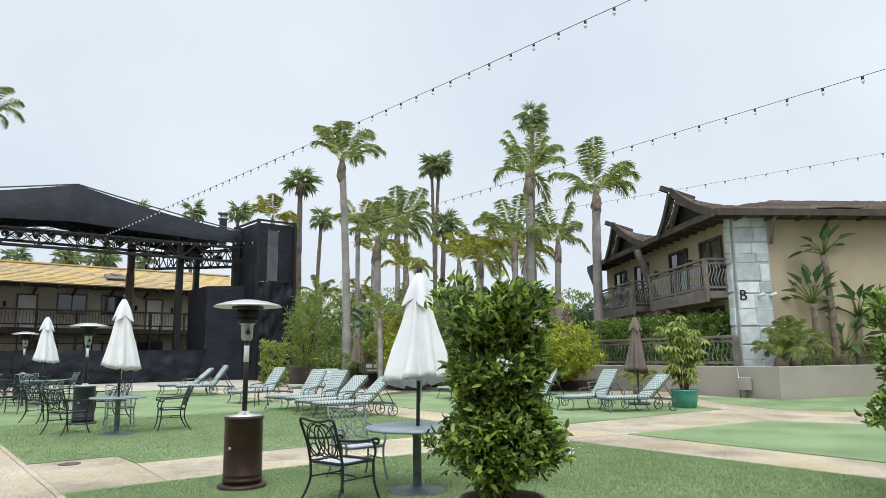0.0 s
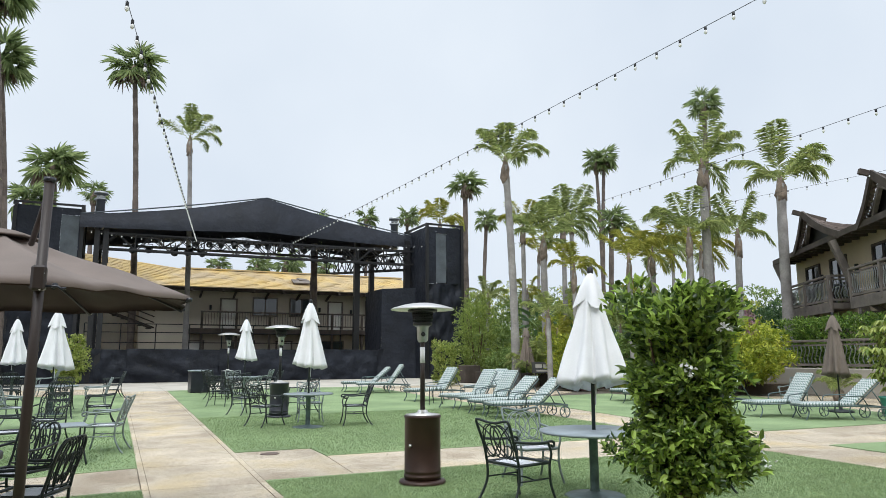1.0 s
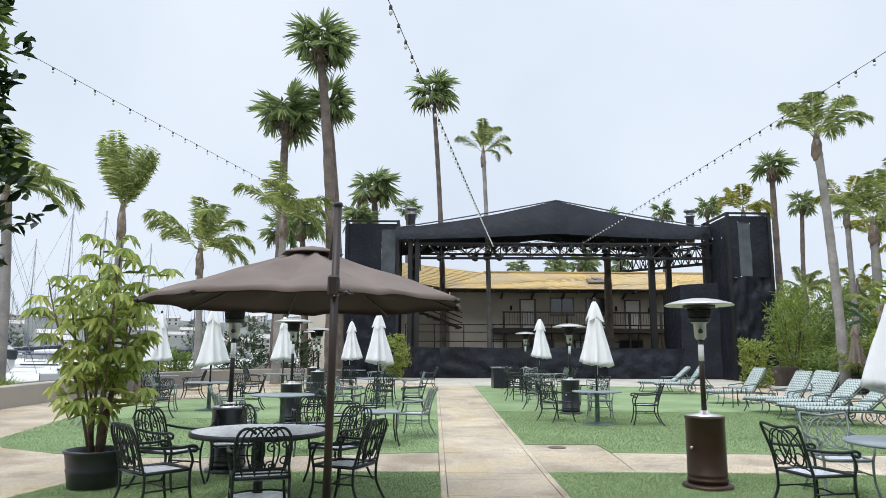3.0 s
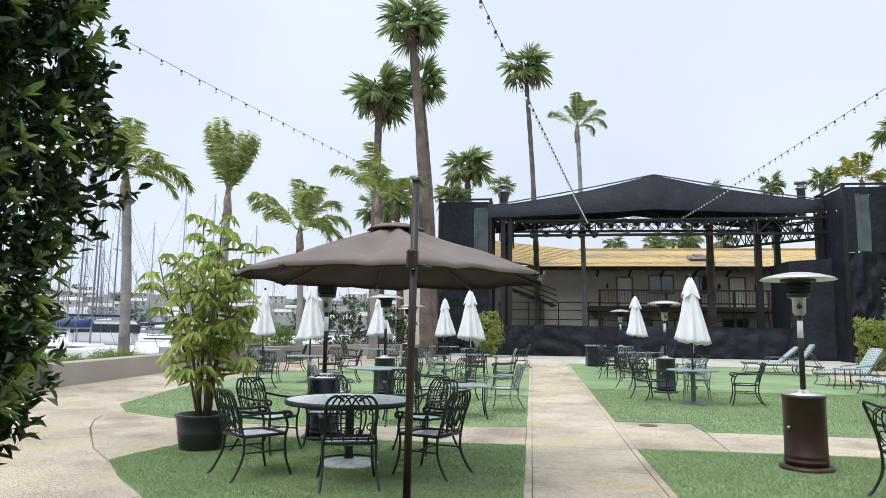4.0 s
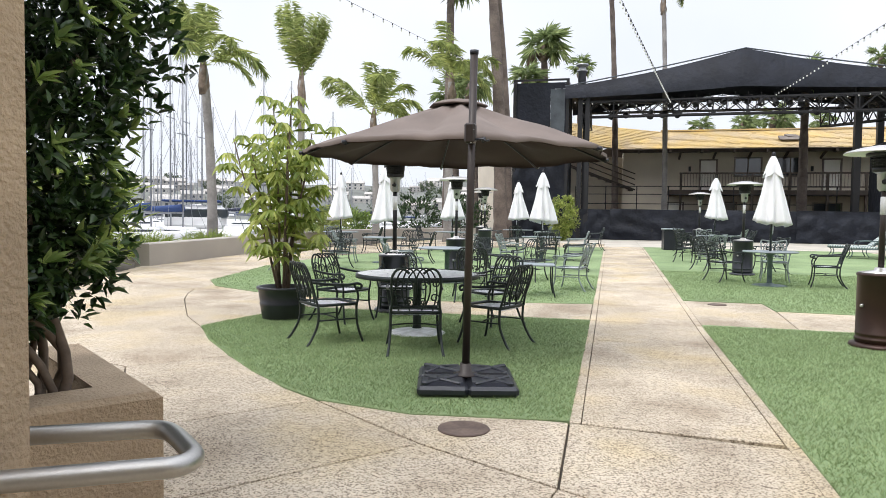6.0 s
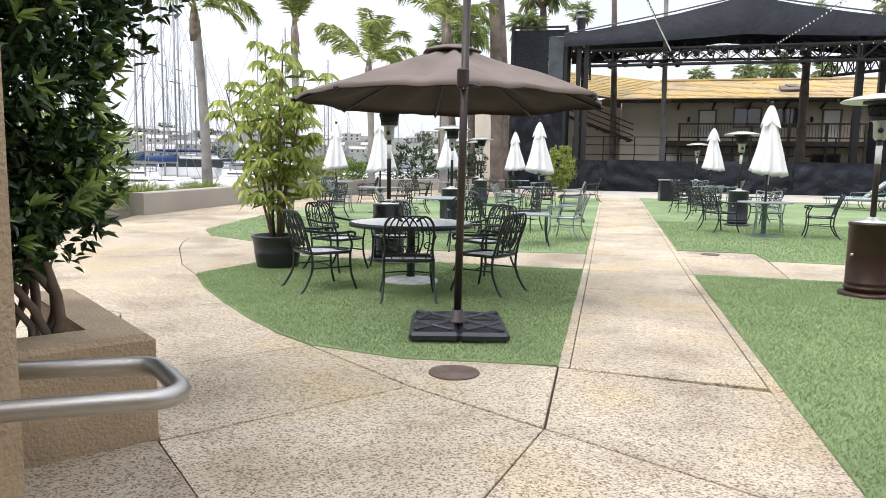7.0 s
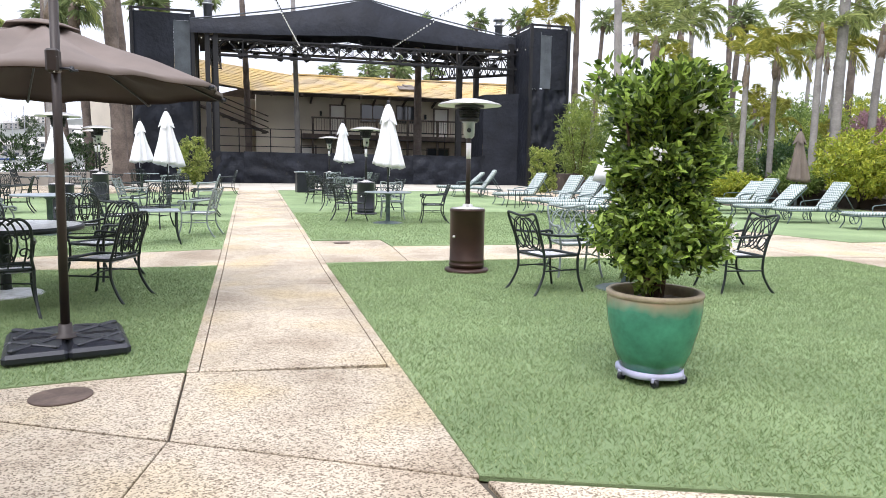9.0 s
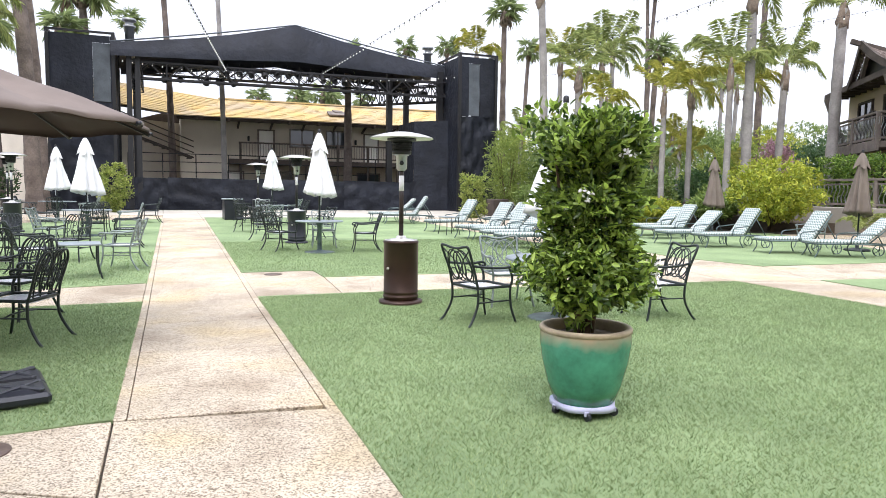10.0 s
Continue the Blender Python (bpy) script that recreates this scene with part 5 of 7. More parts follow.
def heater(x, y, mat=BRONZE, rz=0.0):
    lab = "dark bronze" if mat is BRONZE else "black"
    h = thing("patio_heater", at(x, y, rz), "tall %s mushroom patio heater with metal reflector" % lab, "patio heater", "patio heaters")
    part("base", Shape().lathe([(0.285, 0.0), (0.29, 0.03), (0.28, 0.055), (0.235, 0.065)], 36), mat, h)
    tank = part("tank_cover", Shape().lathe([(0.225, 0.06), (0.225, 0.09), (0.235, 0.10), (0.235, 0.115), (0.225, 0.125), (0.225, 0.155), (0.233, 0.165), (0.225, 0.175), (0.225, 0.80), (0.232, 0.805), (0.232, 0.83), (0.2, 0.84), (0.06, 0.86)], 40), mat, h)
    part("collar", Shape().lathe([(0.215, 0.835), (0.215, 0.845), (0.07, 0.865), (0.06, 0.895), (0.035, 0.90)], 28), ALU, h)
    part("vent_slot", Shape().box((0.19, 0.11, 0.57), (0.03, 0.08, 0.09), Euler((0, 0, 0.5)).to_matrix(), 0.01), BLACKSTEEL, tank)
    part("latch", Shape().lathe([(0.018, 0), (0.018, 0.02), (0, 0.022)], 10), ALU, tank, "", Matrix.Translation((-0.14, -0.178, 0.48)) @ pose(0, 0, 0, 90, 0, -38))
    part("pole", Shape().tube([(0, 0, 0.88), (0, 0, 1.78)], 0.031, 14), POLE_BROWN if mat is BRONZE else BLACKSTEEL, h)
    part("sticker", Shape().lathe([(0.0325, 1.48), (0.0325, 1.68)], 14), HULL, h)
    ctl = part("control_head", Shape().lathe([(0.045, 1.74), (0.07, 1.77), (0.075, 1.93), (0.11, 1.95)], 20), GREYSTEEL, h)
    part("knob", Shape().lathe([(0.03, 0), (0.026, 0.03), (0, 0.03)], 12), BLACKSTEEL, ctl, "", Matrix.Translation((0.01, -0.07, 1.84)) @ pose(0, 0, 0, 90))
    em = part("burner", Shape().lathe([(0.115, 1.95), (0.125, 1.97), (0.125, 2.0)], 28), BLACKSTEEL, h)
    mesh = Shape()
    for k in range(26):
        a = 2 * math.pi * k / 26
        mesh.tube([(0.118 * math.cos(a), 0.118 * math.sin(a), 1.99), (0.135 * math.cos(a), 0.135 * math.sin(a), 2.13)], 0.006, 4)
    for z, r in ((2.02, 0.122), (2.05, 0.126), (2.08, 0.13), (2.11, 0.133)):
        mesh.lathe([(r, z), (r + 0.004, z), (r + 0.004, z + 0.014), (r, z + 0.014)], 24)
    mesh.lathe([(0.105, 1.98), (0.118, 2.14)], 24)
    part("burner_screen", mesh, BLACKSTEEL, em)
    part("top_ring", Shape().lathe([(0.12, 2.12), (0.19, 2.13), (0.19, 2.16), (0.02, 2.18)], 28), BLACKSTEEL, h)
    part("reflector", Shape().lathe([(0.40, 2.155), (0.405, 2.15), (0.41, 2.158), (0.38, 2.178), (0.25, 2.215), (0.12, 2.238), (0.0, 2.245)], 40), ALU, h, "spun aluminium reflector cap")
    return h


H0 = heater(3.16, 7.46, BRONZE, -25)
HB = heater(3.32, 16.5, PLASTIC, 0)
copy_thing(HB, at(3.45, 26.0))
copy_thing(HB, at(-2.80, 8.45))
copy_thing(HB, at(-3.15, 14.1))
copy_thing(HB, at(-3.8, 21.3))
copy_thing(HB, at(-4.6, 25.0))

# near table under the big umbrella
table(-1.97, 6.76, 0.72, 0.72, True)
for x, y, r in ((-2.78, 5.98, -42), (-0.98, 6.38, 68), (-3.15, 7.35, -110), (-1.25, 7.75, 145), (-2.6, 8.0, 195)):
    put_chair(x, y, r)
# lawn behind it: tables, chairs
side_table(-1.0, 11.0, 8, 0.62)
for x, y, r in ((-0.45, 12.05, 75), (-1.75, 11.6, -70), (-2.0, 10.1, 15), (-3.3, 10.6, -60), (-1.4, 13.4, 160)):
    put_chair(x, y, r)
for x, y in ((-1.75, 19.6), (-5.83, 17.0), (-8.6, 20.6), (-5.2, 22.6), (-3.4, 26.6)):
    table(x, y)
    closed_umbrella(x, y, WHITECLOTH, 2.66, 1.14, 0.32, turn=x * 50)
table(-3.0, 12.6, 0.6)
for x, y, r in ((-2.7, 19.3, -80), (-0.75, 19.9, 95), (-1.6, 20.8, 175), (-1.5, 18.4, 5), (-6.8, 16.6, -75), (-4.85, 17.3, 100), (-5.6, 18.2, 170),
                (-9.2, 21.5, -140), (-7.6, 20.9, 100), (-8.3, 19.5, 10), (-4.2, 22.3, 80), (-6.2, 22.9, -95), (-5.0, 23.8, 180), (-2.4, 26.4, 85), (-4.4, 26.9, -90), (-3.3, 25.5, 0),
                (-3.9, 12.2, -75), (-2.6, 13.6, 160), (-0.35, 25.5, 100), (-7.2, 13.8, -50), (-6.4, 14.9, 150), (-0.6, 16.2, 90), (-2.2, 16.4, -100)):
    put_chair(x, y, r)
# lawn to the other side of the main path
table(3.42, 14.1, 0.52)
closed_umbrella(3.42, 14.1, WHITECLOTH, turn=20)
table(3.66, 23.6, 0.55)
closed_umbrella(3.66, 23.6, WHITECLOTH, 2.68, turn=70)
for x, y, r in ((4.48, 14.15, 80), (2.66, 14.75, -60), (3.75, 15.25, 172), (2.7, 17.6, -60), (4.1, 17.4, 110), (3.0, 19.3, 20),
                (2.75, 23.2, -75), (4.6, 23.9, 100), (3.5, 24.7, 180), (3.3, 22.4, 5), (3.0, 26.2, -50), (4.6, 25.4, 60), (2.5, 20.6, -30)):
    put_chair(x, y, r)
tb = thing("storage_bin", at(2.6, 27.2, 5), "black slatted storage bin near the stage", "bin")
part("body", Shape().box((0, 0, 0.4), (0.7, 0.6, 0.78), None, 0.02), PLASTIC, tb)
part("lid", Shape().box((0, 0, 0.82), (0.76, 0.66, 0.06), None, 0.02), TABLETOP, tb)
# table beside the planted pot
table(4.56, 5.85, 0.6, 0.73)
leaning = closed_umbrella(4.56, 5.85, WHITECLOTH, 2.56, 1.22, 0.31, 35)
leaning.matrix_basis = at(4.56, 5.85) @ pose(0, 0, 0, -1.5, 2.2, 0)
put_chair(5.75, 5.55, 84)


def lounger(m, up=48.0, cushion=True):
    """Wheeled sun lounger; the head is at +x."""
    g = thing("sun_lounger", m, "green metal sun lounger with chevron cushion, raised back and wheels", "sun lounger", "sun loungers")
    L = 1.25
    part("frame", Shape().tube([(0, -0.31, 0.33), (L, -0.31, 0.33), (1.95, -0.31, 0.30)], 0.02, 6).tube([(0, 0.31, 0.33), (L, 0.31, 0.33), (1.95, 0.31, 0.30)], 0.02, 6).tube([(0, -0.31, 0.33), (0, 0.31, 0.33)], 0.02, 6).tube([(1.95, -0.31, 0.3), (1.95, 0.31, 0.3)], 0.02, 6), VERDIGRIS, g)
    for i in range(9):
        part("slat", Shape().box((0.08 + i * 0.14, 0, 0.335), (0.05, 0.62, 0.012)), VERDIGRIS, g)
    for x, bow in ((0.08, -0.06), (1.12, 0.06)):
        for sy in (-1, 1):
            part("leg", Shape().tube(smooth_line([(x, sy * 0.3, 0.33), (x - bow * 0.6, sy * 0.31, 0.18), (x + bow, sy * 0.33, 0.0)], 4), 0.015, 6), VERDIGRIS, g)
    a = radians(up)
    bx, bz = math.cos(a), math.sin(a)
    br = part("backrest_frame", Shape().tube([(L, -0.3, 0.34), (L + 0.8 * bx, -0.3, 0.34 + 0.8 * bz), (L + 0.8 * bx, 0.3, 0.34 + 0.8 * bz), (L, 0.3, 0.34)], 0.018, 6), VERDIGRIS, g)
    for sy in (-1, 1):
        part("prop", Shape().tube([(L + 0.55 * bx, sy * 0.29, 0.34 + 0.55 * bz), (1.9, sy * 0.3, 0.3)], 0.013, 6), VERDIGRIS, br)
        part("arm_rest", Shape().tube(smooth_line([(L - 0.42, sy * 0.34, 0.34), (L - 0.4, sy * 0.36, 0.52), (L - 0.2, sy * 0.37, 0.56), (L + 0.3 * bx, sy * 0.35, 0.36 + 0.3 * bz)], 4), 0.014, 6), VERDIGRIS, g)
        w = part("wheel", Shape().tube(ring((1.85, sy * 0.36, 0.14), 0.135, 0.135, 18), 0.014, 6, False), VERDIGRIS, g)
        for k in range(5):
            q = 2 * math.pi * k / 5
            part("spoke", Shape().tube([(1.85, sy * 0.36, 0.14), (1.85 + 0.13 * math.cos(q), sy * 0.36, 0.14 + 0.13 * math.sin(q))], 0.008, 4), VERDIGRIS, w)
        part("wheel_leg", Shape().tube([(1.85, sy * 0.33, 0.14), (1.85, sy * 0.31, 0.31)], 0.014, 6), VERDIGRIS, g)
    if cushion:
        part("seat_cushion", Shape().box((0.62, 0, 0.375), (1.26, 0.58, 0.07), None, 0.025), CUSHION, g, "white and green chevron cushion")
        part("back_cushion", Shape().box((0.41, 0, 0.04), (0.84, 0.58, 0.07), None, 0.025), CUSHION, g, "", Matrix.Translation((L, 0, 0.36)) @ pose(0, 0, 0, 0, -up, 0))
    return g


LG = lounger(at(14.55, 10.95, -25), 42)
LG2 = lounger(at(14.0, 11.85, -12), 55)
for src, x, y, r in ((LG2, 13.5, 13.5, -8), (LG, 13.1, 14.5, -2), (LG2, 13.9, 16.2, 0), (LG, 14.3, 17.3, 4),
                     (LG2, 7.95, 24.4, -10), (LG, 7.7, 25.5, -8), (LG2, 8.15, 19.9, 8), (LG2, 8.1, 17.1, 12), (LG2, 8.25, 16.2, 10), (LG, 7.95, 15.1, 4), (LG, 7.85, 14.15, -8), (LG, 10.9, 21.0, 20)):
    copy_thing(src, at(x, y, r))
side_table(8.4, 18.7, 10, 0.5)
closed_umbrella(17.24, 11.72, TAUPECLOTH, 2.62, 0.95, 0.25, 10, True)
closed_umbrella(17.9, 17.7, TAUPECLOTH, 2.62, 0.95, 0.27, 50, True)
closed_umbrella(16.2, 25.6, TAUPECLOTH, 2.62, 0.95, 0.27, 80, True)
put_chair(16.6, 12.6, 100)

# ---- cantilever umbrella ----
cu = thing("cantilever_umbrella", pose(0, 0, 0), "open brown canvas cantilever umbrella on a black weighted base", "umbrella")
bx, by = -0.87, 4.33
for sx, sy in ((-1, -1), (1, -1), (1, 1), (-1, 1)):
    s = Shape().box((0, 0, 0.055), (0.446, 0.446, 0.10), None, 0.03)
    # sloped upper faces with a raised diagonal rib and two pads
    q = [(-0.19, -0.19), (0.19, -0.19), (0.19, 0.19), (-0.19, 0.19)]
    s.add([(x, y, 0.1) for x, y in q] + [(x * 0.8 - sx * 0.03, y * 0.8 - sy * 0.03, 0.128) for x, y in q], [(0, 1, 5, 4), (1, 2, 6, 5), (2, 3, 7, 6), (3, 0, 4, 7), (4, 5, 6, 7)])
    s.beam((-sx * 0.19, -sy * 0.19, 0.128), (sx * 0.17, sy * 0.17, 0.122), 0.055, 0.04, 0.012)
    s.beam((-sx * 0.16, sy * 0.15, 0.12), (sx * 0.02, sy * 0.04, 0.135), 0.05, 0.03, 0.01)
    s.beam((sx * 0.15, -sy * 0.16, 0.12), (sx * 0.04, sy * 0.02, 0.135), 0.05, 0.03, 0.01)
    part("base_weight", s, PLASTIC, cu, "", Matrix.Translation((bx, by + 0.03, 0.013)) @ pose(0, 0, 0, 0, 0, 14) @ Matrix.Translation((sx * 0.1945, sy * 0.1945, 0)) @ Matrix.Diagonal((0.875, 0.875, 0.82, 1)))
part("base_flange", Shape().lathe([(0.10, 0.11), (0.10, 0.125), (0.05, 0.14), (0.045, 0.21)], 20, (bx, by, 0)), POLE_BROWN, cu)
part("pole", Shape().tube([(bx, by, 0.11), (bx + 0.02, by + 0.05, 2.69)], 0.031, 14), POLE_BROWN, cu)
part("pole_cap", Shape().lathe([(0.036, 0), (0.036, 0.03), (0.0, 0.035)], 14, (bx + 0.02, by + 0.05, 2.685)), PLASTIC, cu)
TIPX, TIPY, RZ, TZ, RR, RIB0 = -1.33, 5.98, 2.05, 2.61, 1.60, 20.0
part("boom", Shape().tube([(bx + 0.01, by + 0.04, 1.97), (TIPX + 0.12, TIPY - 0.45, 2.30), (TIPX, TIPY, 2.48)], 0.024, 10), POLE_BROWN, cu)
part("strut", Shape().tube([(bx + 0.02, by + 0.05, 2.62), (bx - 0.10, by + 0.52, 2.34)], 0.02, 10), POLE_BROWN, cu)
crank = part("crank_box", Shape().box((bx + 0.012, by - 0.01, 2.05), (0.085, 0.1, 0.16), None, 0.015), POLE_BROWN, cu)
part("crank_handle", Shape().tube([(bx + 0.05, by - 0.03, 2.0), (bx + 0.12, by - 0.04, 2.0), (bx + 0.14, by - 0.04, 1.985), (bx + 0.17, by - 0.04, 1.99)], 0.008, 6), PLASTIC, crank)
part("chord", Shape().tube(arc((bx + 0.02, by - 0.045, 1.98), (bx + 0.04, by - 0.05, 2.08), -0.04, 5), 0.008, 5), HULL, cu)


def rib_drop(f):
    """Fall of a rib from the hub, bowed, with a bent-down tip."""
    return 1.02 * f - 0.10 * f * f + 0.08 * f ** 6


def canopy_sheet(low=0.0):
    s = Shape()
    nr, na = 14, 64
    vs = [(TIPX, TIPY, TZ - low)]
    for j in range(1, nr + 1):
        f = j / nr
        for k in range(na):
            a = 2 * math.pi * k / na + radians(RIB0)
            w = (k % 8) / 8.0
            rib = abs(w - 0.5) * 2 if k % 8 else 1.0
            r = RR * f * (1 - 0.085 * (1 - rib) * (0.4 + 0.6 * f))
            z = TZ - (TZ - RZ) * rib_drop(f) - 0.085 * (1 - rib) * math.sin(math.pi * min(1, f * 0.9)) + 0.022 * noise.noise(Vector((f * 4, a * 6, 1))) + 0.03 * (1 - rib) * f ** 4
            z += 0.012 * math.sin(a * 8 + f * 9) * (1 - rib) * f
            vs.append((TIPX + r * (1 - low) * math.cos(a), TIPY + r * (1 - low) * math.sin(a), z - low))
    fs = [(0, 1 + k, 1 + (k + 1) % na) for k in range(na)]
    for j in range(nr - 1):
        for k in range(na):
            fs.append((1 + j * na + k, 1 + (j + 1) * na + k, 1 + (j + 1) * na + (k + 1) % na, 1 + j * na + (k + 1) % na))
    o = len(vs)
    last = vs[1 + (nr - 1) * na:]
    vs += [(TIPX + (x - TIPX) * 0.995, TIPY + (y - TIPY) * 0.995, z - 0.03) for x, y, z in last]
    for k in range(na):
        fs.append((1 + (nr - 1) * na + k, o + k, o + (k + 1) % na, 1 + (nr - 1) * na + (k + 1) % na))
    s.add(vs, fs, True)
    return s


can = part("canopy", canopy_sheet(), BROWNCLOTH, cu, "brown canvas canopy")
# lower sheet carries the shade under the canopy in its colour
part("lining", canopy_sheet(0.008), SHADECLOTH, can, "underside of the canvas with shade in its dark colour")
part("vent", Shape().lathe([(0.30, -0.045), (0.29, -0.03), (0.18, 0.01), (0.0, 0.045)], 24, (TIPX, TIPY, TZ - 0.03), wob=lambda a, z: 1 + 0.05 * math.cos(8 * a)), BROWNCLOTH, can)
part("hub", Shape().lathe([(0.05, -0.14), (0.07, -0.12), (0.07, -0.04), (0.03, 0.0)], 16, (TIPX, TIPY, TZ)), PLASTIC, cu)
for k in range(8):
    a = 2 * math.pi * k / 8 + radians(RIB0)
    d = Vector((math.cos(a), math.sin(a), 0))
    rib = part("rib", Shape().tube([Vector((TIPX, TIPY, TZ - (TZ - RZ) * rib_drop(q / 8) - 0.05)) + d * RR * q / 8 for q in range(9)], 0.011, 6), BLACKSTEEL, cu)
    part("rib_tip", Shape().lathe([(0.018, -0.02), (0.018, 0.02), (0, 0.025)], 8), PLASTIC, rib, "", Matrix.Translation(Vector((TIPX, TIPY, RZ - 0.03)) + d * RR * 1.005) @ pose(0, 0, 0, 0, 90, math.degrees(a)))

# ---- stair rail beside the planter ----
rl = thing("hand_rail", pose(0, 0, 0), "brushed stainless tube handrail loop beside the planter", "handrail")
loop = [(-1.450, 0.285), (-1.230, 0.415), (-1.050, 0.510), (-0.960, 0.553), (-0.915, 0.555), (-0.870, 0.530), (-0.770, 0.445), (-0.725, 0.400), (-0.715, 0.360), (-0.730, 0.325), (-0.780, 0.295), (-0.880, 0.235), (-1.000, 0.165), (-1.115, 0.098)]
part("rail", Shape().tube(smooth_line([(x, y, 0.787) for x, y in loop], 6), 0.025, 16), STAINLESS, rl)
part("wall_plate", Shape().box((-1.076, 0.09, 0.765), (0.012, 0.10, 0.16), None, 0.004), STAINLESS, rl)
part("bracket", Shape().tube([(-1.072, 0.09, 0.72), (-1.04, 0.11, 0.73), (-1.03, 0.118, 0.785)], 0.011, 8), STAINLESS, rl)


# ---- plants ----
def frond_mesh(name, L, rise, drop, mat, seed, n=56, ll=0.58):
    """A feather frond along +x: arching rib with hanging leaflets."""
    rg = np.random.default_rng(seed)
    pt = lambda s: np.stack([L * (s - 0.18 * s ** 3), 0 * s, rise * s - drop * s ** 2.2], -1)
    P, D, U, Ls, Ws = [], [], [], [], []
    for k in range(n):
        s = 0.14 + 0.86 * (k + 0.5) / n
        p = pt(np.array([s]))[0]
        t = pt(np.array([s + 0.01]))[0] - p
        t /= np.linalg.norm(t)
        for sg in (-1, 1):
            P.append(p), D.append(t * 0.55 + np.array([0, sg * 0.8, 0]) + rg.normal(size=3) * 0.2 + [0.1, 0, 0.35 - 0.85 * s]), U.append([0, 0, 1])
            Ls.append(ll * (0.55 + 0.6 * math.sin(math.pi * min(1, s * 0.95)) ** 0.7) * rg.uniform(0.8, 1.15)), Ws.append(0.018)
    # the rib itself, as slim joined blades
    for k in range(12):
        a, b = pt(np.array([k / 12]))[0], pt(np.array([(k + 1.15) / 12]))[0]
        P.append(a), D.append(b - a), U.append([0, 0, 1]), Ls.append(np.linalg.norm(b - a)), Ws.append(0.06 - 0.004 * k)
    return leaf_mesh(name, P, D, U, np.array(Ls), np.array(Ws), mat, 0.1, 0.34)


def fan_mesh(name, R, pet, mat, seed, n=20, droop=0.3):
    """A fan leaf along +x: stalk and a pleated fan with split drooping tips."""
    rg = np.random.default_rng(seed)
    P, D, U, L, W = [], [], [], [], []
    for k in range(n):
        a = radians(-120 + 240 * k / (n - 1))
        P.append((pet, 0, 0.0)), D.append((math.cos(a), math.sin(a), 0.18 * rg.normal() - 0.05)), U.append((0, 0, 1))
        L.append(R * (0.8 + 0.25 * math.cos(a * 0.8)) * rg.uniform(0.8, 1.15)), W.append(0.085)
    for k in range(3):
        P.append((0, 0.01 * (k - 1), 0)), D.append((1, 0, 0)), U.append((0, 0.2 * (k - 1), 1)), L.append(pet * 1.05), W.append(0.04)
    return leaf_mesh(name, P, D, U, np.array(L), np.array(W), mat, 0.25, droop)


FRONDS = [frond_mesh("frond", 1.5, 4.3, 1.7, FROND, 1), frond_mesh("frond", 2.7, 3.6, 2.2, FROND, 2), frond_mesh("frond", 2.9, 2.6, 2.3, FROND, 3), frond_mesh("frond", 2.4, 1.2, 2.0, FROND, 13)]
PLUMES = [frond_mesh("frond", 0.5, 3.2, 0.5, FROND, 9, 60, 0.42)]
YFRONDS = [frond_mesh("frond", 1.4, 3.6, 1.5, YELLOWPALM, 4, 52, 0.55), frond_mesh("frond", 2.5, 3.0, 2.3, YELLOWPALM, 5, 52, 0.55), frond_mesh("frond", 2.7, 2.0, 2.5, YELLOWPALM, 14, 52, 0.55), frond_mesh("frond", 2.2, 0.7, 2.3, YELLOWPALM, 15, 52, 0.55)]
FANS = [fan_mesh("fan_leaf", 0.95, 0.95, FAN, 6), fan_mesh("fan_leaf", 0.9, 0.8, FAN, 7, 18, 0.5), fan_mesh("dry_fan", 0.8, 0.7, BOOT, 8, 12, 0.7)]


def trunk_shape(h, r0, r1, bend, seed, rough=0.06):
    rg = random.Random(seed)
    pts, rs = [], []
    n = max(10, int(h * 2.2))
    for i in range(n + 1):
        f = i / n
        pts.append((bend[0] * f * f, bend[1] * f * f, h * f - 0.15 * (i == 0)))
        rs.append((r0 + (r1 - r0) * f ** 0.7) * (1 + rg.uniform(-rough, rough)) * (1.25 if i == 0 else 1))
    return Shape().tube(pts, rs, 12), Vector(pts[-1])


CROWN = 0.74
WIND = 5.0      # the breeze sets the crowns towards +x


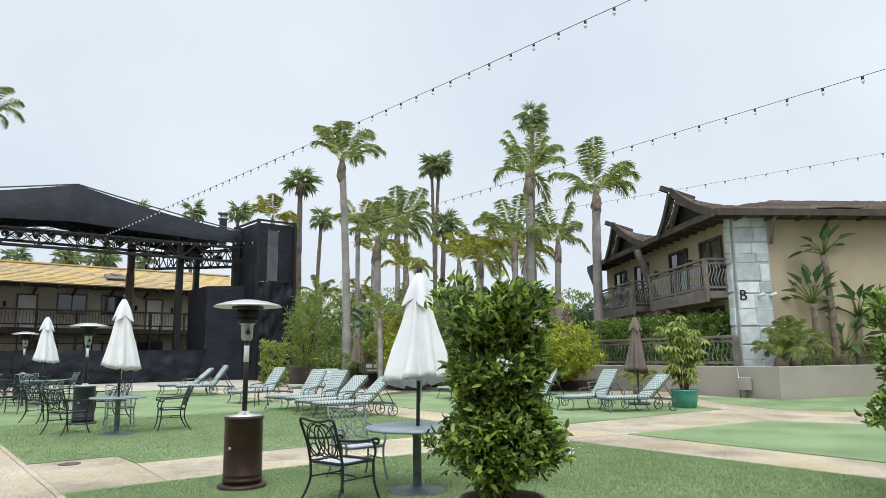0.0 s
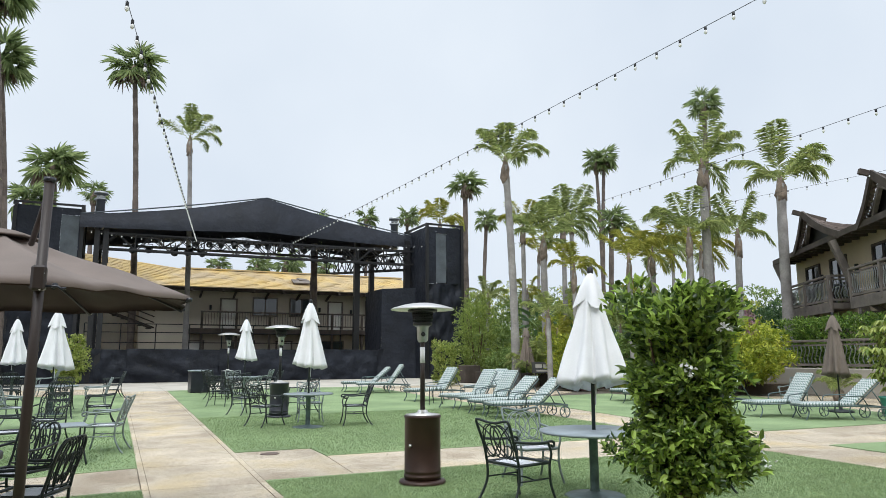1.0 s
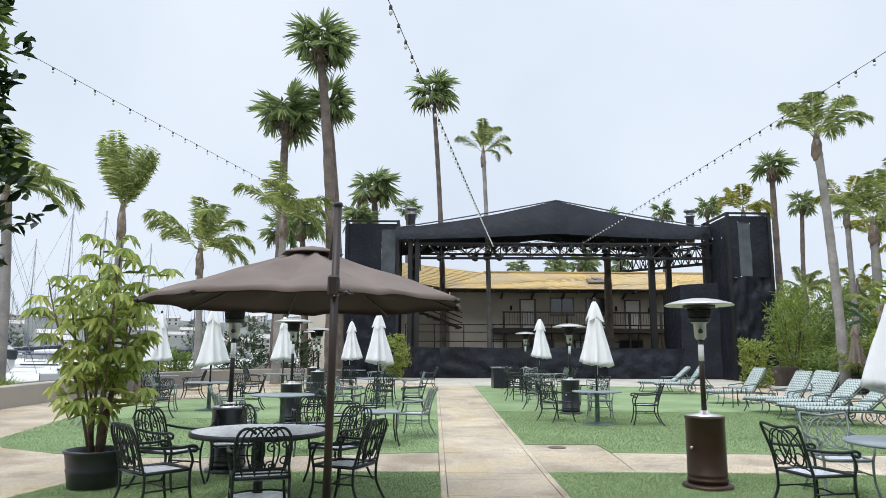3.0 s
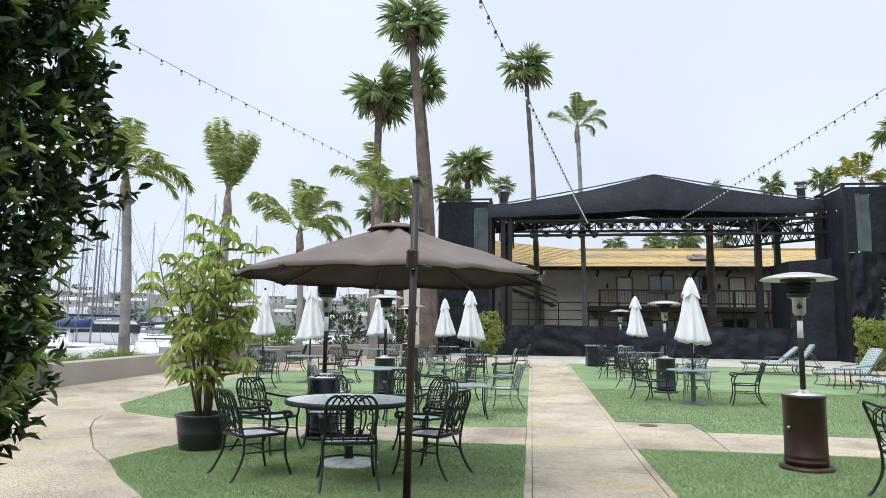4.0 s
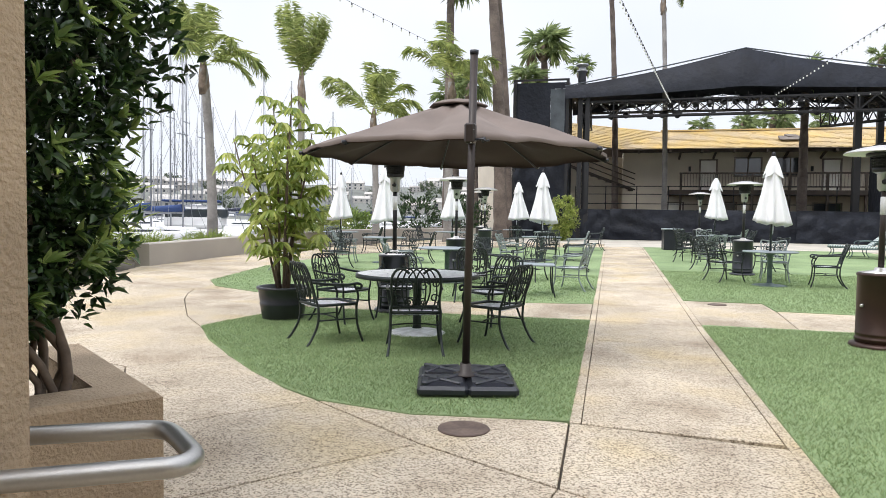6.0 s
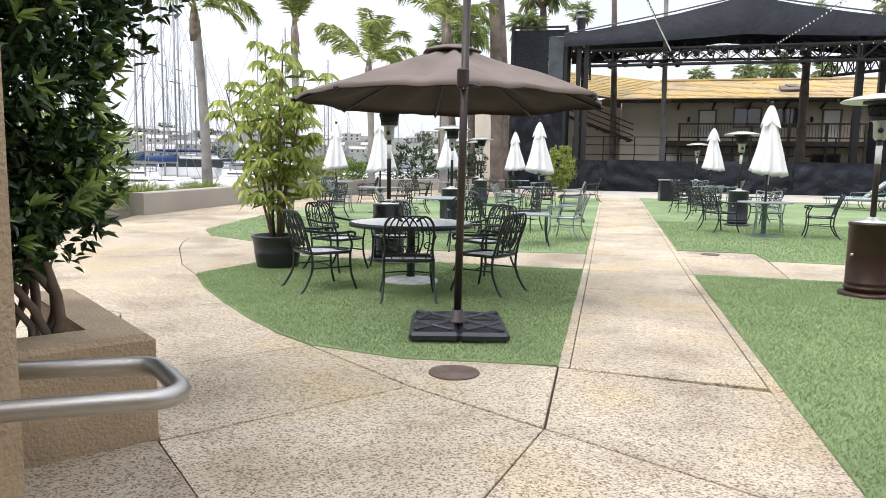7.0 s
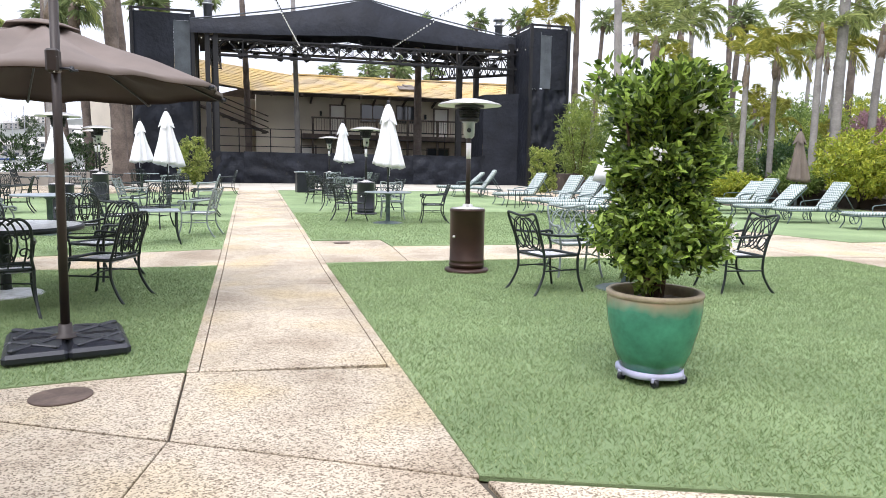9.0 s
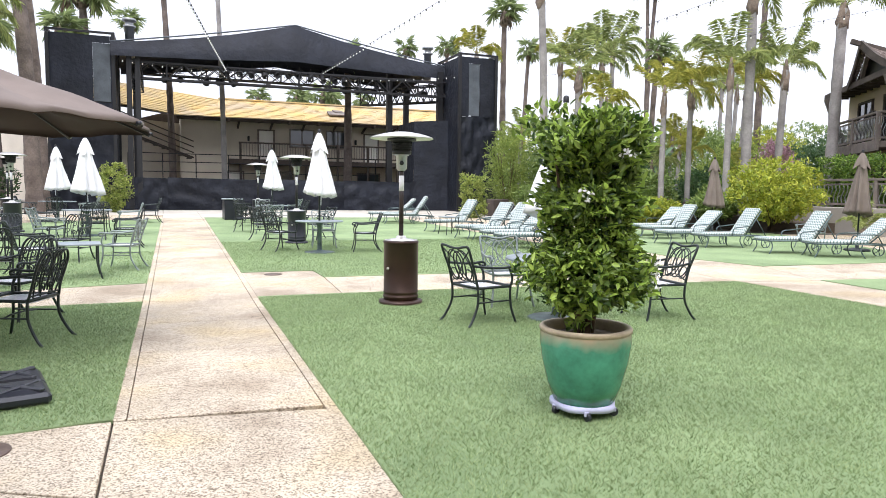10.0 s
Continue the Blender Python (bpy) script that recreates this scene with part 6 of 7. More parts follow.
def queen_palm(x, y, h, r=0.17, bend=(0, 0), seed=0, n=15, size=1.0, yellow=False, z=None, upright=False):
    rg = random.Random(seed * 7 + 1)
    n, r = int(n * 0.82), r * 0.9
    p = thing("queen_palm", at(x, y, 0, z), "feathery yellow-green palm in the garden bed" if yellow else "slim grey-trunked feather palm blown by the wind", "palm tree", "feather palms")
    s, top = trunk_shape(h, r, r * 0.72, bend, seed)
    part("trunk", s, BARK, p)
    part("crown_shaft", Shape().lathe([(r * 0.75, -0.9), (r * 0.98, -0.6), (r * 0.85, -0.2), (r * 0.5, 0.2), (0.04, 0.45)], 10, tuple(top), wob=lambda a, zz: 1 + 0.25 * math.sin(3 * a + zz * 9)), BOOT, p, "brown fibrous frond bases")
    src = PLUMES if upright else YFRONDS if yellow else FRONDS
    for k in range(n):
        off = 360 * ((k * 0.618 + 0.3) % 1.0) - 180 + rg.uniform(-9, 9)
        if upright:
            az, mesh, tilt = off, src[0], rg.uniform(-8, 16)
        else:
            # the breeze bends the lee fronds over and stands the windward ones up
            lee = math.cos(radians(off))
            az = WIND + off * 0.9
            mesh = src[rg.choice((0, 1))] if lee < -0.2 else src[rg.choice((0, 1, 2))] if lee < 0.3 else src[rg.choice((1, 1, 2, 2, 3))]
            tilt = rg.uniform(-10, 12)
        part("frond", mesh, None, p, "", Matrix.Translation(top + Vector((0, 0, 0.1))) @ pose(0, 0, 0, rg.uniform(-22, 22), tilt, az) @ Matrix.Scale(size * CROWN * rg.uniform(0.85, 1.1), 4))
    return p


def fan_palm(x, y, h, r=0.2, bend=(0, 0), seed=0, n=22, size=1.0, z=None):
    n, r, size = int(n * 0.95), r * 0.85, size * 1.02
    rg = random.Random(seed * 5 + 2)
    p = thing("fan_palm", at(x, y, 0, z), "very tall fan palm with a small tufted crown", "palm tree", "fan palms")
    s, top = trunk_shape(h, r * 1.15, r * 0.7, bend, seed + 50, 0.09)
    part("trunk", s, BARKDARK, p)
    part("skirt", Shape().lathe([(r * 0.75, -0.9), (r * 1.1, -0.7), (r * 1.25, -0.3), (r * 0.8, 0.1), (0.04, 0.3)], 11, tuple(top), wob=lambda a, zz: 1 + 0.3 * math.sin(4 * a + zz * 7)), BOOT, p, "shaggy brown dead leaf bases")
    for k in range(n):
        f = k / n
        az = k * 137.5 + rg.uniform(-15, 15)
        az = az - 25 * math.sin(radians(az - WIND))
        tilt = -68 + 118 * f + rg.uniform(-10, 10)
        mesh = FANS[2] if f > 0.9 else FANS[k % 2]
        part("leaf", mesh, None, p, "", Matrix.Translation(top + Vector((0, 0, 0.1))) @ pose(0, 0, 0, rg.uniform(-30, 30), tilt, az) @ Matrix.Scale(size * CROWN * rg.uniform(0.8, 1.1), 4))
    return p


# palms by the harbour
queen_palm(-13.70, 21.0, 6.4, 0.22, (-0.26, -0.16), 1, 15, 1.25)
queen_palm(-10.54, 21.6, 6.0, 0.17, (0.0, 0.0), 2, 18, 1.2, upright=True)
queen_palm(-9.70, 27.3, 5.4, 0.19, (-0.13, -0.05), 3, 16, 1.25)
queen_palm(-7.06, 29.7, 7.3, 0.24, (0.09, 0.0), 4, 16, 1.25)
fan_palm(-4.97, 31.9, 16.6, 0.35, (-1.03, -0.17), 5, 32, 1.45)
fan_palm(-7.89, 33.1, 13.3, 0.30, (0.03, 0), 6, 32, 1.4)
fan_palm(-4.95, 34.4, 14.3, 0.24, (-0.92, -0.14), 7, 24, 1.3)
fan_palm(-7.30, 37.5, 8.4, 0.26, (-0.4, -0.1), 8, 22, 1.1)
fan_palm(-8.78, 39.3, 8.3, 0.26, (-0.5, -0.2), 9, 20, 1.1)
# behind the stage
fan_palm(0.48, 44.7, 19.1, 0.24, (-0.82, 0), 10, 26, 1.5)
queen_palm(3.38, 42.6, 14.2, 0.2, (-0.36, 0), 11, 11, 1.05)
fan_palm(-4.07, 46.0, 12.5, 0.34, (-0.35, 0), 12, 28, 1.5)
fan_palm(-2.55, 58.1, 13.7, 0.24, (0, 0), 13, 18)
fan_palm(-5.4, 44.0, 9.9, 0.26, (0, 0), 14, 24, 1.15)
fan_palm(11.28, 43.8, 9.6, 0.34, (0, 0), 15, 18)
for i, (x, y, h) in enumerate(((8.97, 73.6, 10.4), (13.3, 76.0, 11.0), (12.5, 57.9, 9.0), (17.4, 76.0, 11.2), (23.99, 70.2, 16.2), (26.3, 64.0, 15.3), (15.2, 82.0, 11.6), (20.2, 74.0, 11.0))):
    fan_palm(x, y, h, 0.24, (0, 0), 20 + i, 18, 1.15)
# garden palms to the right of the stage
fan_palm(22.17, 42.9, 13.4, 0.28, (0, 0), 59, 24, 1.15)
queen_palm(16.32, 26.7, 10.4, 0.24, (-0.28, 0.17), 40, 16, 1.1)
fan_palm(30.90, 56.3, 14.0, 0.26, (0.4, -0.2), 60, 20, 1.15)
queen_palm(20.95, 33.2, 8.6, 0.19, (0, 0), 42, 14, 1.1, True)
queen_palm(19.13, 28.4, 7.0, 0.24, (0, 0), 43, 15, 1.1)
queen_palm(22.32, 31.1, 8.5, 0.19, (0, 0), 44, 14, 1.15)
queen_palm(24.43, 33.3, 9.4, 0.19, (0.1, 0), 47, 14, 1.15)
fan_palm(33.43, 41.5, 16.2, 0.2, (-0.19, 0.15), 57, 20, 1.05)
fan_palm(33.36, 41.6, 16.5, 0.2, (0.4, -0.3), 58, 20, 1.05)
fan_palm(28.69, 35.0, 9.9, 0.24, (0.2, -0.2), 61, 20, 1.0)
queen_palm(17.38, 23.5, 4.9, 0.14, (0, 0), 53, 12, 0.75, True)
queen_palm(15.4, 22.6, 2.9, 0.14, (0.1, 0.2), 41, 12, 0.62)
queen_palm(19.22, 22.1, 5.3, 0.15, (0, 0), 51, 13, 0.95, True)
queen_palm(21.28, 22.9, 5.8, 0.15, (0, 0), 50, 13, 1.0, True)
fan_palm(32.50, 30.1, 17.0, 0.24, (0.18, -0.19), 56, 22, 1.0)
queen_palm(21.80, 20.2, 9.3, 0.25, (0, 0), 45, 16, 1.1)
queen_palm(21.02, 20.4, 6.3, 0.17, (0, 0), 48, 14, 1.0)
queen_palm(24.47, 21.1, 6.6, 0.2, (0.1, -0.1), 49, 14, 1.0)
queen_palm(29.21, 22.4, 9.9, 0.33, (0.1, -0.13), 46, 16, 1.35)
queen_palm(19.44, 41.9, 10.2, 0.2, (0.2, 0), 55, 14, 1.1, True)
for i, (x, y, h) in enumerate(((22.6, 20.0, 1.3), (20.6, 24.6, 2.4), (23.4, 25.4, 3.2), (18.2, 26.2, 2.2), (21.8, 28.8, 3.6), (25.2, 28.2, 4.0), (24.6, 23.2, 2.2), (18.6, 33.5, 4.4), (22.6, 35.6, 5.0), (28.2, 32.4, 4.6))):
    queen_palm(x, y, h, 0.14, (0.1, 0), 90 + i, 13, 0.72, i % 3 != 1)
for i, (x, y, h) in enumerate(((29.0, 44.0, 9.0), (34.0, 33.5, 7.8), (38.0, 39.0, 9.5), (27.4, 30.0, 6.8), (26.8, 25.5, 6.6))):
    queen_palm(x, y, h, 0.18, (0.2, 0), 70 + i, 13, 1.1, i % 2 == 0)


def shrub(name, x, y, rx, ry, h, n, size, mat, label, category="shrub", seed=0, z=None, stems=6, flat=0.0, narrow=0.32, taper=None, spread=1.0, boxy=False, m=None, lump=0.25, round_plan=False):
    """A leafy crown of many small leaves over bare stems."""
    rg = np.random.default_rng(seed + 11)
    t = thing(name, m or at(x, y, 0, z), label, category)
    nt = max(8, n // 9)
    # twig ends gather leaves in clumps
    d = rg.normal(size=(nt, 3))
    d /= np.linalg.norm(d, axis=1, keepdims=True)
    rad = rg.uniform(0.25, 1.0, nt) ** 0.45
    if boxy:
        q = rg.uniform(-1, 1, (nt, 3))
        big = np.abs(q).max(1, keepdims=True)
        d = q / big * (0.85 + 0.15 * rg.random((nt, 1)))
        if round_plan:
            k = np.abs(d[:, :2]).max(1) / (np.hypot(d[:, 0], d[:, 1]) + 1e-6)
            d[:, :2] *= k[:, None]
    c = d * rad[:, None]
    lumps = np.array([noise.noise(Vector((v[0] * 2.2 + seed, v[1] * 2.2, v[2] * 2.2))) for v in c])
    c *= (1 + lump * lumps)[:, None]
    zz = c[:, 2] * 0.5 + 0.5
    w = np.ones(nt) if taper is None else np.array([taper(v) for v in zz])
    C = np.stack([c[:, 0] * rx * w, c[:, 1] * ry * w, flat + zz * (h - flat)], 1)
    rep = 9
    P = np.repeat(C, rep, 0)
    out = P * [1, 1, 0.4] - [0, 0, h * 0.2]
    out /= np.linalg.norm(out, axis=1, keepdims=True) + 1e-6
    N = len(P)
    D = unit(N, rg) * spread + out * 0.7 + [0, 0, 0.6]
    P = P + rg.normal(size=(N, 3)) * size * 0.35
    U = unit(N, rg) * 0.6 + out * 0.5 + [0, 0, 0.9]
    P[:, 2] = np.maximum(P[:, 2], 0.02)
    part("crown", leaf_mesh("crown", P, D, U, size * rg.uniform(0.6, 1.25, N), size * narrow * rg.uniform(0.8, 1.2, N), mat), None, t)["kind"] = "stuff"
    rr = random.Random(seed)
    for k in range(stems):
        a = 2 * math.pi * k / max(1, stems) + rr.random()
        e = (math.cos(a) * rx * 0.55, math.sin(a) * ry * 0.55, h * rr.uniform(0.6, 0.85))
        part("stem", Shape().tube(smooth_line([(math.cos(a) * 0.04, math.sin(a) * 0.04, 0), (e[0] * 0.35, e[1] * 0.35, e[2] * 0.4), (e[0] * 0.8, e[1] * 0.5, e[2] * 0.75), e], 3), [0.022 * (1 - 0.07 * i) for i in range(10)], 6), TWIG, t)
    return t


# potted bushes on the lawn
def glazed_pot(x, y):
    pot = thing("glazed_pot", at(x, y), "large sea-green glazed pot on a wheeled stand", "plant pot", "glazed pots")
    part("pot_body", Shape().lathe([(0.17, 0.10), (0.20, 0.105), (0.245, 0.22), (0.285, 0.38), (0.300, 0.50), (0.298, 0.56), (0.292, 0.575)], 48, caps=False), GLAZE, pot)
    part("pot_rim", Shape().lathe([(0.292, 0.565), (0.304, 0.575), (0.306, 0.595), (0.296, 0.605), (0.268, 0.602), (0.262, 0.58), (0.262, 0.53)], 48, caps=False), RIM, pot, "unglazed sandy rim")
    part("soil", Shape().lathe([(0.264, 0.53), (0.2, 0.545), (0.0, 0.55)], 24), SOIL, pot)
    part("dolly", Shape().lathe([(0.19, 0.06), (0.215, 0.065), (0.215, 0.10), (0.2, 0.105)], 32, wob=lambda a, z: 1 + 0.05 * math.cos(5 * a)), LILAC, pot, "pale lilac plastic plant dolly")
    for k in range(5):
        a = 2 * math.pi * k / 5 + 0.5
        ca = part("castor", Shape().lathe([(0.026, -0.014), (0.03, -0.01), (0.03, 0.01), (0.026, 0.014)], 14), PLASTIC, pot, "", Matrix.Translation((0.2 * math.cos(a), 0.2 * math.sin(a), 0.043)) @ pose(0, 0, 0, 90, 0, math.degrees(a) + 30))
        part("fork", Shape().box((0, 0.02, 0), (0.02, 0.03, 0.05), None, 0.004), LILAC, ca)
    return pot


def tiers(v):
    return 0.52 + 0.46 * math.exp(-((v - 0.2) / 0.14) ** 2) + 0.28 * math.exp(-((v - 0.55) / 0.09) ** 2) + 0.36 * math.exp(-((v - 0.92) / 0.15) ** 2) - 0.2 * (v < 0.04)


glazed_pot(2.92, 2.76)
bush = shrub("potted_bush", 0, 0, 0.48, 0.46, 1.43, 12500, 0.070, LEAF_POT, "tall glossy green bush with white flowers, clipped into tiers", "shrub", 3, stems=6, flat=0.16, narrow=0.44, m=at(2.92, 2.76, 0, 0.54), taper=tiers, lump=0.30, boxy=True, round_plan=True)
flowers = [(0.30, -0.30, 0.50), (0.33, -0.26, 0.42), (-0.18, -0.26, 0.92), (0.05, -0.34, 1.18), (0.26, -0.36, 0.36)]
for i, p in enumerate(flowers):
    rg = np.random.default_rng(i)
    part("flower", leaf_mesh("flower", np.array([p] * 14) + rg.normal(size=(14, 3)) * 0.02, unit(14, rg), unit(14, rg), 0.03, 0.02, WHITECLOTH), None, bush, "small white blossom cluster")["kind"] = "stuff"
glazed_pot(8.0, 1.78)
shrub("potted_bush", 0, 0, 0.6, 0.56, 1.6, 3600, 0.10, LEAF_POT, "tall glossy green bush in a glazed pot on the lawn", "shrub", 31, stems=5, flat=0.05, narrow=0.42, m=at(8.0, 1.78, 0, 0.54), taper=tiers, boxy=True, round_plan=True)


def whorl_plant(name, m, h, spread_r, whorls, leaflet, mat, label, stems=9, seed=0, low=0.35, droop=0.75):
    """An umbrella plant: canes with whorls of hanging leaflets."""
    rg = np.random.default_rng(seed)
    rr = random.Random(seed)
    t = thing(name, m, label, "plant")
    P, D, U, L, W = [], [], [], [], []
    for k in range(stems):
        a = 2 * math.pi * k / stems + rr.uniform(-0.4, 0.4)
        reach = spread_r * rr.uniform(0.15, 0.75)
        top = h * rr.uniform(0.62, 0.97) if k else h * 0.97
        if k == 0:
            reach = 0.1
        e = Vector((math.cos(a) * reach, math.sin(a) * reach, top))
        line = smooth_line([(math.cos(a) * 0.07, math.sin(a) * 0.07, 0), (e.x * 0.4, e.y * 0.4, top * 0.4), (e.x * 0.8, e.y * 0.8, top * 0.75), e], 4)
        part("cane", Shape().tube(line, [0.02 * (1 - 0.055 * i) for i in range(len(line))], 6), STEMGREY, t)
        nw = whorls // stems
        for q in range(nw):
            f = low + (1 - low) * (q + rr.random()) / nw
            i = min(len(line) - 2, int(f * (len(line) - 1)))
            b = line[i].lerp(line[i + 1], f * (len(line) - 1) - i)
            az = rr.uniform(0, 6.283)
            stalk = spread_r * rr.uniform(0.12, 0.5) * (1.15 - 0.5 * f)
            c = b + Vector((math.cos(az) * stalk, math.sin(az) * stalk, rr.uniform(0.0, 0.18)))
            P.append(tuple(b)), D.append(tuple(c - b)), U.append((0, 0, 1)), L.append((c - b).length), W.append(0.008)
            for w in range(8):
                g = az + 2 * math.pi * w / 8
                P.append(tuple(c)), D.append((math.cos(g), math.sin(g), 0.1 - droop * rr.uniform(0.5, 1.1))), U.append((0, 0, 1)), L.append(leaflet * rr.uniform(0.7, 1.2)), W.append(leaflet * rr.uniform(0.24, 0.36))
    part("leaves", leaf_mesh("leaves", P, D, U, np.array(L), np.array(W), mat, 0.2, 0.3), None, t)["kind"] = "stuff"
    return t


tub = thing("black_tub", at(-4.0, 7.33), "black ribbed plastic plant tub on the turf", "plant pot")
part("tub_body", Shape().lathe([(0.25, 0.0), (0.27, 0.02), (0.30, 0.2), (0.31, 0.22), (0.30, 0.235), (0.325, 0.40), (0.345, 0.41), (0.345, 0.44), (0.31, 0.44), (0.30, 0.37)], 36), PLASTIC, tub)
part("soil", Shape().lathe([(0.30, 0.36), (0.15, 0.38), (0.0, 0.385)], 20), SOIL, tub)
whorl_plant("umbrella_plant", at(-4.0, 7.33, 0, 0.37), 2.7, 0.98, 143, 0.20, LEAF_YOUNG, "bright yellow-green umbrella plant in a black tub", 11, 2, 0.18)
tp = thing("teal_pot", at(17.3, 10.25), "small teal glazed pot on the paving", "plant pot")
part("pot_body", Shape().lathe([(0.24, 0.0), (0.30, 0.03), (0.36, 0.3), (0.37, 0.45), (0.39, 0.47), (0.39, 0.51), (0.35, 0.51), (0.34, 0.42)], 32), surf("teal_glaze", (0.07, 0.30, 0.24), 0.25, var=0.2), tp)
part("soil", Shape().lathe([(0.345, 0.42), (0.0, 0.43)], 20), SOIL, tp)
whorl_plant("umbrella_plant", at(17.3, 10.25, 0, 0.42), 2.2, 0.72, 110, 0.24, LEAF_YOUNG, "pale green umbrella plant in a teal pot", 9, 5, 0.12)

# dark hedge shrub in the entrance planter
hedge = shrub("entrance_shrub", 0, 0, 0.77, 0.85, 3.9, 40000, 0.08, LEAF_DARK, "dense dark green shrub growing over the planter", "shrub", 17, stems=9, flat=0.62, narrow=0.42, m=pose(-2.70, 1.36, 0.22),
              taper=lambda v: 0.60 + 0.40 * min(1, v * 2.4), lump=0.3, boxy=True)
rg = np.random.default_rng(77)
P, D, U, L, W = [], [], [], [], []
for k in range(250):
    a = rg.uniform(-2.6, 1.9)
    zz = rg.uniform(0.7, 3.7)
    rr_ = 0.80 * (0.5 + 0.5 * min(1, zz * 0.6)) * rg.uniform(0.9, 1.12)
    c = np.array([math.cos(a) * rr_, math.sin(a) * rr_, zz])
    out = np.array([math.cos(a), math.sin(a), 0.2])
    for w in range(7):
        g = unit(1, rg)[0] * 0.75 + out
        P.append(c), D.append(g), U.append(out + [0, 0, 0.6]), L.append(0.10 * rg.uniform(0.7, 1.2)), W.append(0.028)
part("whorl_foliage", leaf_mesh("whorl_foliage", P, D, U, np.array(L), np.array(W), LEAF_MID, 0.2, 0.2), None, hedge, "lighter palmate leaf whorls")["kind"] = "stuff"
for k in range(24):
    pts = [(0.02 + 0.017 * k, 0.05 + 0.16 * math.sin(k * 2.1), 0.0), (0.12 + 0.30 * math.sin(k * 2), 0.12 + 0.30 * math.cos(k), 0.40 + 0.1 * math.sin(k * 5)), (0.3 * math.sin(k * 2 + 1), 0.3 * math.cos(k * 1.7), 1.1), (0.45 * math.sin(k * 3), 0.4 * math.cos(k * 2.3), 1.9)]
    part("trunk", Shape().tube(smooth_line(pts, 5), [(0.024 + 0.010 * math.sin(k * 3)) * (1 - 0.04 * i) for i in range(16)], 8), STEMGREY, hedge)

# shrubs around the stage and in the palm garden
shrub("round_bush", 13.5, 28.3, 0.66, 0.62, 2.05, 3000, 0.12, LEAF_YOUNG, "round bright green bush beside the stage", seed=40, narrow=0.5, stems=0, boxy=True, round_plan=True, lump=0.15)
shrub("round_bush", -2.1, 33.6, 0.75, 0.75, 2.3, 3000, 0.13, LEAF_YOUNG, "round bright green bush beside the stage", seed=41, narrow=0.5, stems=0)
shrub("bamboo_clump", 16.6, 31.0, 1.15, 1.1, 4.7, 4200, 0.24, LEAF_BAMBOO, "tall feathery yellow-green bamboo clump", "bamboo", 42, narrow=0.14, stems=10)
shrub("bamboo_clump", 18.3, 29.2, 0.8, 0.8, 2.4, 1800, 0.24, LEAF_BAMBOO, "tall feathery yellow-green bamboo clump", "bamboo", 43, narrow=0.14, stems=8)
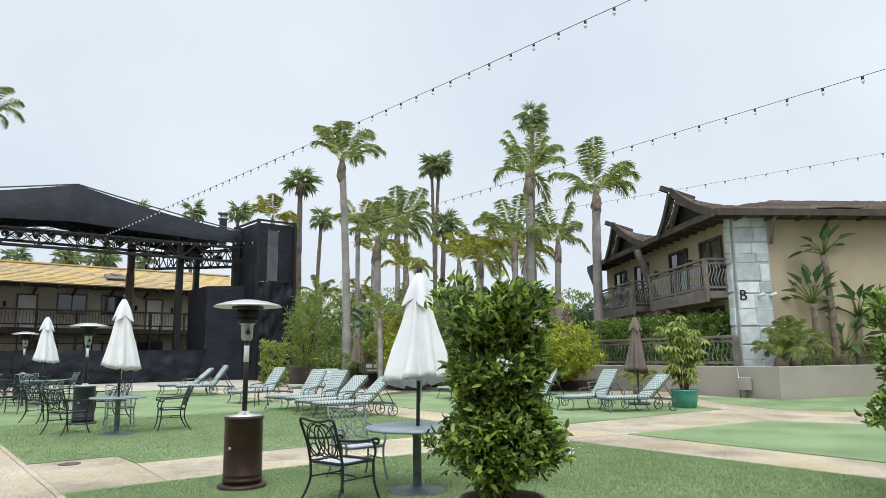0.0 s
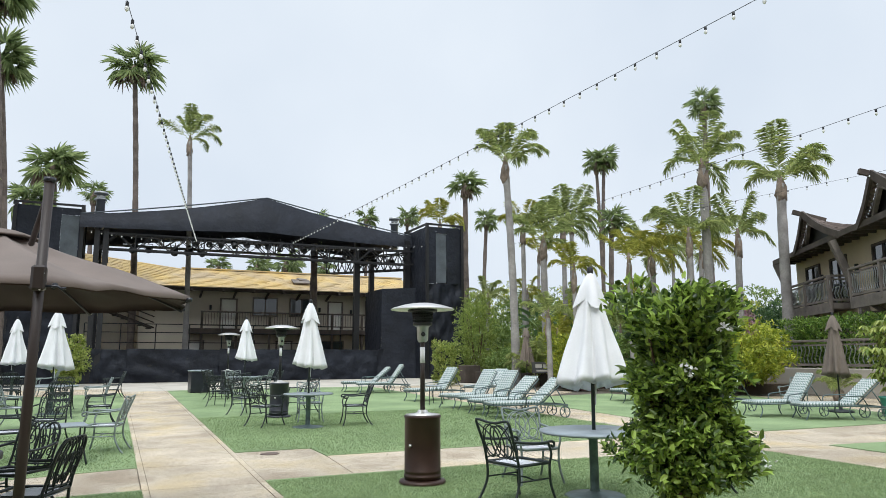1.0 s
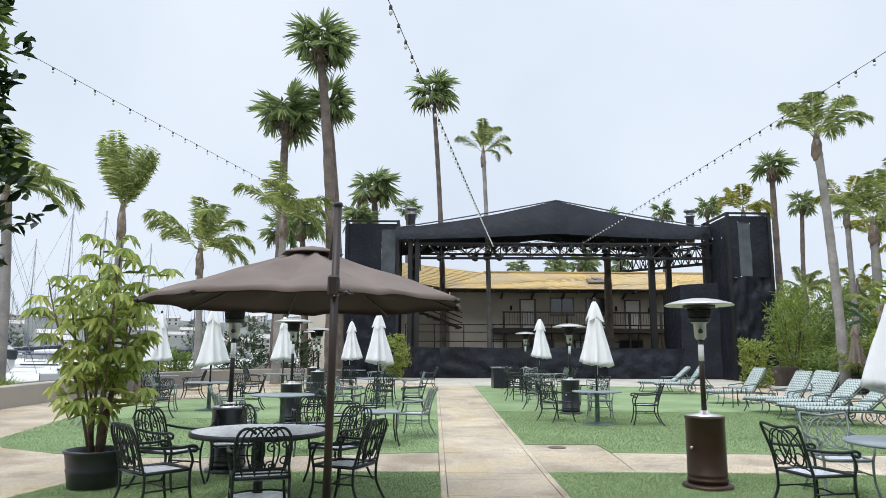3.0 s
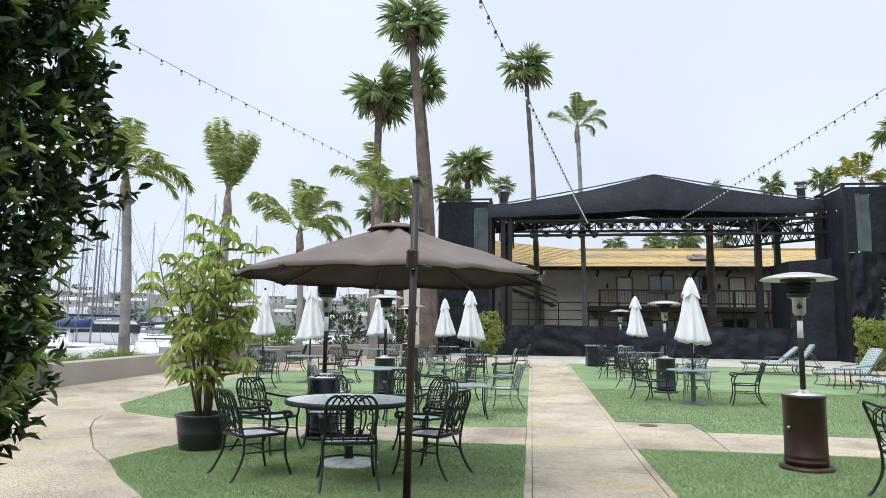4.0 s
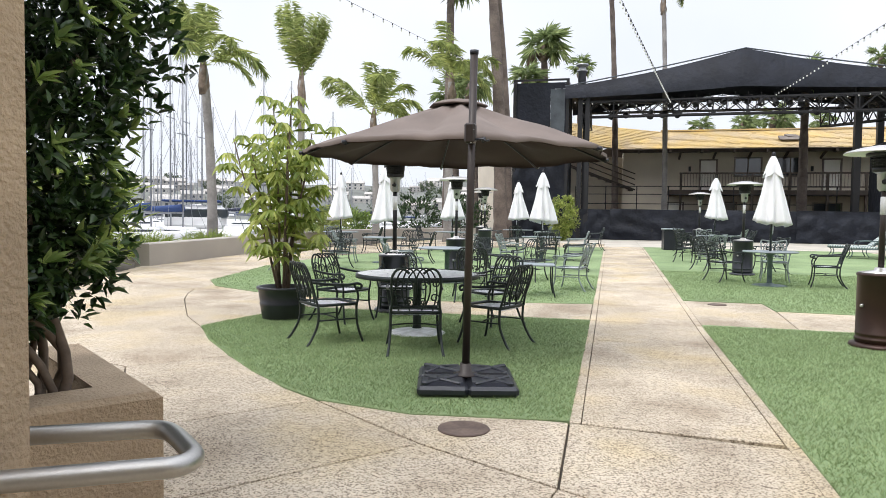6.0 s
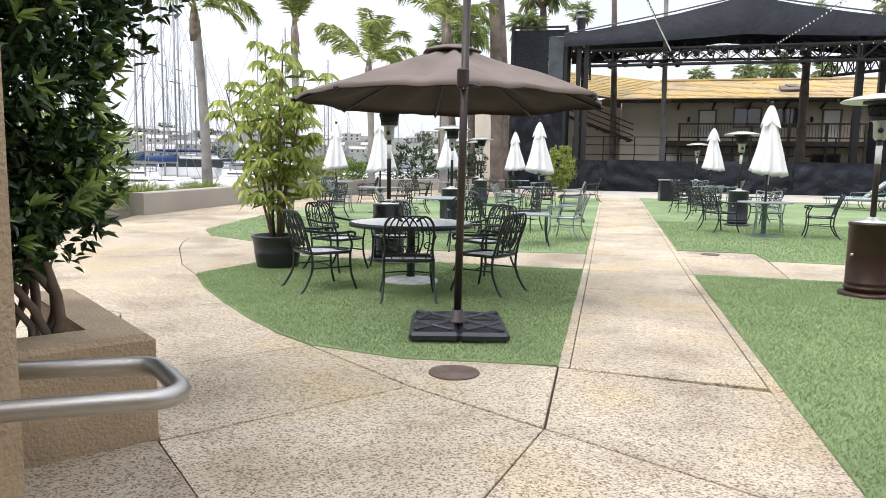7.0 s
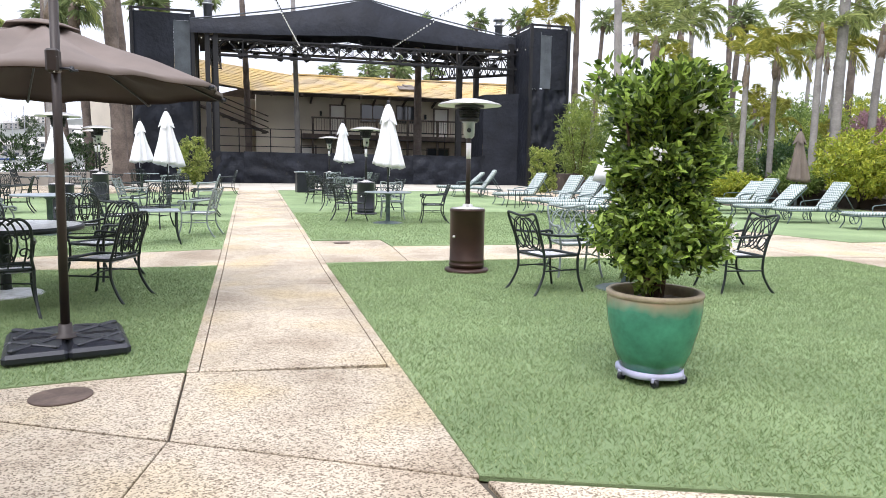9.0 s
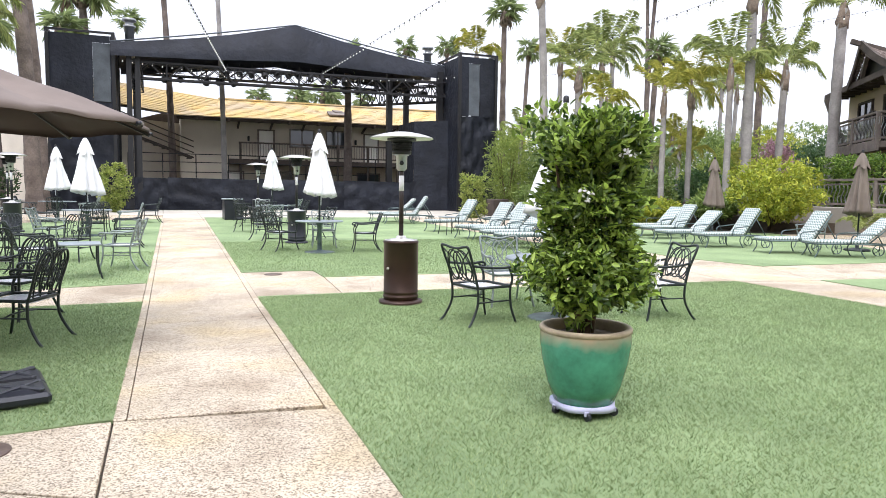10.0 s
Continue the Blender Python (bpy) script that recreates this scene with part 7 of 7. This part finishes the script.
for i, (x, y, r, h, mt, lab) in enumerate((
        (20.6, 17.6, 1.75, 2.35, LEAF_YELLOW, "yellow-leaved bush in the palm garden"), (21.2, 17.9, 0.95, 1.6, LEAF_YELLOW, "yellow-leaved bush in the palm garden"), (17.6, 24.3, 1.1, 2.3, LEAF_YELLOW, "yellow-leaved bush in the palm garden"),
        (18.3, 26.8, 1.2, 2.5, LEAF_YELLOW, "yellow-leaved bush in the palm garden"), (18.6, 21.4, 1.0, 1.1, LEAF_YELLOW, "low yellow bush in the garden bed"), (19.5, 23.5, 1.3, 1.9, LEAF_MID, "green leafy shrub among the palms"),
        (21.5, 21.0, 1.0, 1.5, LEAF_MID, "green leafy shrub among the palms"), (23.0, 24.0, 1.3, 2.0, LEAF_BANANA, "dark broad-leaved shrub among the palms"), (20.8, 27.5, 1.2, 1.9, LEAF_YELLOW, "yellow-leaved bush in the palm garden"), (23.5, 29.5, 1.5, 2.6, LEAF_BANANA, "dark broad-leaved shrub among the palms"),
        (26.0, 27.0, 1.5, 2.4, LEAF_BAMBOO, "pale green shrub among the palms"), (19.3, 34.0, 1.4, 2.8, LEAF_MID, "green leafy shrub among the palms"), (22.2, 36.0, 2.2, 4.4, LEAF_MID, "green leafy shrub among the palms"), (27.0, 33.5, 2.4, 4.4, LEAF_MID, "green leafy shrub among the palms"),
        (30.0, 28.5, 2.4, 3.8, LEAF_BAMBOO, "pale green shrub among the palms"), (17.2, 28.6, 1.2, 1.7, LEAF_MID, "green leafy shrub among the palms"), (20.0, 20.0, 0.9, 0.9, LEAF_MID, "low green shrub at the bed edge"), (21.6, 18.9, 0.9, 0.8, LEAF_MID, "low green shrub at the bed edge"),
        (32.0, 34.0, 2.6, 5.0, LEAF_MID, "green leafy shrub among the palms"), (26.0, 40.0, 2.6, 5.6, LEAF_MID, "green leafy shrub among the palms"), (31.0, 42.0, 2.8, 5.8, LEAF_YELLOW, "yellow-leaved bush in the palm garden"), (36.0, 38.0, 3.0, 5.6, LEAF_MID, "green leafy shrub among the palms"),
        (21.0, 40.0, 2.4, 5.0, LEAF_BAMBOO, "pale green shrub among the palms"), (25.4, 21.9, 1.0, 3.0, LEAF_PINK, "pink flowering bougainvillea near the lodge"), (26.9, 23.6, 1.0, 3.4, LEAF_PINK, "pink flowering bougainvillea near the lodge"), (17.0, 22.8, 0.8, 0.7, LEAF_PINK, "low pink flowering shrub near loungers"),
        (24.0, 50.0, 3.4, 6.4, LEAF_MID, "tall green screen shrub behind the palm garden"), (29.5, 51.0, 3.4, 6.8, LEAF_YELLOW, "tall yellow-green screen shrub behind the palm garden"), (35.0, 49.0, 3.6, 6.6, LEAF_MID, "tall green screen shrub behind the palm garden"), (40.5, 45.0, 3.6, 6.6, LEAF_BAMBOO, "tall pale screen shrub behind the palm garden"), (19.0, 51.0, 3.0, 6.2, LEAF_BAMBOO, "tall pale screen shrub behind the palm garden"), (35.0, 26.5, 2.2, 4.6, LEAF_BANANA, "tall dark shrub beside the lodge"), (38.0, 31.0, 2.8, 5.4, LEAF_MID, "tall green screen shrub behind the palm garden"), (31.5, 25.5, 1.6, 3.6, LEAF_BANANA, "tall dark shrub beside the lodge"), (42.0, 39.0, 3.4, 6.2, LEAF_MID, "tall green screen shrub behind the palm garden"), (28.0, 36.5, 2.4, 5.2, LEAF_BAMBOO, "pale green shrub among the palms"), (33.0, 29.5, 2.4, 5.0, LEAF_YELLOW, "yellow-leaved bush in the palm garden"), (24.5, 33.0, 2.0, 4.4, LEAF_YELLOW, "yellow-leaved bush in the palm garden"))):
    shrub("garden_shrub", x, y, r, r * 0.9, h, int(2600 + 1300 * r), 0.15 + 0.015 * r, mt, lab, "shrub", 100 + i, narrow=0.38, stems=4, z=gz(y) + (0.4 if x > 19 else 0))
# clipped hedge on the terrace
shrub("terrace_hedge", 0, 0, 3.9, 0.5, 2.05, 17000, 0.12, LEAF_BUSH, "clipped bright green hedge behind the terrace rail", "hedge", 60, stems=0, boxy=True, lump=0.08, narrow=0.45, m=pose(24.65, 16.0, 1.05, 0, 0, 79))
shrub("terrace_hedge", 0, 0, 1.6, 0.45, 0.8, 1800, 0.11, LEAF_MID, "low mixed planting along the planter wall", "hedge", 61, stems=0, lump=0.3, m=pose(25.0, 10.15, 0.98, 0, 0, -15))
shrub("terrace_hedge", 0, 0, 3.6, 0.5, 1.0, 3000, 0.12, LEAF_MID, "low mixed planting along the planter wall", "hedge", 62, stems=0, lump=0.4, m=pose(29.5, 8.75, 0.98, 0, 0, -15))


def paddle_plant(x, y, z, trunk_h, h, n, seed, lean=(0, 0)):
    """A bird-of-paradise tree: ringed trunk and a fan of broad paddle leaves."""
    rg = random.Random(seed)
    t = thing("paddle_palm", pose(x, y, z), "tropical plant with broad paddle leaves against the stucco wall", "plant", "paddle plants")
    s, top = trunk_shape(max(0.2, trunk_h), 0.15, 0.11, lean, seed)
    part("trunk", s, BOOT, t)
    for k in range(n):
        a = rg.uniform(0, 360)
        f = k / n
        up = 80 - 75 * f
        L = (h - trunk_h) * rg.uniform(0.75, 1.0)
        d = Vector((math.cos(radians(a)) * math.cos(radians(up)), math.sin(radians(a)) * math.cos(radians(up)), math.sin(radians(up))))
        e = top + d * L * 0.45
        st = part("stalk", Shape().tube([top, top.lerp(e, 0.5) + Vector((0, 0, 0.05)), e], 0.025, 5), LEAF_MID, t)
        P, D2, U2 = [e], [d - Vector((0, 0, 0.25 * (0.3 + f)))], [(-d.x, -d.y, 1.0 - 0.3 * d.z)]
        L2, W2 = [L * 0.44], [L * 0.15]
        part("leaf", leaf_mesh("leaf", P, D2, U2, np.array(L2), np.array(W2), LEAF_BANANA, 0.18, 0.3), None, t)
    return t


paddle_plant(25.9, 10.05, 0.98, 2.3, 4.2, 22, 1, (-0.2, 0))
paddle_plant(26.6, 9.75, 0.98, 4.1, 5.7, 13, 2, (-0.3, 0))
paddle_plant(27.5, 9.3, 0.98, 1.8, 3.8, 22, 3, (0.2, 0))
paddle_plant(26.9, 9.6, 0.98, 0.6, 2.6, 14, 4)
paddle_plant(18.8, 25.6, 0.6, 1.2, 3.4, 9, 5)
paddle_plant(20.4, 30.6, 0.6, 2.2, 4.6, 9, 6)
paddle_plant(22.6, 26.4, 0.6, 2.0, 4.4, 9, 7)
paddle_plant(24.6, 32.0, 0.6, 2.6, 5.2, 9, 8)


def cycad(x, y, z, r, seed, mat_src=None):
    t = thing("cycad", pose(x, y, z), "low feathery cycad with arching fronds", "plant", "cycads")
    part("stump", Shape().lathe([(0.16, 0), (0.2, 0.15), (0.14, 0.35), (0.02, 0.42)], 10), BOOT, t)
    rg = random.Random(seed)
    for k in range(14):
        part("frond", FRONDS[k % 3], None, t, "", Matrix.Translation((0, 0, 0.35)) @ pose(0, 0, 0, rg.uniform(-15, 15), rg.uniform(-20, 5), k * 360 / 14) @ Matrix.Scale(r / 2.4, 4))


cycad(24.1, 10.15, 0.98, 1.25, 1)
cycad(23.4, 10.35, 0.98, 0.9, 2)
cycad(-10.6, 24.0, gz(24), 1.1, 3)
cycad(20.9, 14.3, gz(14), 0.8, 4)
cycad(16.9, 26.0, gz(26), 1.6, 5)
for i, (x, y, r, h, mt) in enumerate(((-11.9, 12.4, 1.0, 2.3, LEAF_BAMBOO), (-12.3, 15.6, 0.7, 0.55, LEAF_BAMBOO), (-12.3, 18.6, 0.7, 0.5, LEAF_BAMBOO), (-11.6, 29.2, 1.2, 1.5, LEAF_MID), (-9.5, 33.2, 1.3, 2.3, LEAF_DARK), (-7.4, 35.4, 1.3, 2.2, LEAF_DARK), (-12.8, 26.0, 1.0, 1.0, LEAF_MID))):
    shrub("harbour_grass", x, y, r, r, h, 1500, (0.6, 0.28, 0.28)[i] if i < 3 else 0.2, mt, "tufted green planting behind the low harbour wall", "shrub", 200 + i, narrow=0.05 if i < 3 else 0.35, stems=0, spread=0.6)


# ---- festoon lights ----
BULB_MESH = Shape().lathe([(0.008, -0.078), (0.022, -0.062), (0.029, -0.04), (0.021, -0.014), (0.012, 0.0)], 8).mesh("bulb", BULB)
SOCKET_MESH = Shape().lathe([(0.017, -0.01), (0.022, 0.0), (0.022, 0.05), (0.008, 0.06)], 7).mesh("socket", BLACKSTEEL)


def festoon(a, b, sag, step=0.7):
    t = thing("festoon_lights", pose(0, 0, 0), "black cable strung with small milky bulbs", "string lights", "festoon lights")
    n = int((Vector(b) - Vector(a)).length / step)
    pts = arc(a, b, -sag, n)
    part("cable", Shape().tube(pts, 0.0055, 4), BLACKSTEEL, t)
    for p in pts[1:-1]:
        s = part("socket", SOCKET_MESH, None, t, "", Matrix.Translation(p - Vector((0, 0, 0.055))))
        part("bulb", BULB_MESH, None, s)


festoon((-2.53, -7.05, 5.2), (3.12, 36.3, 7.58), 0.06, 0.55)
festoon((7.77, -7.05, 6.4), (7.99, 36.3, 7.8), 0.08, 0.55)
festoon((-10.5, -7.05, 6.5), (-5.0, 37.3, 8.9), 0.15)
festoon((9.0, -7.05, 5.15), (19.3, 31.9, 8.6), 0.1)
festoon((27.0, -7.05, 8.2), (19.3, 31.9, 7.8), 0.2)
festoon((-2.2, 36.5, 7.8), (15.4, 34.3, 7.9), 0.55, 0.45)

# ---- harbour ----
def boat(m, L, cover, mast_h, seed):
    """A moored sailing boat: hull, cabin, mast, boom with sail cover, stays."""
    b = thing("sailing_boat", m, "white moored sailing boat with bare mast and furled sail", "boat", "moored boats")
    secs = []
    for f, w, zk in ((0.0, 0.55, 0.25), (0.15, 0.85, 0.05), (0.4, 1.0, -0.1), (0.65, 0.85, -0.05), (0.85, 0.45, 0.1), (1.0, 0.03, 0.5)):
        x = (f - 0.45) * L
        bm_ = L * 0.16 * w
        sh = 0.95 + 0.35 * f * f
        secs.append([(x, -bm_, sh), (x, -bm_ * 0.85, 0.35 + zk * 0.3), (x, 0, zk - 0.25), (x, bm_ * 0.85, 0.35 + zk * 0.3), (x, bm_, sh), (x, 0, sh + 0.08)])
    s = Shape()
    vs = [p for q in secs for p in q]
    fs = [(i * 6 + k, i * 6 + (k + 1) % 6, (i + 1) * 6 + (k + 1) % 6, (i + 1) * 6 + k) for i in range(5) for k in range(6)] + [(0, 1, 2, 3, 4, 5)]
    part("hull", s.add(vs, fs, True), HULL, b)
    part("cabin", Shape().box((-0.02 * L, 0, 1.25), (L * 0.36, L * 0.17, 0.5), None, 0.12), HULL, b)
    part("cabin_window", Shape().box((0.0, 0, 1.3), (L * 0.28, L * 0.172, 0.14), None, 0.02), GLASS, b)
    part("mast", Shape().tube([(0.1 * L, 0, 1.0), (0.1 * L, 0, mast_h)], 0.05, 7), MAST, b)
    part("boom", Shape().tube([(0.1 * L, 0, 2.3), (-0.3 * L, 0, 2.35)], 0.06, 6), MAST, b)
    part("sail_cover", Shape().tube([(0.1 * L, 0, 2.55), (0.0, 0, 2.5), (-0.28 * L, 0, 2.45)], [0.22, 0.2, 0.1], 8), cover, b)
    part("spreader", Shape().tube([(0.1 * L, -0.5, mast_h * 0.6), (0.1 * L, 0.5, mast_h * 0.6)], 0.03, 5), MAST, b)
    for e in ((0.54 * L, 0, 1.3), (-0.44 * L, 0, 1.0), (0.08 * L, 0.15 * L, 1.0), (0.08 * L, -0.15 * L, 1.0)):
        part("stay", Shape().tube([(0.1 * L, 0, mast_h * 0.97), e], 0.012, 4), MAST, b)
    return b


rg = random.Random(12)
BOATS = [boat(pose(-24.0, 30.0, -0.75, 0, 0, 20), 8.5, BLUECANVAS, 11.0, 1), boat(pose(-27.5, 38.0, -0.75, 0, 0, 10), 10.5, NAVY, 13.5, 2), boat(pose(-23.5, 45.0, -0.75, 0, 0, 15), 9.5, WHITECLOTH, 12.0, 3)]
for i in range(95):
    r = 33 + 150 * (i / 95) ** 1.35
    az = radians(rg.uniform(9, 50))
    x, y = -r * math.sin(az), r * math.cos(az)
    if x > -22.5:
        continue
    copy_thing(BOATS[i % 3], pose(x, y, -0.75, 0, 0, rg.uniform(-5, 40)) @ Matrix.Scale(rg.uniform(0.85, 1.15), 4))
mb = thing("motor_boat", pose(-24.5, 37.0, -0.75, 0, 0, 30), "white cabin motor boat moored by the wall", "boat", "moored boats")
part("hull", Shape().prism([(-4, -1.5), (2, -1.5), (4.5, 0), (2, 1.5), (-4, 1.5)], 0.1, 1.3, 0.1), HULL, mb)
part("cabin", Shape().box((-0.4, 0, 2.0), (3.6, 2.4, 1.5), None, 0.3), HULL, mb)
part("cabin_window", Shape().box((-0.3, 0, 2.25), (3.62, 2.42, 0.55), None, 0.05), GLASS, mb)
part("canopy", Shape().box((-0.6, 0, 3.0), (3.4, 2.3, 0.12), None, 0.05), BLUECANVAS, mb)
# docks
for y in (34, 52, 76, 105):
    solid("dock", Shape().box((-70, y, -0.45), (96, 1.6, 0.35), None, 0.02), GREYWOOD, "grey timber floating dock between moored boats", "dock", kind="structure")
# far shore
def far_shore():
    s = Shape()
    vs, n = [], 60
    for i in range(n + 1):
        a = radians(-25 + 95 * i / n)
        for r, h in ((300, -1.3), (304, 0.5), (420, 14 + 5 * noise.noise(Vector((i * 0.35, 1, 0)))), (560, 28 + 8 * noise.noise(Vector((i * 0.2, 5, 0)))), (800, 2)):
            vs.append((-r * math.sin(a), r * math.cos(a), h))
    s.add(vs, [(i * 5 + k, i * 5 + k + 1, (i + 1) * 5 + k + 1, (i + 1) * 5 + k) for i in range(n) for k in range(4)], True)
    return s


solid("backdrop", far_shore(), HILL, "low hazy hillside across the harbour", "hill", kind="structure")
HOUSE = Shape().box((0, 0, 3), (14, 9, 6)).add([(-7.4, -5, 6), (7.4, -5, 6), (7.4, 5, 6), (-7.4, 5, 6), (-7.4, 0, 8.4), (7.4, 0, 8.4)], [(0, 1, 5, 4), (2, 3, 4, 5), (0, 4, 3), (1, 2, 5)])
hm = HOUSE.mesh("wall", FARHOUSE)
pane_mesh = Shape().box((0, 0, 0), (1.5, 0.1, 1.5)).mesh("window", GLASS)
for i in range(85):
    r, a = rg.uniform(310, 550), radians(rg.uniform(2, 58))
    h = thing("far_house", pose(-r * math.sin(a), r * math.cos(a), -1 + max(0, (r - 304) * 0.115), 0, 0, math.degrees(a) + rg.uniform(-20, 20)) @ Matrix.Scale(rg.uniform(0.5, 0.9), 4), "pale house on the far harbour shore", "house", "far houses")
    part("wall", hm, None, h)
    for k in range(6):
        part("window", pane_mesh, None, h, "", Matrix.Translation((-4.6 + (k % 3) * 4.6, -4.52, 1.7 + (k // 3) * 2.7)))
tre = leafy("far_tree_leaf", (0.05, 0.08, 0.04), (0.14, 0.17, 0.09))
for i in range(26):
    r, a = rg.uniform(305, 520), radians(rg.uniform(0, 58))
    shrub("far_tree", 0, 0, 6, 6, 8, 500, 1.6, tre, "dark rounded tree on the far shore", "tree", 300 + i, stems=1, m=pose(-r * math.sin(a), r * math.cos(a), max(-1, (r - 304) * 0.115 - 1)))

# ---- small things in the garden ----
sg = thing("garden_sign", at(16.9, 24.9, -35, gz(25)), "dark sign board with pale unreadable lettering", "sign")
part("board", Shape().box((0, 0, 0.85), (1.5, 0.06, 0.5), None, 0.01), CREAMSIGN, sg)
for x in (-0.6, 0.6):
    part("post", Shape().beam((x, 0.04, 0), (x, 0.04, 0.9), 0.07), DARKWOOD, sg)
for k, (x, w) in enumerate(((-0.45, 0.28), (-0.1, 0.3), (0.3, 0.36))):
    part("mark", Shape().box((x, -0.036, 0.92), (w, 0.01, 0.16)), SIGNMARK, sg)
part("mark", Shape().box((0.0, -0.036, 0.72), (1.1, 0.01, 0.07)), SIGNMARK, sg)
tbx = thing("tub_planter", at(15.6, 30.2, 10), "square brown tub planter beside the stage", "planter")
part("tub_body", Shape().box((0, 0, 0.42), (0.95, 0.95, 0.84), None, 0.03), DARKWOOD, tbx)
bl = thing("path_light", at(14.6, 29.4), "dark short path light beside the stage", "path light")
part("post", Shape().tube([(0, 0, 0), (0, 0, 0.75)], 0.04, 8), BLACKSTEEL, bl)
part("head", Shape().lathe([(0.09, 0.72), (0.11, 0.76), (0.09, 0.9), (0.0, 0.92)], 12), BLACKSTEEL, bl)
# garden fence behind the yellow bushes
gf = thing("garden_fence", at(19.4, 22.2, -50), "low dark timber garden fence in the planting", "fence")
part("rail", Shape().box((0, 0, 0.85), (5.4, 0.07, 0.09)).box((0, 0, 0.45), (5.4, 0.07, 0.07)), DARKWOOD, gf)
for k in range(7):
    part("post", Shape().box((-2.6 + k * 0.87, 0, 0.5), (0.09, 0.09, 1.0)), DARKWOOD, gf)
